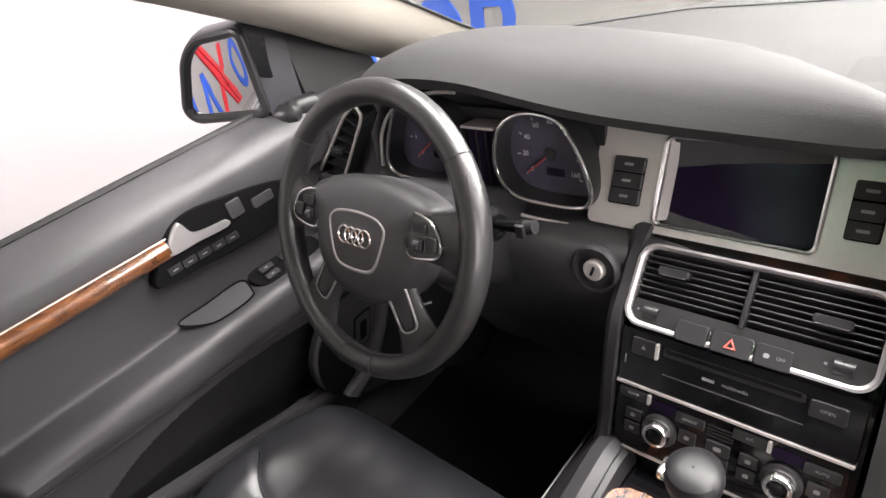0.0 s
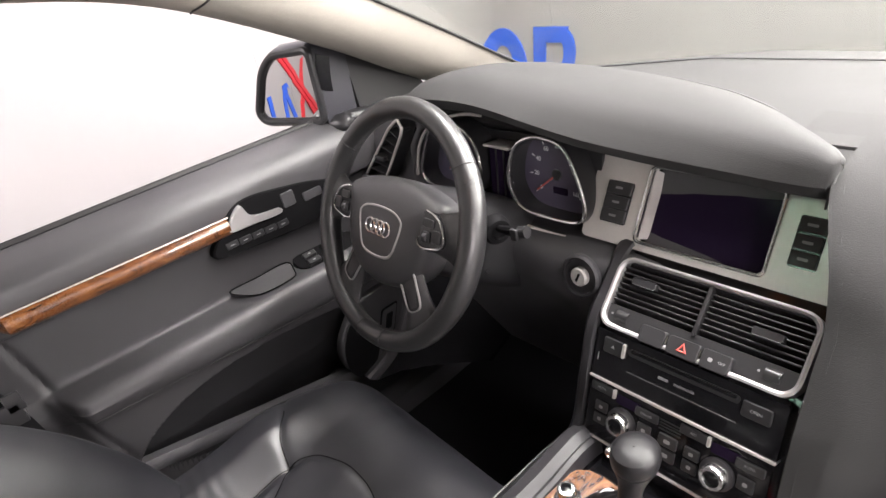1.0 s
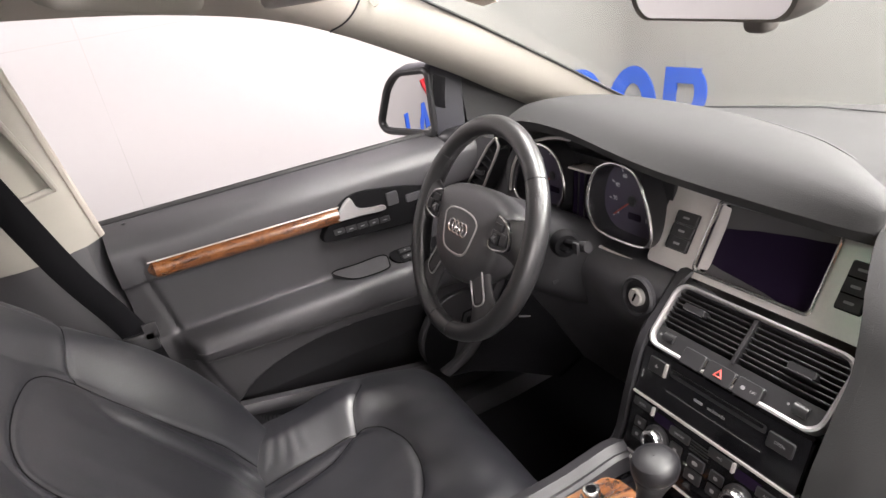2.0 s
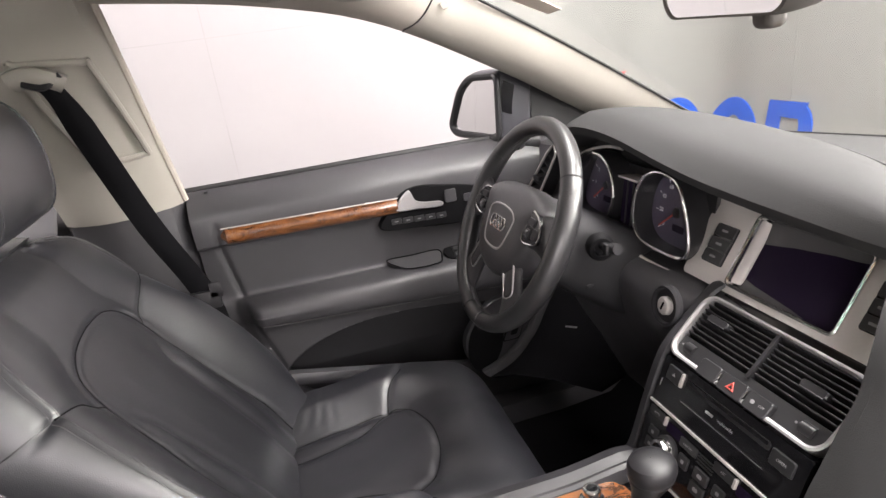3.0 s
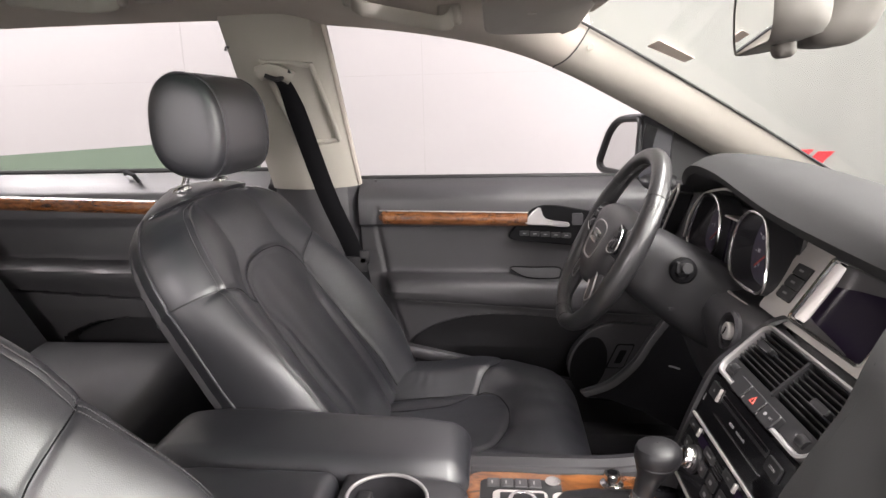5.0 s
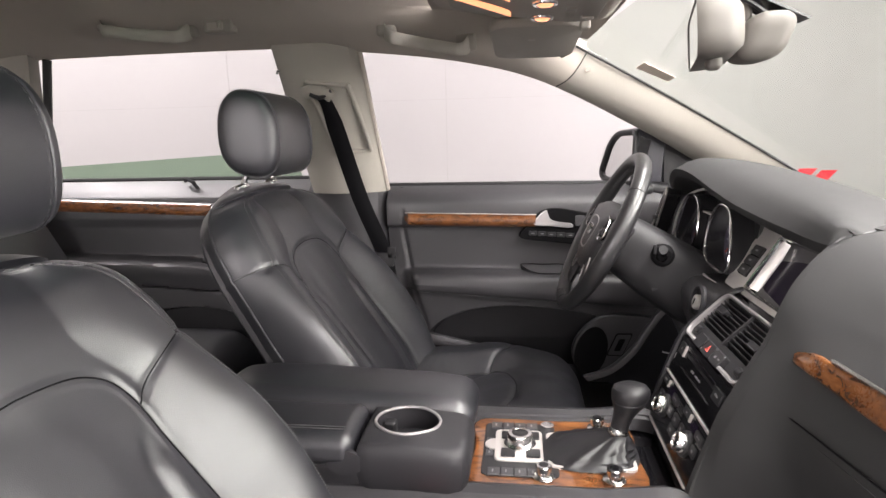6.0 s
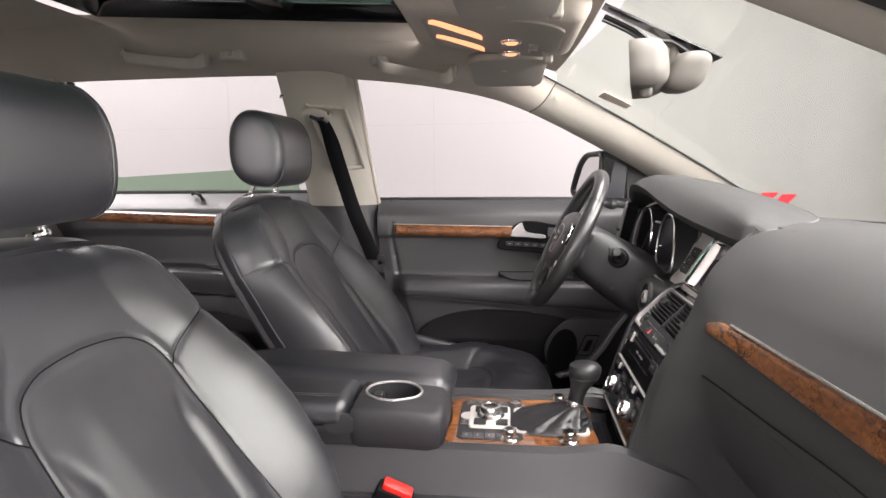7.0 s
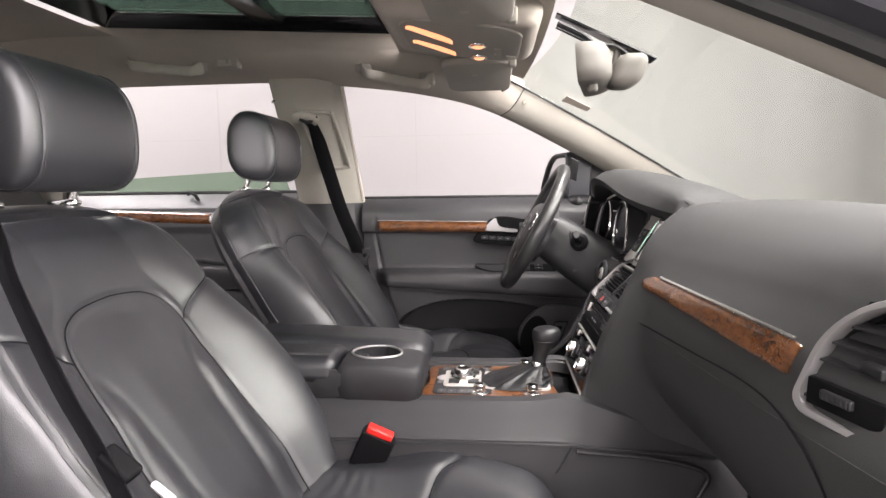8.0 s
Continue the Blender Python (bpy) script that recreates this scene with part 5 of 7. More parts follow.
for s in (1, -1):
    gx, gk = (0.121, 1.0) if s > 0 else (-0.105, 1.08)
    loop = [(gx + s * gk * p.x, 0.0125 + 0.93 * p.y) for p in smooth_path([(x, y, 0) for x, y in shape], 5, True)]
    c = Vector((gx, 0.074))
    fit_in = lambda pts, k: [((Vector(p) - c) * k + c)[:] for p in pts]
    gauge = part("gauge", plate(fit_in(loop, 0.99), -0.042, -0.038, GAUGE_M), DIAL, dash, "round dial in a chrome teardrop ring", smooth=False)
    part("tube", band(fit_in(loop, 1.03), fit_in(loop, 0.98), -0.042, 0.0, GAUGE_M), BLACK, gauge)
    part("ring", tube([GAUGE_M @ Vector((*p, 0.001)) for p in loop], 0.0032, True, 8), CHROME, gauge, "chrome ring")
    cover = part("cover_glass", plate(fit_in(loop, 0.985), -0.004, -0.002, GAUGE_M), COVER_GLASS, gauge, "clear glass cover", smooth=False)
    cover.visible_shadow = False
    hub = Vector((gx - 0.002, 0.074))
    part("hub", lathe([(0.009, 0.0), (0.0085, 0.006), (0.0, 0.007)], GAUGE_M @ pose(hub.x, hub.y, -0.038), 20), BLACK, gauge)
    part("hub_ring", lathe([(0.0098, 0.0), (0.0098, 0.004), (0.0085, 0.004)], GAUGE_M @ pose(hub.x, hub.y, -0.038), 20), CHROME, gauge)
    part("needle", box(-0.0012, 0.0012, -0.052, 0.0, 0.004, 0.006, m=GAUGE_M @ pose(hub.x, hub.y, -0.038, 0, 0, -52)), ORANGE, gauge)
    vals = [str(20 * k) for k in range(9)] if s > 0 else [str(k) for k in range(8)]
    for k, val in enumerate(vals):
        a = radians(218 - 256 * k / (len(vals) - 1))
        words(val, 0.0108, GAUGE_M @ pose(hub.x + 0.046 * math.cos(a), hub.y + 0.046 * math.sin(a), -0.0378), DIAL_PRINT, gauge)
        part("tick", box(0.054, 0.060, -0.0006, 0.0006, -0.0005, 0.0005, m=GAUGE_M @ pose(hub.x, hub.y, -0.0374, 0, 0, math.degrees(a))), DIAL_PRINT, gauge)
    part("readout", plate(shift(round_rect(0.030, 0.012, 0.002), hub.x + 0.004, hub.y - 0.028), -0.038, -0.0374, GAUGE_M), SCREEN, gauge)
part("panel_back", plate([(-0.20, -0.004), (0.195, -0.004), (0.20, 0.13), (-0.20, 0.13)], -0.05, -0.043, GAUGE_M), BLACK, dash, smooth=False)
info = part("centre_readout", plate([(-0.012, 0.016), (0.042, 0.016), (0.042, 0.112), (-0.012, 0.112)], -0.044, -0.012, GAUGE_M, 0.002), SCREEN, dash, "dark centre readout between the dials", smooth=False)
part("frame", box(-0.014, 0.046, 0.112, 0.116, -0.04, 0.0, 0.001, m=GAUGE_M), TRIM, info)
part("frame", box(-0.03, 0.055, 0.010, 0.014, -0.03, 0.002, 0.001, m=GAUGE_M), TRIM, info)
for x in (0.006, 0.024):
    part("frame", box(x - 0.0008, x + 0.0008, 0.016, 0.112, -0.012, -0.009, m=GAUGE_M), BUTTON, info)
part("brow_trim", tube(smooth_path([GAUGE_M @ Vector(p) for p in ((-0.205, 0.03, 0.004), (-0.19, 0.09, 0.004), (-0.15, 0.135, 0.0), (-0.08, 0.158, -0.01), (-0.03, 0.16, -0.016))], 6), 0.003, seg=8), TRIM, dash, "slim metal brow line")
part("lower_ledge", tube(smooth_path([GAUGE_M @ Vector(p) for p in ((-0.19, -0.004, 0.002), (-0.1, -0.012, 0.004), (0.0, -0.006, 0.0), (0.1, -0.012, 0.004), (0.165, -0.012, 0.002))], 6), 0.004, seg=8), TRIM, dash)


def side_vent(corners, name, label, n=9, wide=0.0045, bow=0.0, metal=TRIM, sweep=0.0):
    """A slatted vent in a bright four-sided frame; corners: lower outer, lower inner, upper inner, upper outer."""
    a, b, c, d = (Vector(p) for p in corners)
    nrm = (b - a).cross(d - a).normalized()
    if nrm.y > 0:
        nrm = -nrm
    at = lambda u, v, h=0.0: a.lerp(b, u).lerp(d.lerp(c, u), v) + nrm * h - (b - a) * bow * (1 - u) * math.sin(math.pi * min(1, max(0, v)))
    edge = round_rect(1.0, 1.0, 0.16, 5)
    if sweep:
        edge = [p for p in edge if not (p[0] < -0.3 and p[1] > 0.3)]
        k0 = max(range(len(edge)), key=lambda i: (edge[i][1], -edge[i][0]))
        edge[k0 + 1:k0 + 1] = [(-0.5 + sweep * (1 - math.cos(radians(a))), 0.5 - sweep * (1 - math.sin(radians(a)))) for a in range(80, -1, -10)]
    if sweep:
        ob = part(name, grid([[at(0.5 + u * k, 0.5 + v * k, h) for u, v in edge + edge[:1]] for k, h in ((0.97, -0.012), (0.985, 0.002), (1.0, 0.0045), (1.10, 0.0045), (1.13, 0.001), (1.14, -0.012))]), metal, dash, label)
    else:
        ob = part(name, tube([at(0.5 + u, 0.5 + v, 0.002) for u, v in edge], wide, True, 10), metal, dash, label)
    part("well", shell([[at(0.02, 0.02, -0.028), at(0.98, 0.02, -0.028)], [at(0.02, 0.98, -0.028), at(0.98, 0.98, -0.028)]], -nrm * 0.003), GLOSS, ob, smooth=False)
    part("well_rim", grid([[at(0.5 + u, 0.5 + v, h) for u, v in edge] for h in (0.001, -0.03)], closed=True), BLACK, ob)
    up = (d - a).normalized()
    for k in range(n):
        t = (k + 0.5) / n
        u0 = 0.01
        if sweep and t + 0.06 > 1 - sweep:
            u0 = sweep * (1 - math.sqrt(max(0.0, 1 - (1 - (1 - min(1.0, t + 0.06)) / sweep) ** 2))) + 0.02
        part("slat", shell([[at(u0, t), at(0.99, t)], [at(u0, t, -0.016) + up * 0.006, at(0.99, t, -0.016) + up * 0.006]], up * 0.0024), BLACK, ob, smooth=False)
    part("tab", slab(-0.016, 0.016, -0.006, 0.006, -0.005, 0.005, 0.002, lambda p: p + at(0.5, 0.5, 0.004)), BUTTON, ob)
    return ob


side_vent(((-0.809, 0.616, 0.982), (-0.728, 0.608, 0.986), (-0.606, 0.616, 1.135), (-0.630, 0.624, 1.152)), "side_vent", "slatted side vent in a slim chrome frame", 9, 0.003, 0.28)
pv = side_vent(((0.668, 0.628, 0.962), (0.790, 0.672, 0.950), (0.800, 0.70, 1.078), (0.690, 0.660, 1.078)), "side_vent", "slatted side vent in a broad chrome frame", 6, 0.0062, 0.0, SATIN, 0.55)
wheel_m = Matrix.Translation((0.716, 0.6445, 0.982)) @ pose(0, 0, 0, 0, 3, 20)
part("wheel_bed", box(-0.036, 0.045, -0.003, 0.004, -0.016, 0.012, 0.002, m=wheel_m), DEEP, pv)
wheel = part("thumb_wheel", slab(-0.018, 0.016, -0.0075, 0.002, -0.005, 0.005, 0.002, lambda p: wheel_m @ p), BUTTON, pv)
for k in range(6):
    part("ridge", box(-0.0135 + 0.005 * k, -0.0125 + 0.005 * k, -0.0082, -0.006, -0.0032, 0.0032, 0.0003, 1, m=wheel_m), BUTTON, wheel)

# ---- fuse cover side of the dashboard, with the lower ledge ----
ledge = smooth_path([(-0.72, 0.64, 0.80), (-0.715, 0.60, 0.745), (-0.71, 0.56, 0.68), (-0.705, 0.50, 0.625), (-0.70, 0.43, 0.60)], 6)
part("side_ledge", shell([[p + Vector((-0.022, 0.002, 0)), p + Vector((-0.008, 0, 0.003)), p + Vector((0.0, 0.002, 0)), p + Vector((0.004, 0.010, -0.008))] for p in ledge], (0, 0.01, -0.008)), SATIN_GREY, dash)
knee = [[p + Vector((0.012, 0.012, -0.006)), p + Vector((0.05, 0.06, 0.01)), p + Vector((0.11, 0.13, 0.01)), p + Vector((0.16, 0.22, -0.02))] for p in ledge]
part("knee_cover", shell(knee, (0, 0.012, -0.006)), CARPET, dash, "charcoal knee cover")
part("print", box(-0.014, 0.014, -0.001, 0.001, -0.002, 0.002, m=Matrix.Translation((-0.645, 0.645, 0.70)) @ pose(0, 0, 0, -30, 0, 50)), PRINT, dash)
fuse_m = Matrix(((0, 0, 1, -0.728), (1, 0, 0, 0), (0, 1, 0, 0), (0, 0, 0, 1)))
fuse = part("side_cover", plate([(p.x, p.y) for p in smooth_path([(0.455, 0.600, 0), (0.507, 0.606, 0), (0.560, 0.650, 0), (0.612, 0.722, 0), (0.640, 0.765, 0), (0.56, 0.780, 0), (0.47, 0.770, 0), (0.405, 0.70, 0), (0.405, 0.63, 0)], 4, True)], -0.02, 0.0, fuse_m, 0.003), PLASTIC, dash, "grey cover at the end of the dashboard")
# raised black oval stands in for the shade of an opening
part("opening_shade", plate([(0.452 + 0.046 * math.cos(k * math.tau / 32) + 0.012 * math.sin(k * math.tau / 32), 0.668 + 0.076 * math.sin(k * math.tau / 32)) for k in range(32)], -0.004, 0.003, fuse_m), DEEP, fuse, "black oval plate drawn as a shaded opening")
lean_y = lambda pts: [(y + 0.42 * (z - 0.692), z) for y, z in pts]
part("switch_plate", plate(lean_y([(0.532 + a, 0.692 + b) for a, b in round_rect(0.046, 0.068, 0.006)]), -0.002, 0.003, fuse_m, 0.001), DEEP, fuse)
part("switch_bezel", plate(lean_y([(0.532 + a, 0.692 + b) for a, b in round_rect(0.040, 0.061, 0.005)]), 0.0, 0.0045, fuse_m, 0.001), PLASTIC, fuse)
part("switch", plate(lean_y([(0.532 + a, 0.692 + b) for a, b in round_rect(0.017, 0.036, 0.003)]), 0.002, 0.007, fuse_m, 0.001), DEEP, fuse)

# ---- seats ----
RIGHT_ARCH = [(0.160, -0.02), (0.160, 0.08), (0.153, 0.18), (0.143, 0.28), (0.139, 0.36), (0.134, 0.395), (0.118, 0.427), (0.085, 0.447), (0.045, 0.455), (0.0, 0.458)]
RIGHT_ARCH = [(p.x, p.y) for p in smooth_path([(a, b, 0) for a, b in RIGHT_ARCH], 3)]
INSERT_BACK = [(-a, b) for a, b in RIGHT_ARCH] + list(reversed(RIGHT_ARCH[:-1]))
RIDGE_BACK = [(0.084, -0.01), (0.087, 0.136), (0.089, 0.227), (0.096, 0.305), (0.113, 0.345), (0.139, 0.378)]
ACROSS_BACK = [(0.139, 0.380), (0.165, 0.402), (0.205, 0.422), (0.250, 0.437)]
# half widths of the backrest by height: front seam, outer side; and how far the front seam stands out
FRONT_EDGE = ((0.0, 0.240), (0.08, 0.268), (0.18, 0.284), (0.28, 0.283), (0.36, 0.268), (0.437, 0.247), (0.49, 0.236), (0.54, 0.216), (0.57, 0.190), (0.59, 0.150), (0.602, 0.085), (0.607, 0.012), (0.66, 0.004))
OUTER_EDGE = ((0.0, 0.262), (0.1, 0.292), (0.2, 0.308), (0.3, 0.308), (0.437, 0.296), (0.5, 0.285), (0.55, 0.266), (0.59, 0.232), (0.62, 0.178), (0.642, 0.105), (0.657, 0.030))
EDGE_RISE = ((0.0, 0.050), (0.1, 0.062), (0.22, 0.062), (0.31, 0.052), (0.38, 0.038), (0.437, 0.027), (0.50, 0.025), (0.56, 0.021), (0.607, 0.010))


ARCH_HALF = tuple((b, a) for a, b in RIGHT_ARCH)


def inside_arch(u, v):
    """Distance inside the sewn outline of the centre panel, less than nothing outside it."""
    d = line_distance(u, v, INSERT_BACK)
    return d if v < 0.458 and abs(u) < lerp_table(ARCH_HALF, v)[0] else -d


def eased(table, v, reach=0.014):
    """The table's value, its corners softened."""
    return sum(lerp_table(table, v + reach * k / 3)[0] for k in range(-3, 4)) / 7


def front_edge(v):
    return eased(FRONT_EDGE, v, 0.010 if v < 0.57 else 0.003)


def back_half(v):
    return eased(OUTER_EDGE, v, 0.012 if v < 0.6 else 0.005)


def back_surface(u, v):
    """Height of the front of the backrest over its plane."""
    a, e = abs(u), max(0.02, front_edge(v))
    edge = eased(EDGE_RISE, v)
    if v > 0.607:
        return 0.010 - 0.064 * ((v - 0.607) / 0.05) ** 1.5
    base = 0.004 + 0.008 * soft(v / 0.1) * soft((0.32 - v) / 0.25) + 0.006 * soft((v - 0.42) / 0.1) * soft((0.61 - v) / 0.08)
    foot = 0.150 - 0.05 * soft((v - 0.40) / 0.1)
    t = min(1.0, max(0.0, (a - foot) / max(0.02, e - foot)))
    n = base + (edge - base) * math.sin(t * math.pi / 2) ** 1.35 + 0.004 * math.sin(t * math.pi)
    n -= 0.010 * soft((v - 0.55) / 0.057)
    # padded centre panel, its middle and side strips each slightly domed
    arch = inside_arch(u, v)
    inside = soft(arch / 0.014)
    n -= 0.0035 * inside
    n += 0.0035 * inside * soft((0.085 - a) / 0.05) * soft((0.44 - v) / 0.10)
    n += 0.0055 * bump_at(a - 0.118, 0.020) * soft((0.33 - v) / 0.05)
    n -= 0.0034 * bump_at(arch, 0.0060)
    n -= 0.0030 * bump_at(line_distance(a, v, RIDGE_BACK), 0.0100) * soft((0.37 - v) / 0.06)
    n -= 0.0030 * bump_at(line_distance(a, v, ACROSS_BACK), 0.0055) * soft((a - 0.139) / 0.012)
    n += 0.0022 * noise.noise(Vector((u * 9, v * 7, 1.7))) + 0.0005 * noise.noise(Vector((u * 26, v * 14, 5.7)))
    return n - 0.0030 * bump_at(a - e, 0.004)


def side_point(s, v, k):
    """The side panel of the backrest: k from 0 at the front seam to 1 at the back edge."""
    e, w = front_edge(v), back_half(v)
    n0 = back_surface(e, v)
    depth = max(0.012, n0 + 0.052)
    ang = k * math.pi / 2
    n = n0 - depth * (1 - math.cos(ang)) * (0.75 + 0.25 * k)
    if v < 0.6:
        n -= 0.0030 * bump_at((k - 0.0) * 0.1, 0.004) + 0.0030 * bump_at(v - 0.437 - 0.017 * k, 0.005)
    return (s * (e + (w - e) * math.sin(ang)), v, n + 0.0012 * noise.noise(Vector((s * 3 + k * 2, v * 11, 8.1))) * soft(k * 4))


def backrest_mesh():
    rows = []
    vs = [0.59 * k / 190 for k in range(190)] + [0.59 + 0.067 * (1 - (1 - k / 34) ** 1.3) for k in range(35)]
    nf, ns = 190, 14
    for v in vs:
        e = front_edge(v)
        side = [side_point(1, v, k / ns) for k in range(1, ns + 1)]
        w = back_half(v)
        side += [(w * 0.985, v - 0.004, side[-1][2] - 0.016), (w * 0.93, v - 0.010, side[-1][2] - 0.045)]
        front = [(e * (-1 + 2 * j / nf), v) for j in range(nf + 1)]
        row = [(-p[0], p[1], p[2]) for p in reversed(side)] + [(u, v, back_surface(u, v)) for u, _ in front] + side
        rows.append(row)
    last = rows[-1]
    rows.append([(p[0], p[1] - 0.004, min(p[2], -0.075)) for p in last])
    rows.append([(p[0], p[1] - 0.03, -0.105) for p in last])
    return rows


def sewn(line, surface, m, parent, radius=0.0014):
    """A dark sewn line laid on a padded surface."""
    pts = [(p.x, p.y) for p in smooth_path([(a, b, 0) for a, b in line], 6)]
    part("seam", tube([m @ Vector((a, b, surface(a, b) - 0.0002)) for a, b in pts], radius, seg=5), DEEP, parent)


def seat_part(name, rows, m, mats, parent, label, chooser=None, uvs=None):
    bm = grid([[m @ Vector(p) for p in r] for r in rows])
    uv = bm.loops.layers.uv.new("UVMap")
    flat = [p for r in rows for p in r]
    bm.verts.ensure_lookup_table()
    for f in bm.faces:
        c = [0.0, 0.0]
        for lo in f.loops:
            p = flat[lo.vert.index] if lo.vert.index >= 0 else flat[0]
            lo[uv].uv = (p[0], p[1])
            c[0] += p[0] / len(f.loops)
            c[1] += p[1] / len(f.loops)
        if chooser and chooser(*c):
            f.material_index = 1
    return part(name, bm, mats, parent, label)


CUSH_LINE = [(-0.112, -0.02), (-0.125, 0.15), (-0.132, 0.27), (-0.11, 0.325), (-0.05, 0.352), (0.0, 0.358), (0.05, 0.352), (0.11, 0.325), (0.132, 0.27), (0.125, 0.15), (0.112, -0.02)]
CUSH_ACROSS = [(0.131, 0.285), (0.17, 0.30), (0.21, 0.33), (0.27, 0.36)]
CUSH_RIDGE = [(0.065, 0.0), (0.07, 0.12), (0.09, 0.22), (0.13, 0.285)]


def cushion_surface(u, v):
    a = abs(u)
    n = 0.038 * soft((a - 0.12) / 0.08) * soft((0.46 - v) / 0.2) + 0.02 * soft((v - 0.2) / 0.2) - 0.02
    n -= 0.0045 * bump_at(line_distance(u, v, CUSH_LINE), 0.0085)
    n -= 0.004 * bump_at(line_distance(a, v, CUSH_ACROSS), 0.0085)
    n -= 0.003 * bump_at(line_distance(a, v, CUSH_RIDGE), 0.010)
    n += 0.006 * noise.noise(Vector((u * 8, v * 6, 4.2))) + 0.0022 * noise.noise(Vector((u * 24, v * 9, 2.2)))
    # pulled creases across the sides
    n += 0.0007 * math.sin(v * 210 + 9 * noise.noise(Vector((u * 9, v * 9, 0.4)))) * soft((a - 0.13) / 0.03) * soft((0.26 - v) / 0.1) * (0.5 + noise.noise(Vector((u * 14, v * 11, 7.7))))
    return n - 0.10 * (1 - math.sqrt(max(0.0, 1 - max(0.0, (v - 0.42) / 0.1055) ** 2)))


def cushion_rows():
    rows = []
    nv, nf = 120, 120
    length = 0.525
    for i in range(nv + 1):
        v = length * i / nv
        hw = 0.262 - 0.03 * soft((v - 0.32) / 0.20) - 0.05 * max(0.0, (v - 0.46) / 0.065) ** 2
        row = []
        for j in range(nf + 1):
            s = -1 + 2 * j / nf
            k = max(0.0, (abs(s) - 0.84) / 0.16)
            u = math.copysign(hw * (abs(s) / 0.84 * 0.95 if abs(s) < 0.84 else 0.95 + 0.05 * math.sin(k * math.pi / 2)), s)
            a = abs(u)
            n = cushion_surface(u, v) - (1 - math.cos(k * math.pi / 2)) * 0.10
            row.append((u, v, n))
        row.append((row[-1][0] * 0.98, v, -0.2))
        row.insert(0, (row[0][0] * 0.98, v, -0.2))
        rows.append(row)
    rows.append([(p[0], length - 0.01, -0.2) for p in rows[-1]])
    return rows


def headrest_mesh():
    """A padded roll across the seat: side panels with piping, (u, depth, height)."""
    bm = bmesh.new()
    half, dy, dz = 0.130, 0.070, 0.093
    prof = []
    for k in range(40):
        a = k * math.tau / 40
        y = math.copysign(abs(math.cos(a)) ** 0.80, math.cos(a)) * dy
        z = math.copysign(abs(math.sin(a)) ** 0.80, math.sin(a)) * dz
        prof.append((y - 0.012 * (z / dz), z + 0.006 * (1 - (y / dy) ** 2)))
    rows = []
    ends = ((1.0, 0.0), (0.997, 0.40), (0.988, 0.64), (0.970, 0.80), (0.940, 0.905), (0.895, 0.962), (0.83, 0.986), (0.79, 0.988), (0.765, 1.0), (0.6, 1.012), (0.3, 1.022))
    for u, k in [(-a, b) for a, b in ends] + [(0, 1.025)] + list(reversed(ends)):
        rows.append([Vector((half * u, y * max(k, 0.001), z * max(k, 0.001))) for y, z in prof])
    grid(rows, bm, closed=True)
    return bm, [[Vector((half * s * 0.79, y * 0.998, z * 0.998)) for y, z in prof] for s in (-1, 1)]


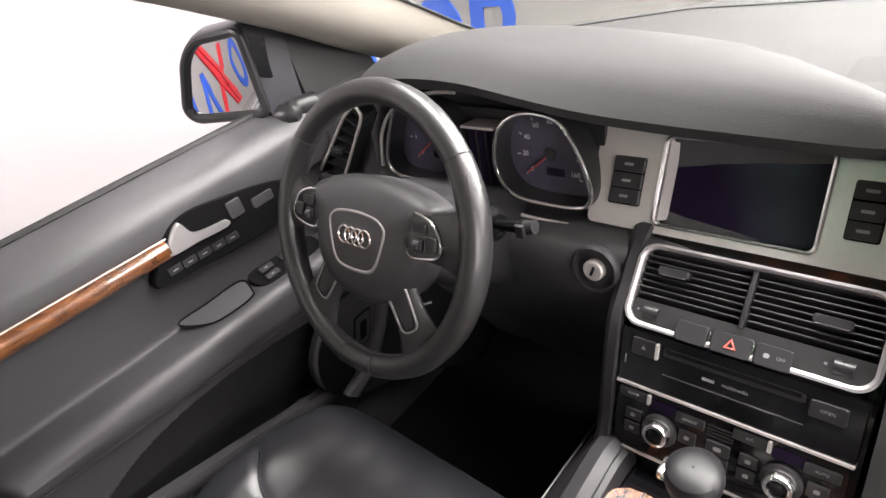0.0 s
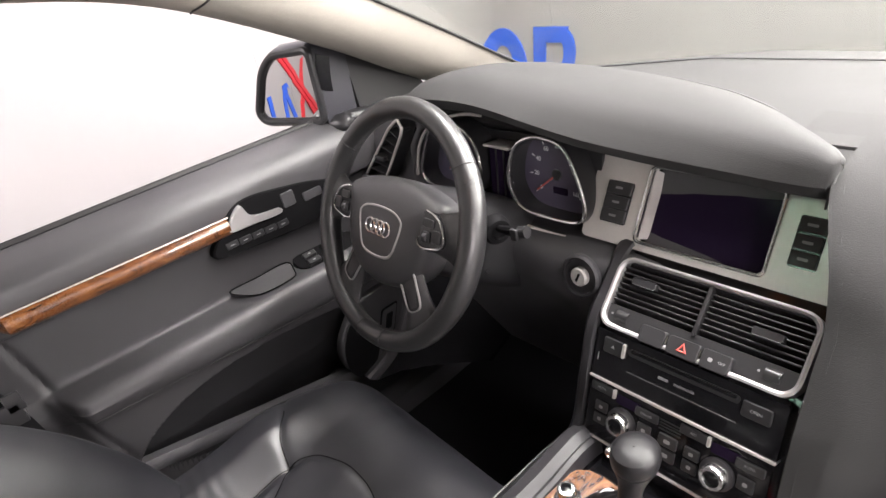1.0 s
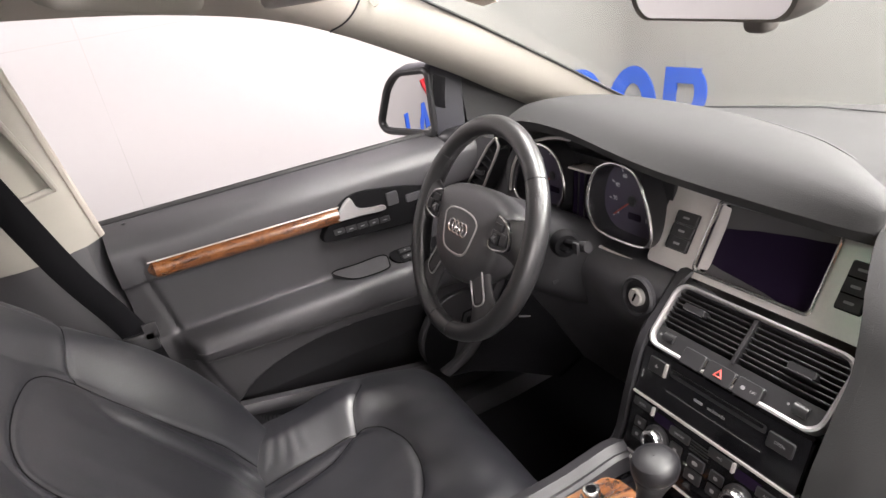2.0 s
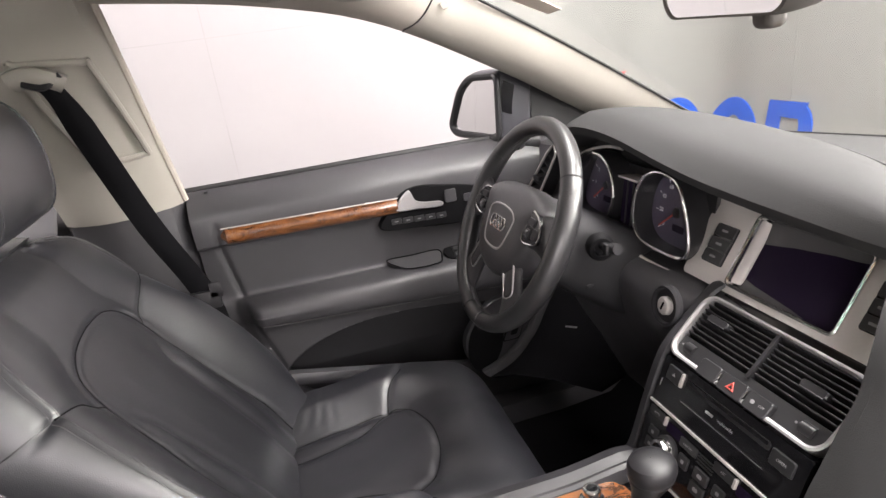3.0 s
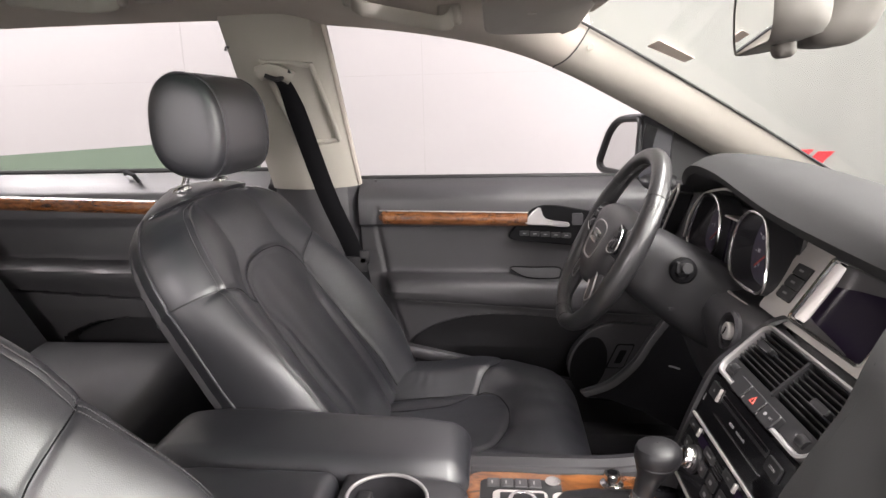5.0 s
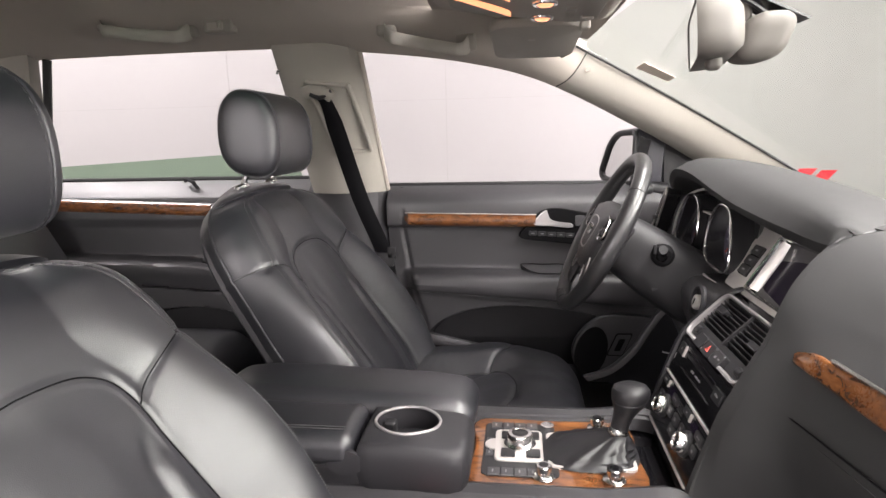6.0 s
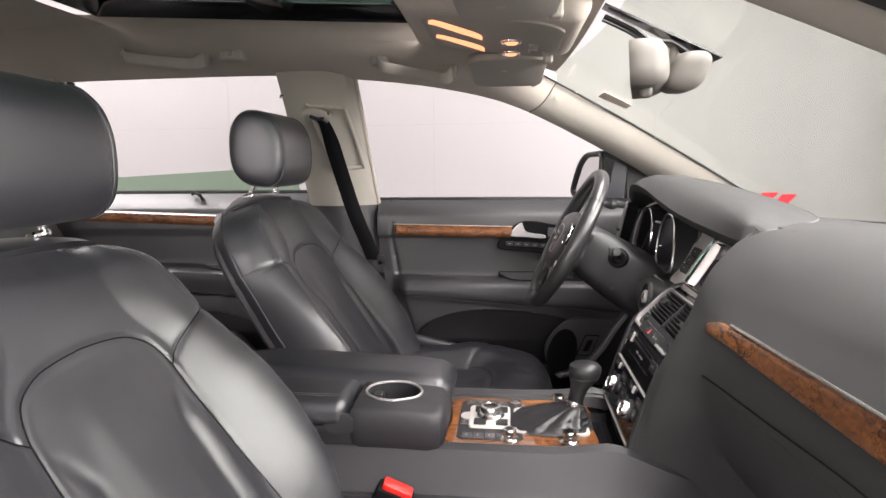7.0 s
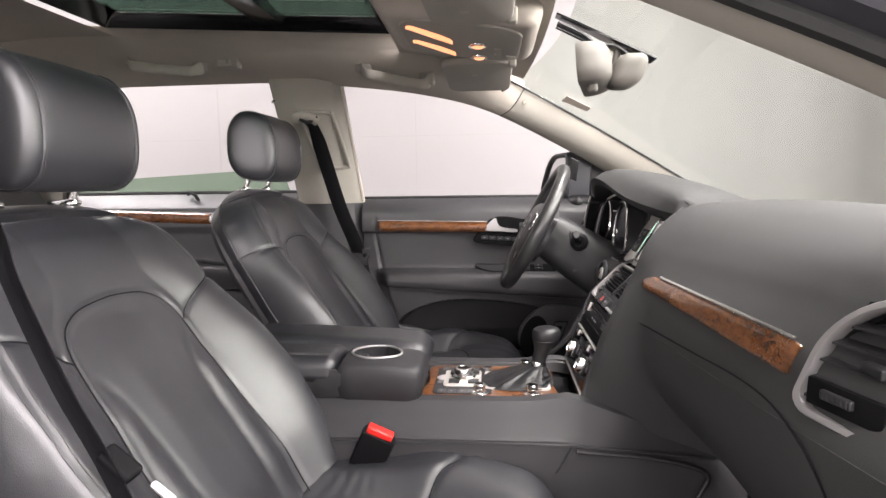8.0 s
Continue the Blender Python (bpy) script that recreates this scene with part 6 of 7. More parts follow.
def build_seat():
    seat = thing("front_seat", "black leather front car seat with perforated centre panels", "seat", group="front seats")
    lean = Matrix(((1, 0, 0, 0), (0, -0.532, 0.847, -0.03), (0, 0.847, 0.532, 0.66), (0, 0, 0, 1)))
    inside = lambda u, v: v < 0.46 and inside_arch(u, v) > 0.003
    rows = backrest_mesh()
    back = seat_part("backrest", rows, lean, (LEATHER, PERF), seat, "black leather backrest with perforated centre", inside)
    part("back_shell", shell([[lean @ Vector((s * back_half(v) * 0.975, v - 0.012, -0.075 - 0.05 * math.sqrt(max(0.0, 1 - s * s)))) for s in [-1 + k / 8 for k in range(17)]] for v in [0.64 * k / 20 for k in range(21)]], lean.to_3x3() @ Vector((0, 0, -0.012))), PLASTIC, seat, "hard black seat back shell")
    # sewn front edge with a row of thread on each side, and a bright piped back edge
    for s in (-1, 1):
        for off in (-0.0045, 0.0045):
            line = []
            for k in range(131):
                v = 0.04 + 0.565 * (1 - (1 - k / 130) ** 1.15)
                if off < 0:
                    p = (s * (front_edge(v) + off), v, back_surface(front_edge(v) + off, v) + 0.0006)
                else:
                    p = side_point(s, v, 0.11)
                    p = (p[0], p[1], p[2] + 0.0006)
                line.append(lean @ Vector(p))
            bm = bmesh.new()
            for k in range(130):
                tube([line[k], line[k].lerp(line[k + 1], 0.62)], 0.0007, seg=4, bm=bm)
            part("stitching", bm, THREAD, back)
        part("seam", tube([lean @ Vector(side_point(s, v, 0.0)) for v in [0.04 + 0.566 * k / 80 for k in range(81)]], 0.0011, seg=6), BLACK, back)
        part("seam", tube([lean @ Vector(side_point(s, 0.437 + 0.017 * k / 10, k / 10)) for k in range(11)], 0.0012, seg=6), BLACK, back)
        part("piping", tube([lean @ Vector(side_point(s, v, 1.0)) for v in [0.03 + 0.58 * k / 60 for k in range(61)]], 0.0024, seg=6), LEATHER, back)
    sewn(INSERT_BACK, back_surface, lean, back, 0.0014)
    for s in (-1, 1):
        sewn([(s * a, b) for a, b in ACROSS_BACK], back_surface, lean, back, 0.0014)
    # base and cushion
    rows = cushion_rows()
    cush_m = pose(0, -0.118, 0.668, 3.5)
    inside2 = lambda u, v: abs(u) < 0.125 and v < 0.335 and line_distance(u, v, CUSH_LINE) > 0.004
    cushion = seat_part("cushion", rows, cush_m, (LEATHER, PERF), seat, "creased black leather cushion", inside2)
    edge = [cush_m @ Vector((p[0], p[1], p[2] - 0.012)) for p in [r[3] for r in rows[8:70:3]]]
    part("piping", tube(edge, 0.002, seg=6), THREAD, cushion)
    edge = [cush_m @ Vector((p[0], p[1], p[2] - 0.012)) for p in [r[-4] for r in rows[8:70:3]]]
    part("piping", tube(edge, 0.002, seg=6), THREAD, cushion)
    sewn(CUSH_LINE, cushion_surface, cush_m, cushion)
    for s in (-1, 1):
        sewn([(s * a, b) for a, b in CUSH_RIDGE], cushion_surface, cush_m, cushion)
        sewn([(s * a, b) for a, b in CUSH_ACROSS[:-1]] + [(s * 0.225, 0.34)], cushion_surface, cush_m, cushion)
    part("base", box(-0.25, 0.25, -0.16, 0.30, 0.47, 0.60, 0.02), PLASTIC, seat)
    for s in (-1, 1):
        part("rail", box(s * 0.2 - 0.02, s * 0.2 + 0.02, -0.18, 0.28, 0.39, 0.475, 0.006), BLACK, seat)
        part("side_cover", box(s * 0.262 - 0.012, s * 0.262 + 0.012, -0.17, 0.27, 0.50, 0.615, 0.010), BLACK, seat)
    # headrest
    tilt = pose(0, -0.345, 1.300, -8)
    bm, lines = headrest_mesh()
    bmesh.ops.transform(bm, matrix=tilt, verts=bm.verts[:])
    head = part("headrest", bm, LEATHER, seat, "rounded black leather headrest", sharp=60)
    for line in lines:
        part("piping", tube([tilt @ p for p in line], 0.0022, True, 6), LEATHER, head)
        bm = bmesh.new()
        for k in range(0, 40):
            a = tilt @ (line[k] * 0.0 + Vector((line[k].x * 0.94, line[k].y * 1.005, line[k].z * 1.005)))
            n2 = line[(k + 1) % 40]
            b = tilt @ Vector((n2.x * 0.94, n2.y * 1.005, n2.z * 1.005))
            tube([a, a.lerp(b, 0.55)], 0.0008, seg=4, bm=bm)
        part("stitching", bm, THREAD, head)
    for s in (-1, 1):
        post_ = part("post", tube([(s * 0.08, -0.400, 1.14), (s * 0.08, -0.352, 1.26)], 0.0065, seg=12), CHROME, head, "chrome headrest post")
        part("collar", lathe([(0.018, 0.0), (0.019, 0.004), (0.014, 0.009), (0.0, 0.009)], pose(s * 0.08, -0.383, 1.184, 20), 18), CHROME, post_)
    return seat


driver_seat = build_seat()
driver_seat.location = (-0.42, 0, 0)
second = copy_thing(driver_seat, pose(0.440, 0, -0.020))
for child in second.children:
    if child.name.split(".")[0] in ("cushion", "base"):
        child.location.z -= 0.012
        child.location.y += 0.03
bpy.context.view_layer.update()


# ---- rear bench, seen past the front seat ----
bench = thing("rear_bench", "black leather rear bench seat", "seat")
rows = []
for k in range(25):
    v = k / 24
    y = -1.05 + 0.52 * v
    rows.append([(x, y, 0.70 + 0.025 * math.cos(x * 9) - 0.16 * (1 - math.sqrt(max(0.0, 1 - max(0.0, (v - 0.78) / 0.2205) ** 2))) - 0.012 * bump_at(x + 0.36, 0.012)) for x in [-0.70 + 1.4 * j / 60 for j in range(61)]])
part("cushion", shell(rows, (0, 0, -0.22)), LEATHER, bench)
rows = [[(x, -1.02 - 0.30 * v, 0.72 + 0.52 * v + 0.0) for x in [-0.70 + 1.4 * j / 20 for j in range(21)]] for v in [k / 12 for k in range(13)]]
part("backrest", shell(rows, (0, -0.12, -0.05)), LEATHER, bench)
part("base", box(-0.68, 0.68, -1.0, -0.6, 0.40, 0.54, 0.02), PLASTIC, bench)

# ---- steering wheel ----
WC, WT = Vector((-0.4229, 0.4315, 1.0694)), radians(26.8)
WU, WV, WN = Vector((1, 0, 0)), Vector((0, math.sin(WT), math.cos(WT))), Vector((0, -math.cos(WT), math.sin(WT)))
WM = Matrix((WU, WV, WN)).transposed().to_4x4()
WM.translation = WC
wheel = thing("steering_wheel", "black leather four-spoke steering wheel with chrome ring badge", "steering wheel")
rim = []
for k in range(97):
    a = k * math.tau / 96
    side = abs(math.cos(a))
    low = soft((-math.sin(a) - 0.75) / 0.2)
    rr = 0.0165 + 0.0015 * soft((side - 0.75) / 0.2) - 0.001 * low
    row = []
    for j in range(16):
        b = j * math.tau / 16
        row.append(WM @ Vector((math.cos(a) * (0.1795 + rr * math.cos(b)), math.sin(a) * (0.1795 + rr * math.cos(b)), rr * 1.08 * math.sin(b))))
    rim.append(row)
bm = grid(rim, closed=True)
bmesh.ops.remove_doubles(bm, verts=bm.verts[:], dist=1e-6)
rim_ob = part("rim", bm, WHEEL_LEATHER, wheel, "worn black leather rim")
for a in (-100, -80, 38, 142):
    part("seam", tube([WM @ Vector((math.cos(radians(a)) * (0.1795 + 0.0172 * math.cos(b)), math.sin(radians(a)) * (0.1795 + 0.0172 * math.cos(b)), 0.0182 * math.sin(b))) for b in [k * math.tau / 20 for k in range(20)]], 0.0007, True, 4), BLACK, rim_ob)
bm = bmesh.new()
for k in range(220):
    a = math.tau * k / 220
    c0 = WM @ Vector((math.cos(a) * 0.1628, math.sin(a) * 0.1628, 0.004))
    c1 = WM @ Vector((math.cos(a + 0.016) * 0.1628, math.sin(a + 0.016) * 0.1628, -0.004))
    tube([c0, c1], 0.0007, seg=4, bm=bm)
part("stitching", bm, THREAD, rim_ob)

HALF_HUB = ((0.0, 0.076), (0.040, 0.073), (0.074, 0.065), (0.100, 0.052), (0.102, 0.038), (0.096, 0.020), (0.092, 0.0), (0.091, -0.022), (0.079, -0.056), (0.050, -0.085), (0.0, -0.097))
hub_loop = smooth_path([(x * 1.11, y * 0.97, 0) for x, y in HALF_HUB] + [(-x * 1.11, y * 0.97, 0) for x, y in reversed(HALF_HUB[1:-1])], 5, True)
rows = []
for k, h in ((0.96, -0.040), (1.0, -0.012), (1.0, -0.002), (0.98, 0.006), (0.93, 0.013), (0.85, 0.018), (0.75, 0.0212), (0.6, 0.0235), (0.4, 0.0245), (0.2, 0.025), (0.001, 0.025)):
    rows.append([WM @ Vector((p.x * k, p.y * k, h)) for p in hub_loop])
bm = grid(rows, closed=True)
hub_ob = part("airbag_cover", bm, PLASTIC, wheel, "domed charcoal centre pad", sharp=70)
badge = smooth_path([(s * x, y, 0.0228) for s, x, y in [(1, x, y) for x, y in ((0.0, 0.029), (0.034, 0.026), (0.050, 0.018), (0.053, 0.008), (0.047, -0.016), (0.040, -0.034), (0.028, -0.044))] + [(1, 0.0, -0.047)] + [(-1, x, y) for x, y in ((0.028, -0.044), (0.040, -0.034), (0.047, -0.016), (0.053, 0.008), (0.050, 0.018), (0.034, 0.026))]], 4, True)
part("badge_frame", tube([WM @ p for p in badge], 0.0026, True, 8), SATIN, hub_ob, "chrome shield outline")
for k in range(4):
    part("badge_ring", tube([WM @ Vector((-0.0198 + 0.0132 * k + 0.0112 * math.cos(a), -0.003 + 0.0112 * math.sin(a), 0.0262)) for a in [j * math.tau / 20 for j in range(20)]], 0.0016, True, 6), CHROME, hub_ob)
for s in (-1, 1):
    # upper spoke with its switches
    rows = []
    for k in range(9):
        t = k / 8
        u = s * (0.070 + 0.102 * t)
        hw = 0.034 - 0.007 * math.sin(math.pi * t) + 0.018 * t ** 3
        c = 0.012 + 0.006 * t
        n = 0.008 - 0.010 * t
        rows.append([WM @ Vector((u, c + hw * math.cos(b), n + 0.013 * math.sin(b))) for b in [j * math.tau / 14 for j in range(14)]])
    spoke = part("spoke", grid(rows, closed=True), WHEEL_LEATHER, wheel)
    pod = smooth_path([(s * 0.090, 0.040, 0), (s * 0.112, 0.042, 0), (s * 0.133, 0.030, 0), (s * 0.143, 0.006, 0), (s * 0.128, -0.005, 0), (s * 0.090, -0.006, 0)], 4, True)
    part("switch_pod", plate([(p.x, p.y) for p in pod], 0.006, 0.0185, WM, 0.002), GLOSS, spoke, "gloss black switch pod")
    part("pod_rim", tube([WM @ Vector((p.x, p.y, 0.0185)) for p in pod[2:-2]], 0.0016, seg=6), CHROME, spoke)
    for u, v, w, h in ((0.108, 0.028, 0.022, 0.012), (0.128, 0.012, 0.016, 0.018), (0.106, 0.008, 0.016, 0.016)):
        part("switch", plate([(s * u + a, v + b) for a, b in round_rect(w, h, 0.003)], 0.017, 0.0215, WM, 0.001), BUTTON, spoke)
    part("roller", lathe([(0.0, -0.004), (0.006, -0.004), (0.006, 0.004), (0.0, 0.004)], WM @ pose(s * 0.106, 0.008, 0.019, 0, 90, 0), 14), PLASTIC, spoke)
    # lower spoke
    rows = []
    for k in range(9):
        t = k / 8
        c = Vector((s * (0.055 + 0.050 * t), -0.045 - 0.083 * t))
        d = Vector((s * 0.516, -0.857)).normalized()
        q = Vector((-d.y, d.x))
        hw = 0.027 - 0.004 * math.sin(math.pi * t) + 0.016 * t ** 3
        n = 0.0 - 0.006 * t
        rows.append([WM @ Vector((*(c + q * hw * math.cos(b)), n + 0.011 * math.sin(b))) for b in [j * math.tau / 14 for j in range(14)]])
    spoke = part("spoke", grid(rows, closed=True), PLASTIC, wheel)
    loop = []
    for t, k in ((0.16, 0.95), (0.40, 0.90), (0.66, 0.82), (0.74, 0.55), (0.76, 0.0), (0.74, -0.55), (0.66, -0.82), (0.40, -0.90), (0.16, -0.95)):
        c = Vector((s * (0.055 + 0.050 * t), -0.045 - 0.083 * t))
        loop.append(WM @ Vector((*(c + q * 0.0185 * k), 0.0105 - 0.007 * t)))
    part("spoke_outline", tube(smooth_path(loop, 4), 0.0018, seg=8), SATIN, spoke, "chrome spoke outline")
    part("spoke_plate", plate([(WM.inverted() @ p)[:2] for p in smooth_path(loop, 3)], -0.004, 0.0065, WM), CONSOLE, spoke)
# shroud, column and stalks
rows = []
for k, (d, w, h, c) in enumerate(((0.035, 0.070, 0.062, 0.0), (-0.03, 0.078, 0.070, -0.006), (-0.08, 0.085, 0.075, -0.012), (-0.16, 0.09, 0.08, -0.02), (-0.24, 0.085, 0.075, -0.03))):
    rows.append([WM @ Vector((p.x * w, p.y * h + c, d - 0.055)) for p in [Vector((math.copysign(abs(math.cos(a)) ** 0.55, math.cos(a)), math.copysign(abs(math.sin(a)) ** 0.55, math.sin(a)), 0)) for a in [j * math.tau / 32 for j in range(32)]]])
column = thing("steering_column", "black plastic steering column shroud with stalks", "steering column")
part("shroud", grid(rows, closed=True), BUTTON, column)
part("stalk_boss", lathe([(0.024, 0.0), (0.023, 0.012), (0.019, 0.018), (0.012, 0.019), (0.010, 0.012), (0.0, 0.012)], pose(-0.318, 0.545, 1.036, 0, 90, -20), 24), DEEP, column)
stalk = part("stalk", tube([(-0.300, 0.540, 1.042), (-0.27, 0.528, 1.053), (-0.238, 0.523, 1.061)], lambda t: 0.006 + 0.003 * t, seg=10), DEEP, column)
part("stalk_end", tube([(-0.240, 0.5225, 1.061), (-0.226, 0.524, 1.064)], 0.009, seg=12), BUTTON, stalk)
part("stalk_switch", box(-0.006, 0.006, -0.003, 0.003, -0.009, 0.009, 0.002, m=Matrix.Translation((-0.240, 0.512, 1.062))), BUTTON, stalk)
part("stalk", tube([(-0.50, 0.512, 1.045), (-0.57, 0.518, 1.06), (-0.63, 0.52, 1.07)], lambda t: 0.007 + 0.003 * t, seg=10), DEEP, column)
part("lever", box(-0.006, 0.006, -0.02, 0.02, -0.004, 0.004, 0.002, m=Matrix.Translation((-0.345, 0.550, 0.960)) @ pose(0, 0, 0, 20)), BUTTON, column)

# ---- centre console ----
console = thing("centre_console", "charcoal centre console with walnut deck", "console")
rows = []
for k in range(61):
    y = -0.42 + 1.20 * k / 60
    drop = 0.30 * max(0.0, y - 0.47)
    rise = 0.010 * soft((y - 0.36) / 0.12)
    row = []
    for s in (-1, 1):
        out = soft((y - 0.455) / 0.11) * (s > 0)
        half = [(s * 0.112, 0.752 - drop), (s * (0.118 + 0.03 * out), 0.764 + rise - drop), (s * (0.132 + 0.045 * out), 0.770 + rise + 0.006 * out - drop), (s * (0.150 + 0.038 * out), 0.765 + rise + 0.006 * out - drop), (s * (0.166 + 0.027 * out), 0.745 + rise * 0.5 - drop * 0.8), (s * (0.185 + 0.010 * out), 0.712 - drop * 0.5), (s * 0.194, 0.704 - drop * 0.4), (s * 0.197, 0.69 - drop * 0.35), (s * 0.208, 0.60), (s * 0.212, 0.42)]
        row.append([(x, y, z) for x, z in half])
    rows.append(row)
part("flank", shell([r[0] for r in rows], (0.008, 0, -0.006)), CONSOLE, console)
part("flank", shell([r[1] for r in rows], (-0.008, 0, -0.006)), CONSOLE, console)
part("core", box(-0.112, 0.112, -0.42, 0.52, 0.42, 0.735, 0.004), BLACK, console)
part("front_bin", shell([[(-0.125, 0.445, 0.742), (0.125, 0.445, 0.742)], [(-0.125, 0.50, 0.735), (0.125, 0.50, 0.735)], [(-0.125, 0.53, 0.76), (0.125, 0.53, 0.76)]], (0, 0, -0.01)), GLOSS, console)
for s in (-1, 1):
    part("side_line", tube([(s * 0.1985, -0.40, 0.699), (s * 0.1985, 0.20, 0.701), (s * 0.1995, 0.46, 0.699), (s * 0.203, 0.76, 0.68)], 0.0022, seg=6), BLACK, console)
part("side_gap", tube([(0.2005, 0.462, 0.698), (0.2015, 0.448, 0.672), (0.203, 0.432, 0.645)], 0.0016, seg=6), BLACK, console)
part("net_frame", tube(smooth_path([(0.2055, 0.47, 0.690), (0.2065, 0.60, 0.681), (0.209, 0.675, 0.668), (0.211, 0.706, 0.650), (0.212, 0.695, 0.62), (0.213, 0.665, 0.57)], 6), 0.0045, seg=8), CONSOLE, console, "grey frame of the side pocket")
deck_out = smooth_path([(0.106, 0.436, 0), (0.0, 0.444, 0), (-0.106, 0.436, 0), (-0.109, 0.30, 0), (-0.106, 0.172, 0), (0.0, 0.170, 0), (0.106, 0.172, 0), (0.109, 0.30, 0)], 5, True)
part("deck", plate([(p.x, p.y) for p in deck_out], 0.730, 0.7565, None, 0.003), WOOD, console, "glossy burr walnut deck")
keypad = plate([(0.0 + a, 0.248 + b) for a, b in round_rect(0.178, 0.125, 0.012)], 0.75, 0.7585, None, 0.001)
part("keypad", keypad, BUTTON, console, "dark grey control keypad")
for k in range(4):
    for x in (-0.078, 0.078):
        key = part("key", box(x - 0.011, x + 0.011, 0.196 + 0.0215 * k, 0.2155 + 0.0215 * k, 0.757, 0.7605, 0.001, 1), PLASTIC, console)
        part("print", box(x - 0.004, x + 0.004, 0.203 + 0.0215 * k, 0.2055 + 0.0215 * k, 0.7604, 0.7608), PRINT, key)
for k in range(3):
    key = part("key", box(-0.030 + 0.021 * k, -0.011 + 0.021 * k, 0.190, 0.204, 0.757, 0.7605, 0.001, 1), PLASTIC, console)
    part("print", box(-0.024 + 0.021 * k, -0.018 + 0.021 * k, 0.195, 0.1975, 0.7604, 0.7608), PRINT, key)
plate_o = [(-0.005 + a, 0.246 + b) for a, b in round_rect(0.104, 0.082, 0.010)]
ctrl = part("control_plate", plate(plate_o, 0.757, 0.7625, None, 0.0015), TRIM, console, "bright metal control plate")
part("control_ear", lathe([(0.018, 0.757), (0.018, 0.762), (0.0, 0.7624)], pose(-0.005, 0.206, 0), 24), TRIM, ctrl)
for x, y in ((-0.034, 0.228), (0.026, 0.228), (-0.034, 0.270), (0.026, 0.270)):
    part("soft_key", box(x - 0.013, x + 0.013, y - 0.012, y + 0.012, 0.762, 0.7655, 0.002), BLACK, ctrl)
knob = part("rotary_knob", lathe([(0.027, 0.762), (0.0275, 0.766), (0.024, 0.769), (0.0215, 0.770), (0.0215, 0.782), (0.020, 0.7845), (0.0145, 0.785), (0.0135, 0.7835)], pose(-0.005, 0.248, 0), 32), CHROME, ctrl, "chrome rotary knob")
part("knob_cap", lathe([(0.0138, 0.780), (0.0138, 0.7842), (0.0, 0.785)], pose(-0.005, 0.248, 0), 24), GLOSS, knob)
for x, y, name in ((0.086, 0.285, "volume_knob"), (0.086, 0.394, "start_knob"), (-0.084, 0.388, "start_knob")):
    kn = part(name, lathe([(0.018, 0.757), (0.018, 0.7595), (0.0145, 0.7605), (0.013, 0.7615)], pose(x, y, 0), 24), CHROME, console, "chrome control knob")
    part("grip", lathe([(0.0105, 0.760), (0.0108, 0.768), (0.0128, 0.770), (0.0128, 0.777), (0.011, 0.779), (0.0075, 0.7792)], pose(x, y, 0), 24), CHROME, kn)
    part("cap", lathe([(0.0078, 0.777), (0.0078, 0.7792), (0.0, 0.7796)], pose(x, y, 0), 20), GLOSS, kn)
part("park_button", lathe([(0.012, 0.757), (0.012, 0.762), (0.0, 0.7624)], pose(-0.082, 0.298, 0), 20), CHROME, console)

# selector lever
selector = thing("gear_selector", "black leather gear selector with pleated gaiter", "gear lever")
part("gate_frame", band([(0.002 + a, 0.365 + b) for a, b in round_rect(0.116, 0.142, 0.012)], [(0.002 + a, 0.365 + b) for a, b in round_rect(0.104, 0.130, 0.010)], 0.752, 0.7605), TRIM, selector, "slim metal gaiter frame")
rows = []
for k in range(13):
    t = k / 12
    cx, cy, z = -0.001, 0.362 + 0.050 * t ** 1.2, 0.758 + 0.036 * t ** 1.15
    w, d = 0.053 * (1 - t) ** 0.8 + 0.016, 0.065 * (1 - t) ** 0.9 + 0.016
    row = []
    for j in range(72):
        a = j * math.tau / 72
        wob = 1 + 0.07 * math.sin(a * 8 + 2.5 * math.sin(2 * a) + t * 3) * math.sin(math.pi * t) ** 0.7 + 0.03 * math.sin(t * 22 + a)
        row.append((cx + w * wob * math.copysign(abs(math.cos(a)) ** 0.7, math.cos(a)), cy + d * wob * math.copysign(abs(math.sin(a)) ** 0.7, math.sin(a)), z))
    rows.append(row)
part("gaiter", grid(rows, closed=True), MATTE_LEATHER, selector, "pleated black leather gaiter")
part("collar", lathe([(0.0165, 0.0), (0.0172, 0.004), (0.016, 0.010), (0.0155, 0.012)], pose(-0.002, 0.412, 0.790, -12), 24), CHROME, selector)
rows = []
for t, r, dy in ((0.0, 0.0150, -0.004), (0.15, 0.0152, -0.002), (0.30, 0.0166, 0.002), (0.42, 0.0196, 0.006), (0.52, 0.0236, 0.009), (0.60, 0.0272, 0.011), (0.64, 0.0290, 0.012), (0.66, 0.0285, 0.012), (0.69, 0.0300, 0.012), (0.78, 0.0312, 0.013), (0.87, 0.0306, 0.013), (0.935, 0.0276, 0.012), (0.975, 0.0210, 0.011), (0.995, 0.0110, 0.011), (1.0, 0.001, 0.011)):
    rows.append([(-0.003 + r * 0.95 * math.cos(a), 0.4175 + dy + r * math.sin(a), 0.797 + 0.083 * t + 0.05 * (r * math.sin(a)) * t) for a in [j * math.tau / 32 for j in range(32)]])
part("knob", grid(rows, closed=True), MATTE_LEATHER, selector, "smooth black leather knob")
part("release_button", box(-0.040, -0.028, 0.418, 0.444, 0.846, 0.858, 0.004), CHROME, selector, "chrome release button")

# armrest with cup holder
arm = thing("armrest", "black leather armrest box with a chrome-rimmed cup holder", "armrest")


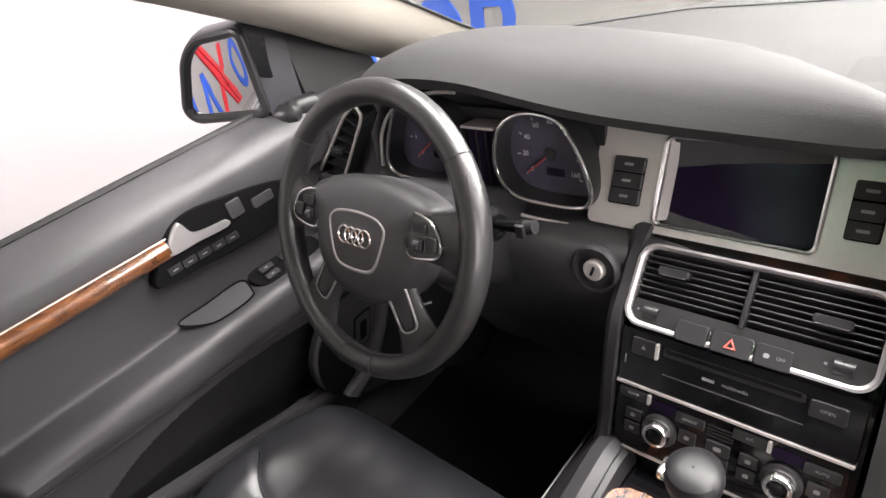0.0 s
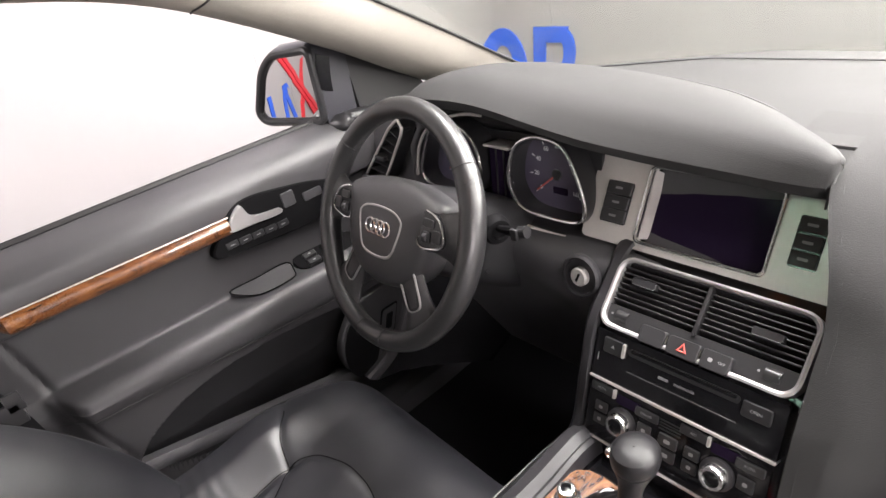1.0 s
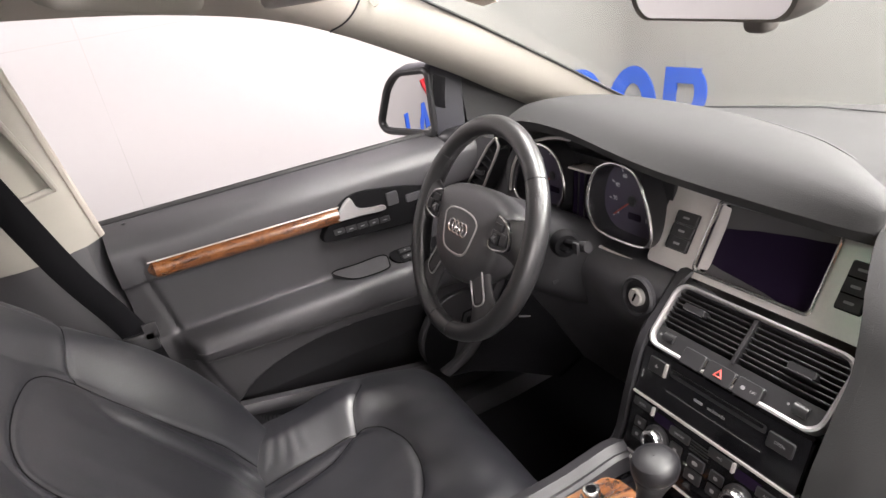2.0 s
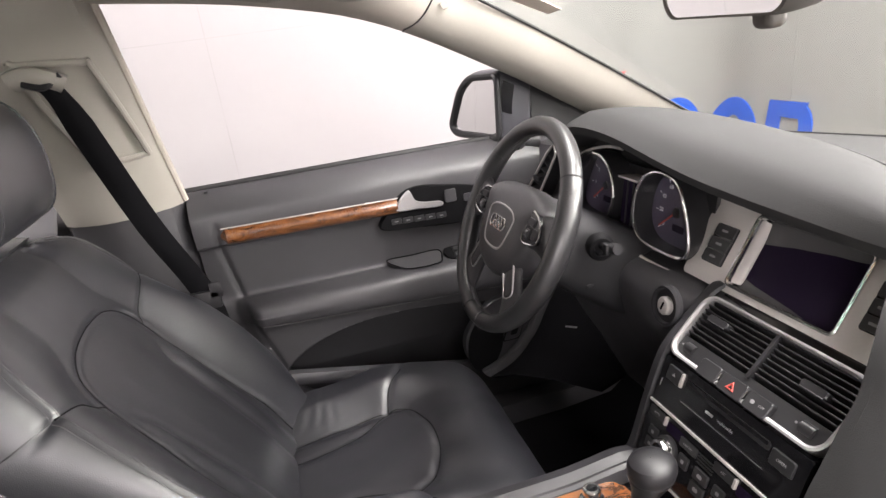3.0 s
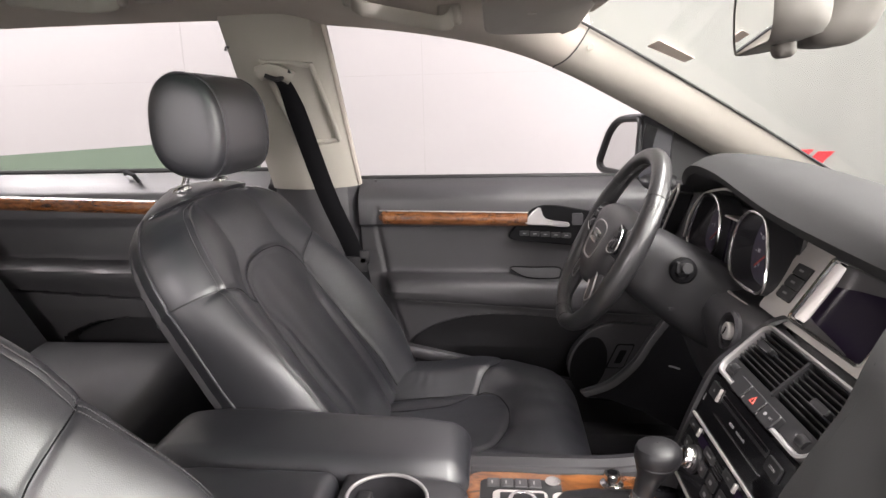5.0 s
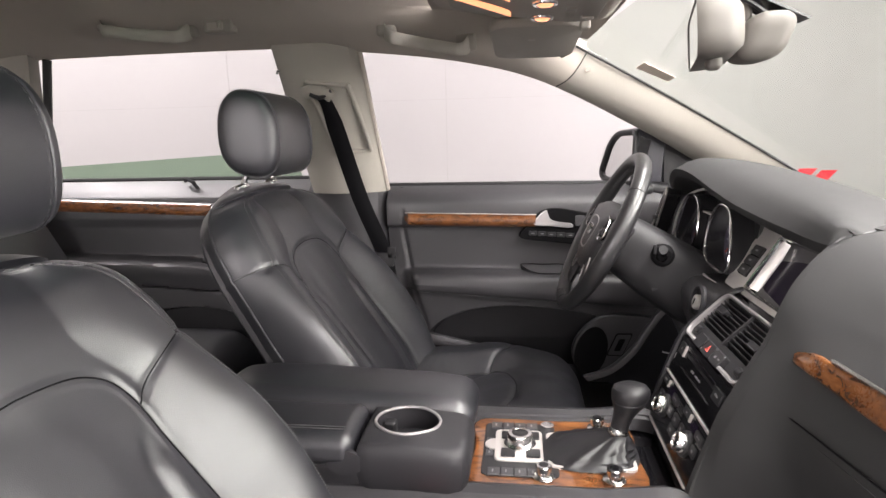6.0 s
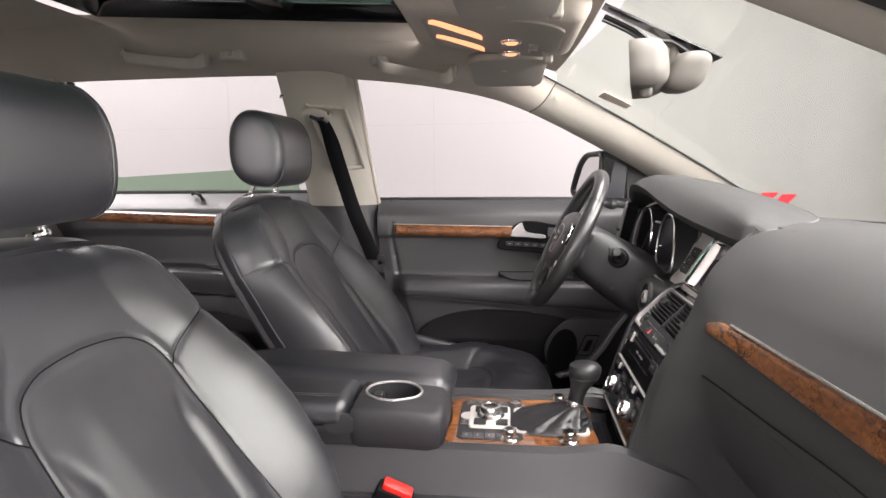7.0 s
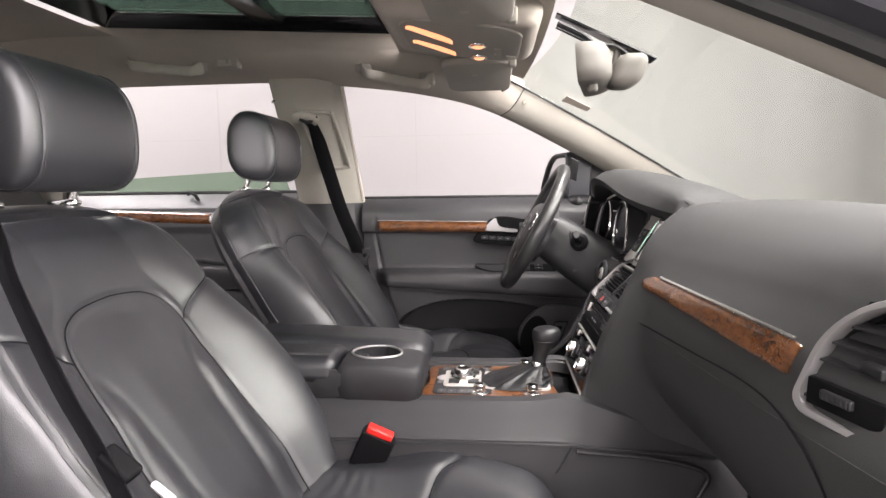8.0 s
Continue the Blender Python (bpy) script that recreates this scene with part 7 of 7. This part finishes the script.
def slope_of(y0, zr, y1, zf, z0, crown, x0, x1):
    def bend(p):
        k = (p.z - z0) / (zr - z0)
        sx = (2 * p.x - x0 - x1) / (x1 - x0)
        p.z -= k * (0.5 * max(0.0, -0.20 - p.y) ** 1.5 + 1.2 * max(0.0, p.y - 0.11) ** 1.6)
        p.z += k * ((zf - zr) * (p.y - y0) / (y1 - y0) + crown * (1 - sx * sx))
        return p
    return bend


part("far_lid", slab(-0.135, 0.0225, -0.31, 0.172, 0.785, 0.863, 0.032, slope_of(-0.36, 0.863, 0.172, 0.842, 0.785, 0.006, -0.135, 0.0225)), LEATHER, arm, "long padded leather lid")
part("near_lid", slab(0.0255, 0.158, -0.31, -0.004, 0.797, 0.850, 0.020, slope_of(-0.36, 0.850, -0.004, 0.846, 0.797, 0.006, 0.0255, 0.158)), LEATHER, arm, "short padded leather lid")
for off in (0.0, 0.005):
    bm = bmesh.new()
    for k in range(48):
        y = -0.20 + 0.18 * k / 48
        tube([(0.128 + off, y, 0.8522 - off * 0.30), (0.128 + off, y + 0.0042, 0.8522 - off * 0.30)], 0.0008, seg=4, bm=bm)
    part("stitching", bm, THREAD, arm)
# holder block, pierced for the cup
cx, cy, cr = 0.081, 0.070, 0.052
block = bmesh.new()
ring_in = [(cx + cr * 0.88 * math.cos(a), cy + cr * math.sin(a)) for a in [k * math.tau / 48 for k in range(48)]]
sq = []
for k in range(48):
    a = k * math.tau / 48
    c, s = math.cos(a), math.sin(a)
    f = 1 / max(abs(c) / 0.076 if c > 0 else abs(c) / 0.055, abs(s) / (0.104 if s > 0 else 0.070))
    f = min(f, 0.118)
    sq.append((cx + c * f, cy + s * f))
top = lambda p: 0.843 - 0.10 * max(0.0, p[1] - 0.09) - 0.16 * max(0.0, p[0] - 0.118)
inset = lambda p, k, d: (cx + (p[0] - cx) * k, cy + (p[1] - cy) * k, top(p) - d)
loops = [[inset(p, 0.86, 0.082) for p in sq], [inset(p, 0.93, 0.072) for p in sq], [inset(p, 0.98, 0.055) for p in sq], [(*p, top(p) - 0.036) for p in sq], [inset(p, 0.995, 0.022) for p in sq], [inset(p, 0.97, 0.011) for p in sq], [inset(p, 0.93, 0.005) for p in sq], [inset(p, 0.88, 0.0015) for p in sq], [inset(p, 0.82, 0.0) for p in sq], [(*p, top(p)) for p in ring_in], [(*p, top(p) - 0.03) for p in ring_in], [(*p, top(p) - 0.075) for p in ring_in]]
grid(loops, block, closed=True)
part("holder_block", block, CONSOLE, arm, "soft grey holder block")
holder = part("cup_ring", tube([(*p, top(p) + 0.001) for p in ring_in], 0.0026, True, 8), SATIN, arm, "chrome ring of the cup holder")
part("cup_floor", lathe([(cr * 0.98, 0.772), (0.0, 0.770)], pose(cx, cy, 0) @ Matrix.Diagonal((0.88, 1, 1, 1)), 32), GLOSS, holder)
part("cup_catch", slab(-0.010, 0.010, -0.009, 0.012, -0.020, 0.014, 0.005, lambda p: p + Vector((cx - 0.020, cy - 0.036, 0.818))), BUTTON, holder)
part("lower_box", slab(-0.126, 0.146, -0.30, 0.150, 0.752, 0.806, 0.018), CONSOLE, arm)
part("skirt", box(-0.120, 0.140, -0.30, 0.145, 0.735, 0.760, 0.004), BLACK, arm)
part("finger_notch", lathe([(0.030, 0.0), (0.029, 0.006), (0.0, 0.008)], pose(0.149, -0.016, 0.806, 0, 90, 0) @ Matrix.Diagonal((0.7, 1, 1, 1)), 24), CONSOLE, arm)

# buckles
buckle = thing("belt_buckle", "black seat belt buckle with a red release button", "seat belt buckle")
bk = Matrix.Translation((0.203, 0.070, 0.660)) @ pose(0, 0, 0, -24, 8, 0) @ Matrix.Scale(1.18, 4)
part("body", box(-0.015, 0.015, -0.028, 0.028, -0.058, 0.056, 0.007, m=bk), DEEP, buckle)
part("release", box(-0.010, 0.010, -0.022, 0.022, 0.048, 0.064, 0.003, m=bk), BUCKLE_RED, buckle, "red release button")
part("strap", box(-0.006, 0.006, -0.018, 0.018, -0.26, -0.045, 0.003, m=bk), BELT, buckle)


# ---- roof fittings ----
def grab(x0, y0, z0, x1, y1, z1):
    ob = thing("grab_handle", "beige folding roof grab handle", "grab handle", group="roof handles")
    ends = [Vector((x0, y0, z0)), Vector((x1, y1, z1))]
    d = (ends[1] - ends[0]).normalized()
    inn = Vector((0.040, 0, -0.026))
    path = smooth_path([ends[0], ends[0] + d * 0.006 + inn * 0.55, ends[0] + d * 0.022 + inn * 0.95, ends[0] + d * 0.05 + inn, ends[0].lerp(ends[1], 0.5) + inn * 1.02, ends[1] - d * 0.05 + inn, ends[1] - d * 0.022 + inn * 0.95, ends[1] - d * 0.006 + inn * 0.55, ends[1]], 6)
    rows = []
    for k, p in enumerate(path):
        t = abs(2 * k / (len(path) - 1) - 1)
        w = 0.013 + 0.006 * soft((t - 0.55) / 0.35)
        rows.append([p + Vector((0.4 * w * math.cos(b), 0, 1.15 * w * math.sin(b))) if t < 0.86 else p + d * (0.4 * w * math.cos(b)) * (1 if k == 0 else 1) + Vector((0, 0, 1.15 * w * math.sin(b))) for b in [j * math.tau / 14 for j in range(14)]])
    part("grip", grid(rows, closed=True), CREAM, ob)
    for e, s in ((ends[0], 1), (ends[1], -1)):
        part("mount", slab(-0.012, 0.012, -0.024, 0.024, -0.021, 0.021, 0.008, lambda p, e=e, s=s: p + e + d * 0.006 * s), CREAM, ob)
    return ob


grab(-0.515, -0.076, 1.552, -0.545, 0.124, 1.512)
grab(-0.515, -0.800, 1.594, -0.520, -0.570, 1.568)
clip = thing("roof_clip", "beige coat hook clip on the roof edge", "hook")
part("base", slab(-0.525, -0.490, -0.522, -0.449, 1.553, 1.585, 0.006), CREAM, clip)
part("recess", box(-0.494, -0.4885, -0.512, -0.470, 1.559, 1.577, 0.002), LINING, clip)
part("hook", tube([(-0.491, -0.478, 1.578), (-0.480, -0.478, 1.572), (-0.481, -0.478, 1.563)], 0.004, seg=8), CREAM, clip)
marker = thing("airbag_tag", "small embossed label on the pillar trim", "label")
part("plate", plate(round_rect(0.040, 0.013, 0.004), 0, 0.0015, Matrix.Translation((-0.6345, 0.4165, 1.4505)) @ Vector((0.45, -0.39, 0.8)).to_track_quat("Z", "X").to_matrix().to_4x4() @ pose(0, 0, 0, 0, 0, 35)), CREAM, marker)

overhead = thing("overhead_console", "beige overhead console with lit reading lamps", "overhead console")


def console_bend(p):
    p.z -= 0.13 * max(0.0, p.y - 0.155)
    return p


part("body", slab(-0.17, 0.17, 0.09, 0.41, 1.508, 1.62, 0.035, console_bend), LINING, overhead)
rows = []
for k, z in ((1.0, 1.53), (1.0, 1.509), (0.985, 1.5045), (0.95, 1.5025), (0.4, 1.5025), (0.001, 1.5025)):
    rows.append([console_bend(Vector((-0.0075 + a * k, 0.2525 + b * k, z))) for a, b in round_rect(0.295, 0.245, 0.06, 8)])
part("lamp_plate", grid(rows, closed=True), CREAM, overhead, "smooth beige lamp plate")


def lens(xa, xb, ya, yb, wide, drop):
    rows = []
    for k in range(17):
        t = k / 16
        e = math.sqrt(max(0.0, 1 - (2 * t - 1) ** 4)) * wide / 2
        c = Vector((xa + (xb - xa) * t, ya + (yb - ya) * t, 1.502 - 0.13 * max(0.0, ya + (yb - ya) * t - 0.155)))
        rows.append([c + Vector((e * s, e * s * 0.3, -drop * (1 - s * s))) for s in (-1, -0.6, 0, 0.6, 1)])
    return shell(rows, (0, 0, 0.004))


for xa in (0.100, -0.012):
    part("lamp", lens(xa, xa - 0.098, 0.146, 0.232, 0.028, 0.006), LAMP_GLOW, overhead, "lit warm lamp lens")
for x in (-0.010, -0.122):
    zs = 1.502 - 0.13 * 0.13
    part("spot", lathe([(0.013, 0.0), (0.013, 0.003), (0.009, 0.006), (0.0, 0.0065)], pose(x, 0.285, zs, 180), 24), LAMP_GLOW, overhead, "lit reading spot")
    part("spot_ring", tube([(x + 0.017 * math.cos(a), 0.285 + 0.017 * math.sin(a), zs - 0.001) for a in [k * math.tau / 24 for k in range(24)]], 0.0032, True, 8), CHROME, overhead)
for x in (-0.040, -0.080):
    part("rocker", slab(x - 0.016, x + 0.016, 0.318, 0.336, 1.4775, 1.489, 0.004), CREAM, overhead)
part("slide_switch", slab(-0.100, -0.082, 0.345, 0.366, 1.4720, 1.486, 0.003), CREAM, overhead)


def visor(side):
    ob = thing("sun_visor", "beige sun visor folded up to the roof", "sun visor", group="sun visors")
    y0, y1 = (0.19, 0.365) if side < 0 else (0.205, 0.352)
    xa, xb = sorted((side * 0.172, side * 0.50))
    tilt = lambda p: Vector((p.x, p.y, p.z + 0.018 - 0.045 * (abs(p.x) - 0.17)))
    loop = [((xa + xb) / 2 + a, (y0 + y1) / 2 + b) for a, b in round_rect(xb - xa, y1 - y0, 0.045, 7)]
    mid = Vector(((xa + xb) / 2, (y0 + y1) / 2, 0))
    layers = []
    for k, z in ((0.0, 1.484), (0.93, 1.484), (0.975, 1.481), (1.0, 1.475), (1.0, 1.469), (0.975, 1.463), (0.93, 1.4605), (0.0, 1.4595)):
        layers.append([tilt(mid + (Vector((*p, 0)) - mid) * max(k, 0.001) + Vector((0, 0, z))) for p in loop])
    part("flap", grid(layers, closed=True), CREAM, ob, "soft beige flap")
    part("arm", tube([(side * 0.53, y1 - 0.02, 1.472), (side * 0.48, y1 - 0.006, 1.474), (side * 0.40, y1 - 0.004, 1.478)], 0.006, seg=8), CREAM, ob)
    part("grip_clip", slab(side * 0.20 - 0.014, side * 0.20 + 0.014, y1 - 0.012, y1 + 0.008, 1.474, 1.500, 0.005), CREAM, ob)
    part("print", plate([(side * 0.30 + a, 0.27 + b) for a, b in round_rect(0.05, 0.014, 0.003)], -0.0012, 0.0005, Matrix.Translation((0, 0, 1.4735))), LINING, ob)
    return ob


visor(-1)
visor(1)

inner = thing("rear_view_mirror", "cream backed rear view mirror on a black windscreen mount", "mirror")
mm = Matrix.Translation((0.0, 0.503, 1.423)) @ pose(0, 0, 0, 4, 0, -12)
mirror_loop = round_rect(0.245, 0.078, 0.030, 7)
rows = []
for k, d in ((0.93, -0.004), (0.98, -0.005), (1.0, 0.0), (1.0, 0.012), (0.96, 0.032), (0.86, 0.046), (0.66, 0.055), (0.35, 0.059), (0.001, 0.060)):
    rows.append([mm @ Vector((p[0] * k, d, p[1] * k)) for p in mirror_loop])
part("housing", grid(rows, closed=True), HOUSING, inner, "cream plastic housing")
part("glass", plate([(a * 0.94, b * 0.93) for a, b in mirror_loop], 0.0, 0.0035, mm @ Matrix(((1, 0, 0, 0), (0, 0, -1, 0), (0, 1, 0, 0), (0, 0, 0, 1)))), MIRROR, inner, smooth=False)
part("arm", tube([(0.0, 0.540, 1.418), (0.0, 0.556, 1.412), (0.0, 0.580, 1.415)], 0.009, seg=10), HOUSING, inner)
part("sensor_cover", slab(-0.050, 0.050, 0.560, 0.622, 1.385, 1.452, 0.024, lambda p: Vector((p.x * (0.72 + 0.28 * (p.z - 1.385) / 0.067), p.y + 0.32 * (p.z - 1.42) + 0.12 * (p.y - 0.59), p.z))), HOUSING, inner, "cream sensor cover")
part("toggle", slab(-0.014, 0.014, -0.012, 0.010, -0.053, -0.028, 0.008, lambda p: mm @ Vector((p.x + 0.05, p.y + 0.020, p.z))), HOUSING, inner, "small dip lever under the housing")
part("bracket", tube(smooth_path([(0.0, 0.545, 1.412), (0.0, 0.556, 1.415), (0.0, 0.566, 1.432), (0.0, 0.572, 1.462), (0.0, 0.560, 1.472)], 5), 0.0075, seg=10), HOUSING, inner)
part("mount_strip", shell([[(-0.016 - 0.012 * t, 0.446 + 0.20 * t, 1.537 - 0.098 * t), (0.016 + 0.012 * t, 0.446 + 0.20 * t, 1.537 - 0.098 * t)] for t in [k / 6 for k in range(7)]], (0, 0.002, 0.003)), GLOSS, inner, "black print strip on the glass")
for k in range(3):
    part("cable", tube(smooth_path([(-0.03 + 0.02 * k, 0.450, 1.522), (-0.03 + 0.02 * k, 0.50, 1.497), (-0.02 + 0.016 * k, 0.53, 1.474), (-0.01 + 0.012 * k, 0.565, 1.470), (0.008 * k, 0.600, 1.445)], 5), 0.0036, seg=6), BLACK, inner)

# ---- door mirror ----
outer_mirror = thing("door_mirror", "dark grey door mirror with black base", "mirror")
TL, TR, BR, BL = Vector((-0.912, 0.528, 1.284)), Vector((-0.806, 0.574, 1.287)), Vector((-0.812, 0.569, 1.149)), Vector((-0.970, 0.500, 1.155))
nrm = (TR - TL).cross(BL - TL).normalized()
if nrm.y > 0:
    nrm = -nrm


def on_mirror(a, b, k=1.0, d=0.0):
    """Place on the mirror's face, a and b from -0.5 to 0.5."""
    a, b = 0.5 + a * k, 0.5 + b * k
    return BL.lerp(BR, a).lerp(TL.lerp(TR, a), b) + nrm * d + Vector((-0.012, 0, 0.006)) * max(0.0, k - 1.03) * 8


mirror_edge = []
for ex, ey, er, start in ((0.5, 0.5, 0.12, 0), (-0.5, 0.5, 0.34, 90), (-0.5, -0.5, 0.24, 180), (0.5, -0.5, 0.10, 270)):
    for k in range(9):
        ang = radians(start + 90 * k / 8)
        mirror_edge.append((ex - math.copysign(er, ex) + er * math.cos(ang), ey - math.copysign(er, ey) + er * math.sin(ang)))
part("glass", shell([[on_mirror(a * h, b * h) for a, b in mirror_edge + mirror_edge[:1]] for h in (0.001, 0.995)], -nrm * 0.003), MIRROR, outer_mirror, smooth=False)
part("rim", tube([on_mirror(a, b, 1.05, 0.003) for a, b in mirror_edge], 0.0085, True, 10), BLACK, outer_mirror)
rows = []
for k, d in ((1.07, 0.004), (1.14, -0.006), (1.17, -0.03), (1.12, -0.07), (0.92, -0.10), (0.6, -0.118), (0.25, -0.124), (0.001, -0.125)):
    rows.append([on_mirror(a, b, k, d) for a, b in mirror_edge])
part("housing", grid(rows, closed=True), PAINT, outer_mirror, "dark grey painted housing")
inner_top, inner_low = Vector((-0.800, 0.650, 1.268)), Vector((-0.800, 0.640, 1.112))
rows = []
for k in range(13):
    t = k / 12
    a = TR.lerp(BR, t) + (TR - BR) * (0.10 - 0.16 * t) + Vector((0.006, 0.004, 0))
    b = inner_top.lerp(inner_low, t)
    rows.append([a.lerp(b, j / 8) - Vector((0.0, 0.012 * math.sin(math.pi * j / 8) * (0.5 + math.sin(math.pi * t)), 0.0)) for j in range(9)])
part("inner_wing", shell(rows, (-0.02, 0.012, 0.0)), PAINT, outer_mirror, "dark grey painted inner wing")
wing = lambda u, v: rows[round(12 * v)][round(8 * u)] - Vector((-0.001, 0.006, 0))
part("sensor_window", shell([[wing(0.25, k / 12), wing(0.375, k / 12), wing(0.5, k / 12), wing(0.625, k / 12)] for k in range(1, 7)], (0, 0.004, 0)), GLOSS, outer_mirror, smooth=False)
part("foot", tube(smooth_path([BR + Vector((-0.03, 0.01, -0.004)), BR + Vector((0.02, 0.03, -0.014)), Vector((-0.80, 0.62, 1.135)), Vector((-0.79, 0.66, 1.13))], 5), 0.020, seg=12, flat=0.7), BLACK, outer_mirror)
quarter = [(0.655, 1.10), (0.645, 1.285), (0.70, 1.246), (0.82, 1.175), (0.85, 1.10)]
tagged(part("mirror_triangle", plate([(y, z) for y, z in quarter], 0, 0.02, Matrix(((0, 0, 1, -0.825), (1, 0, 0, 0), (0, 1, 0, 0), (0, 0, 0, 1))), 0.002), RUBBER), "black plastic mirror corner panel of the window", "trim", kind="structure")
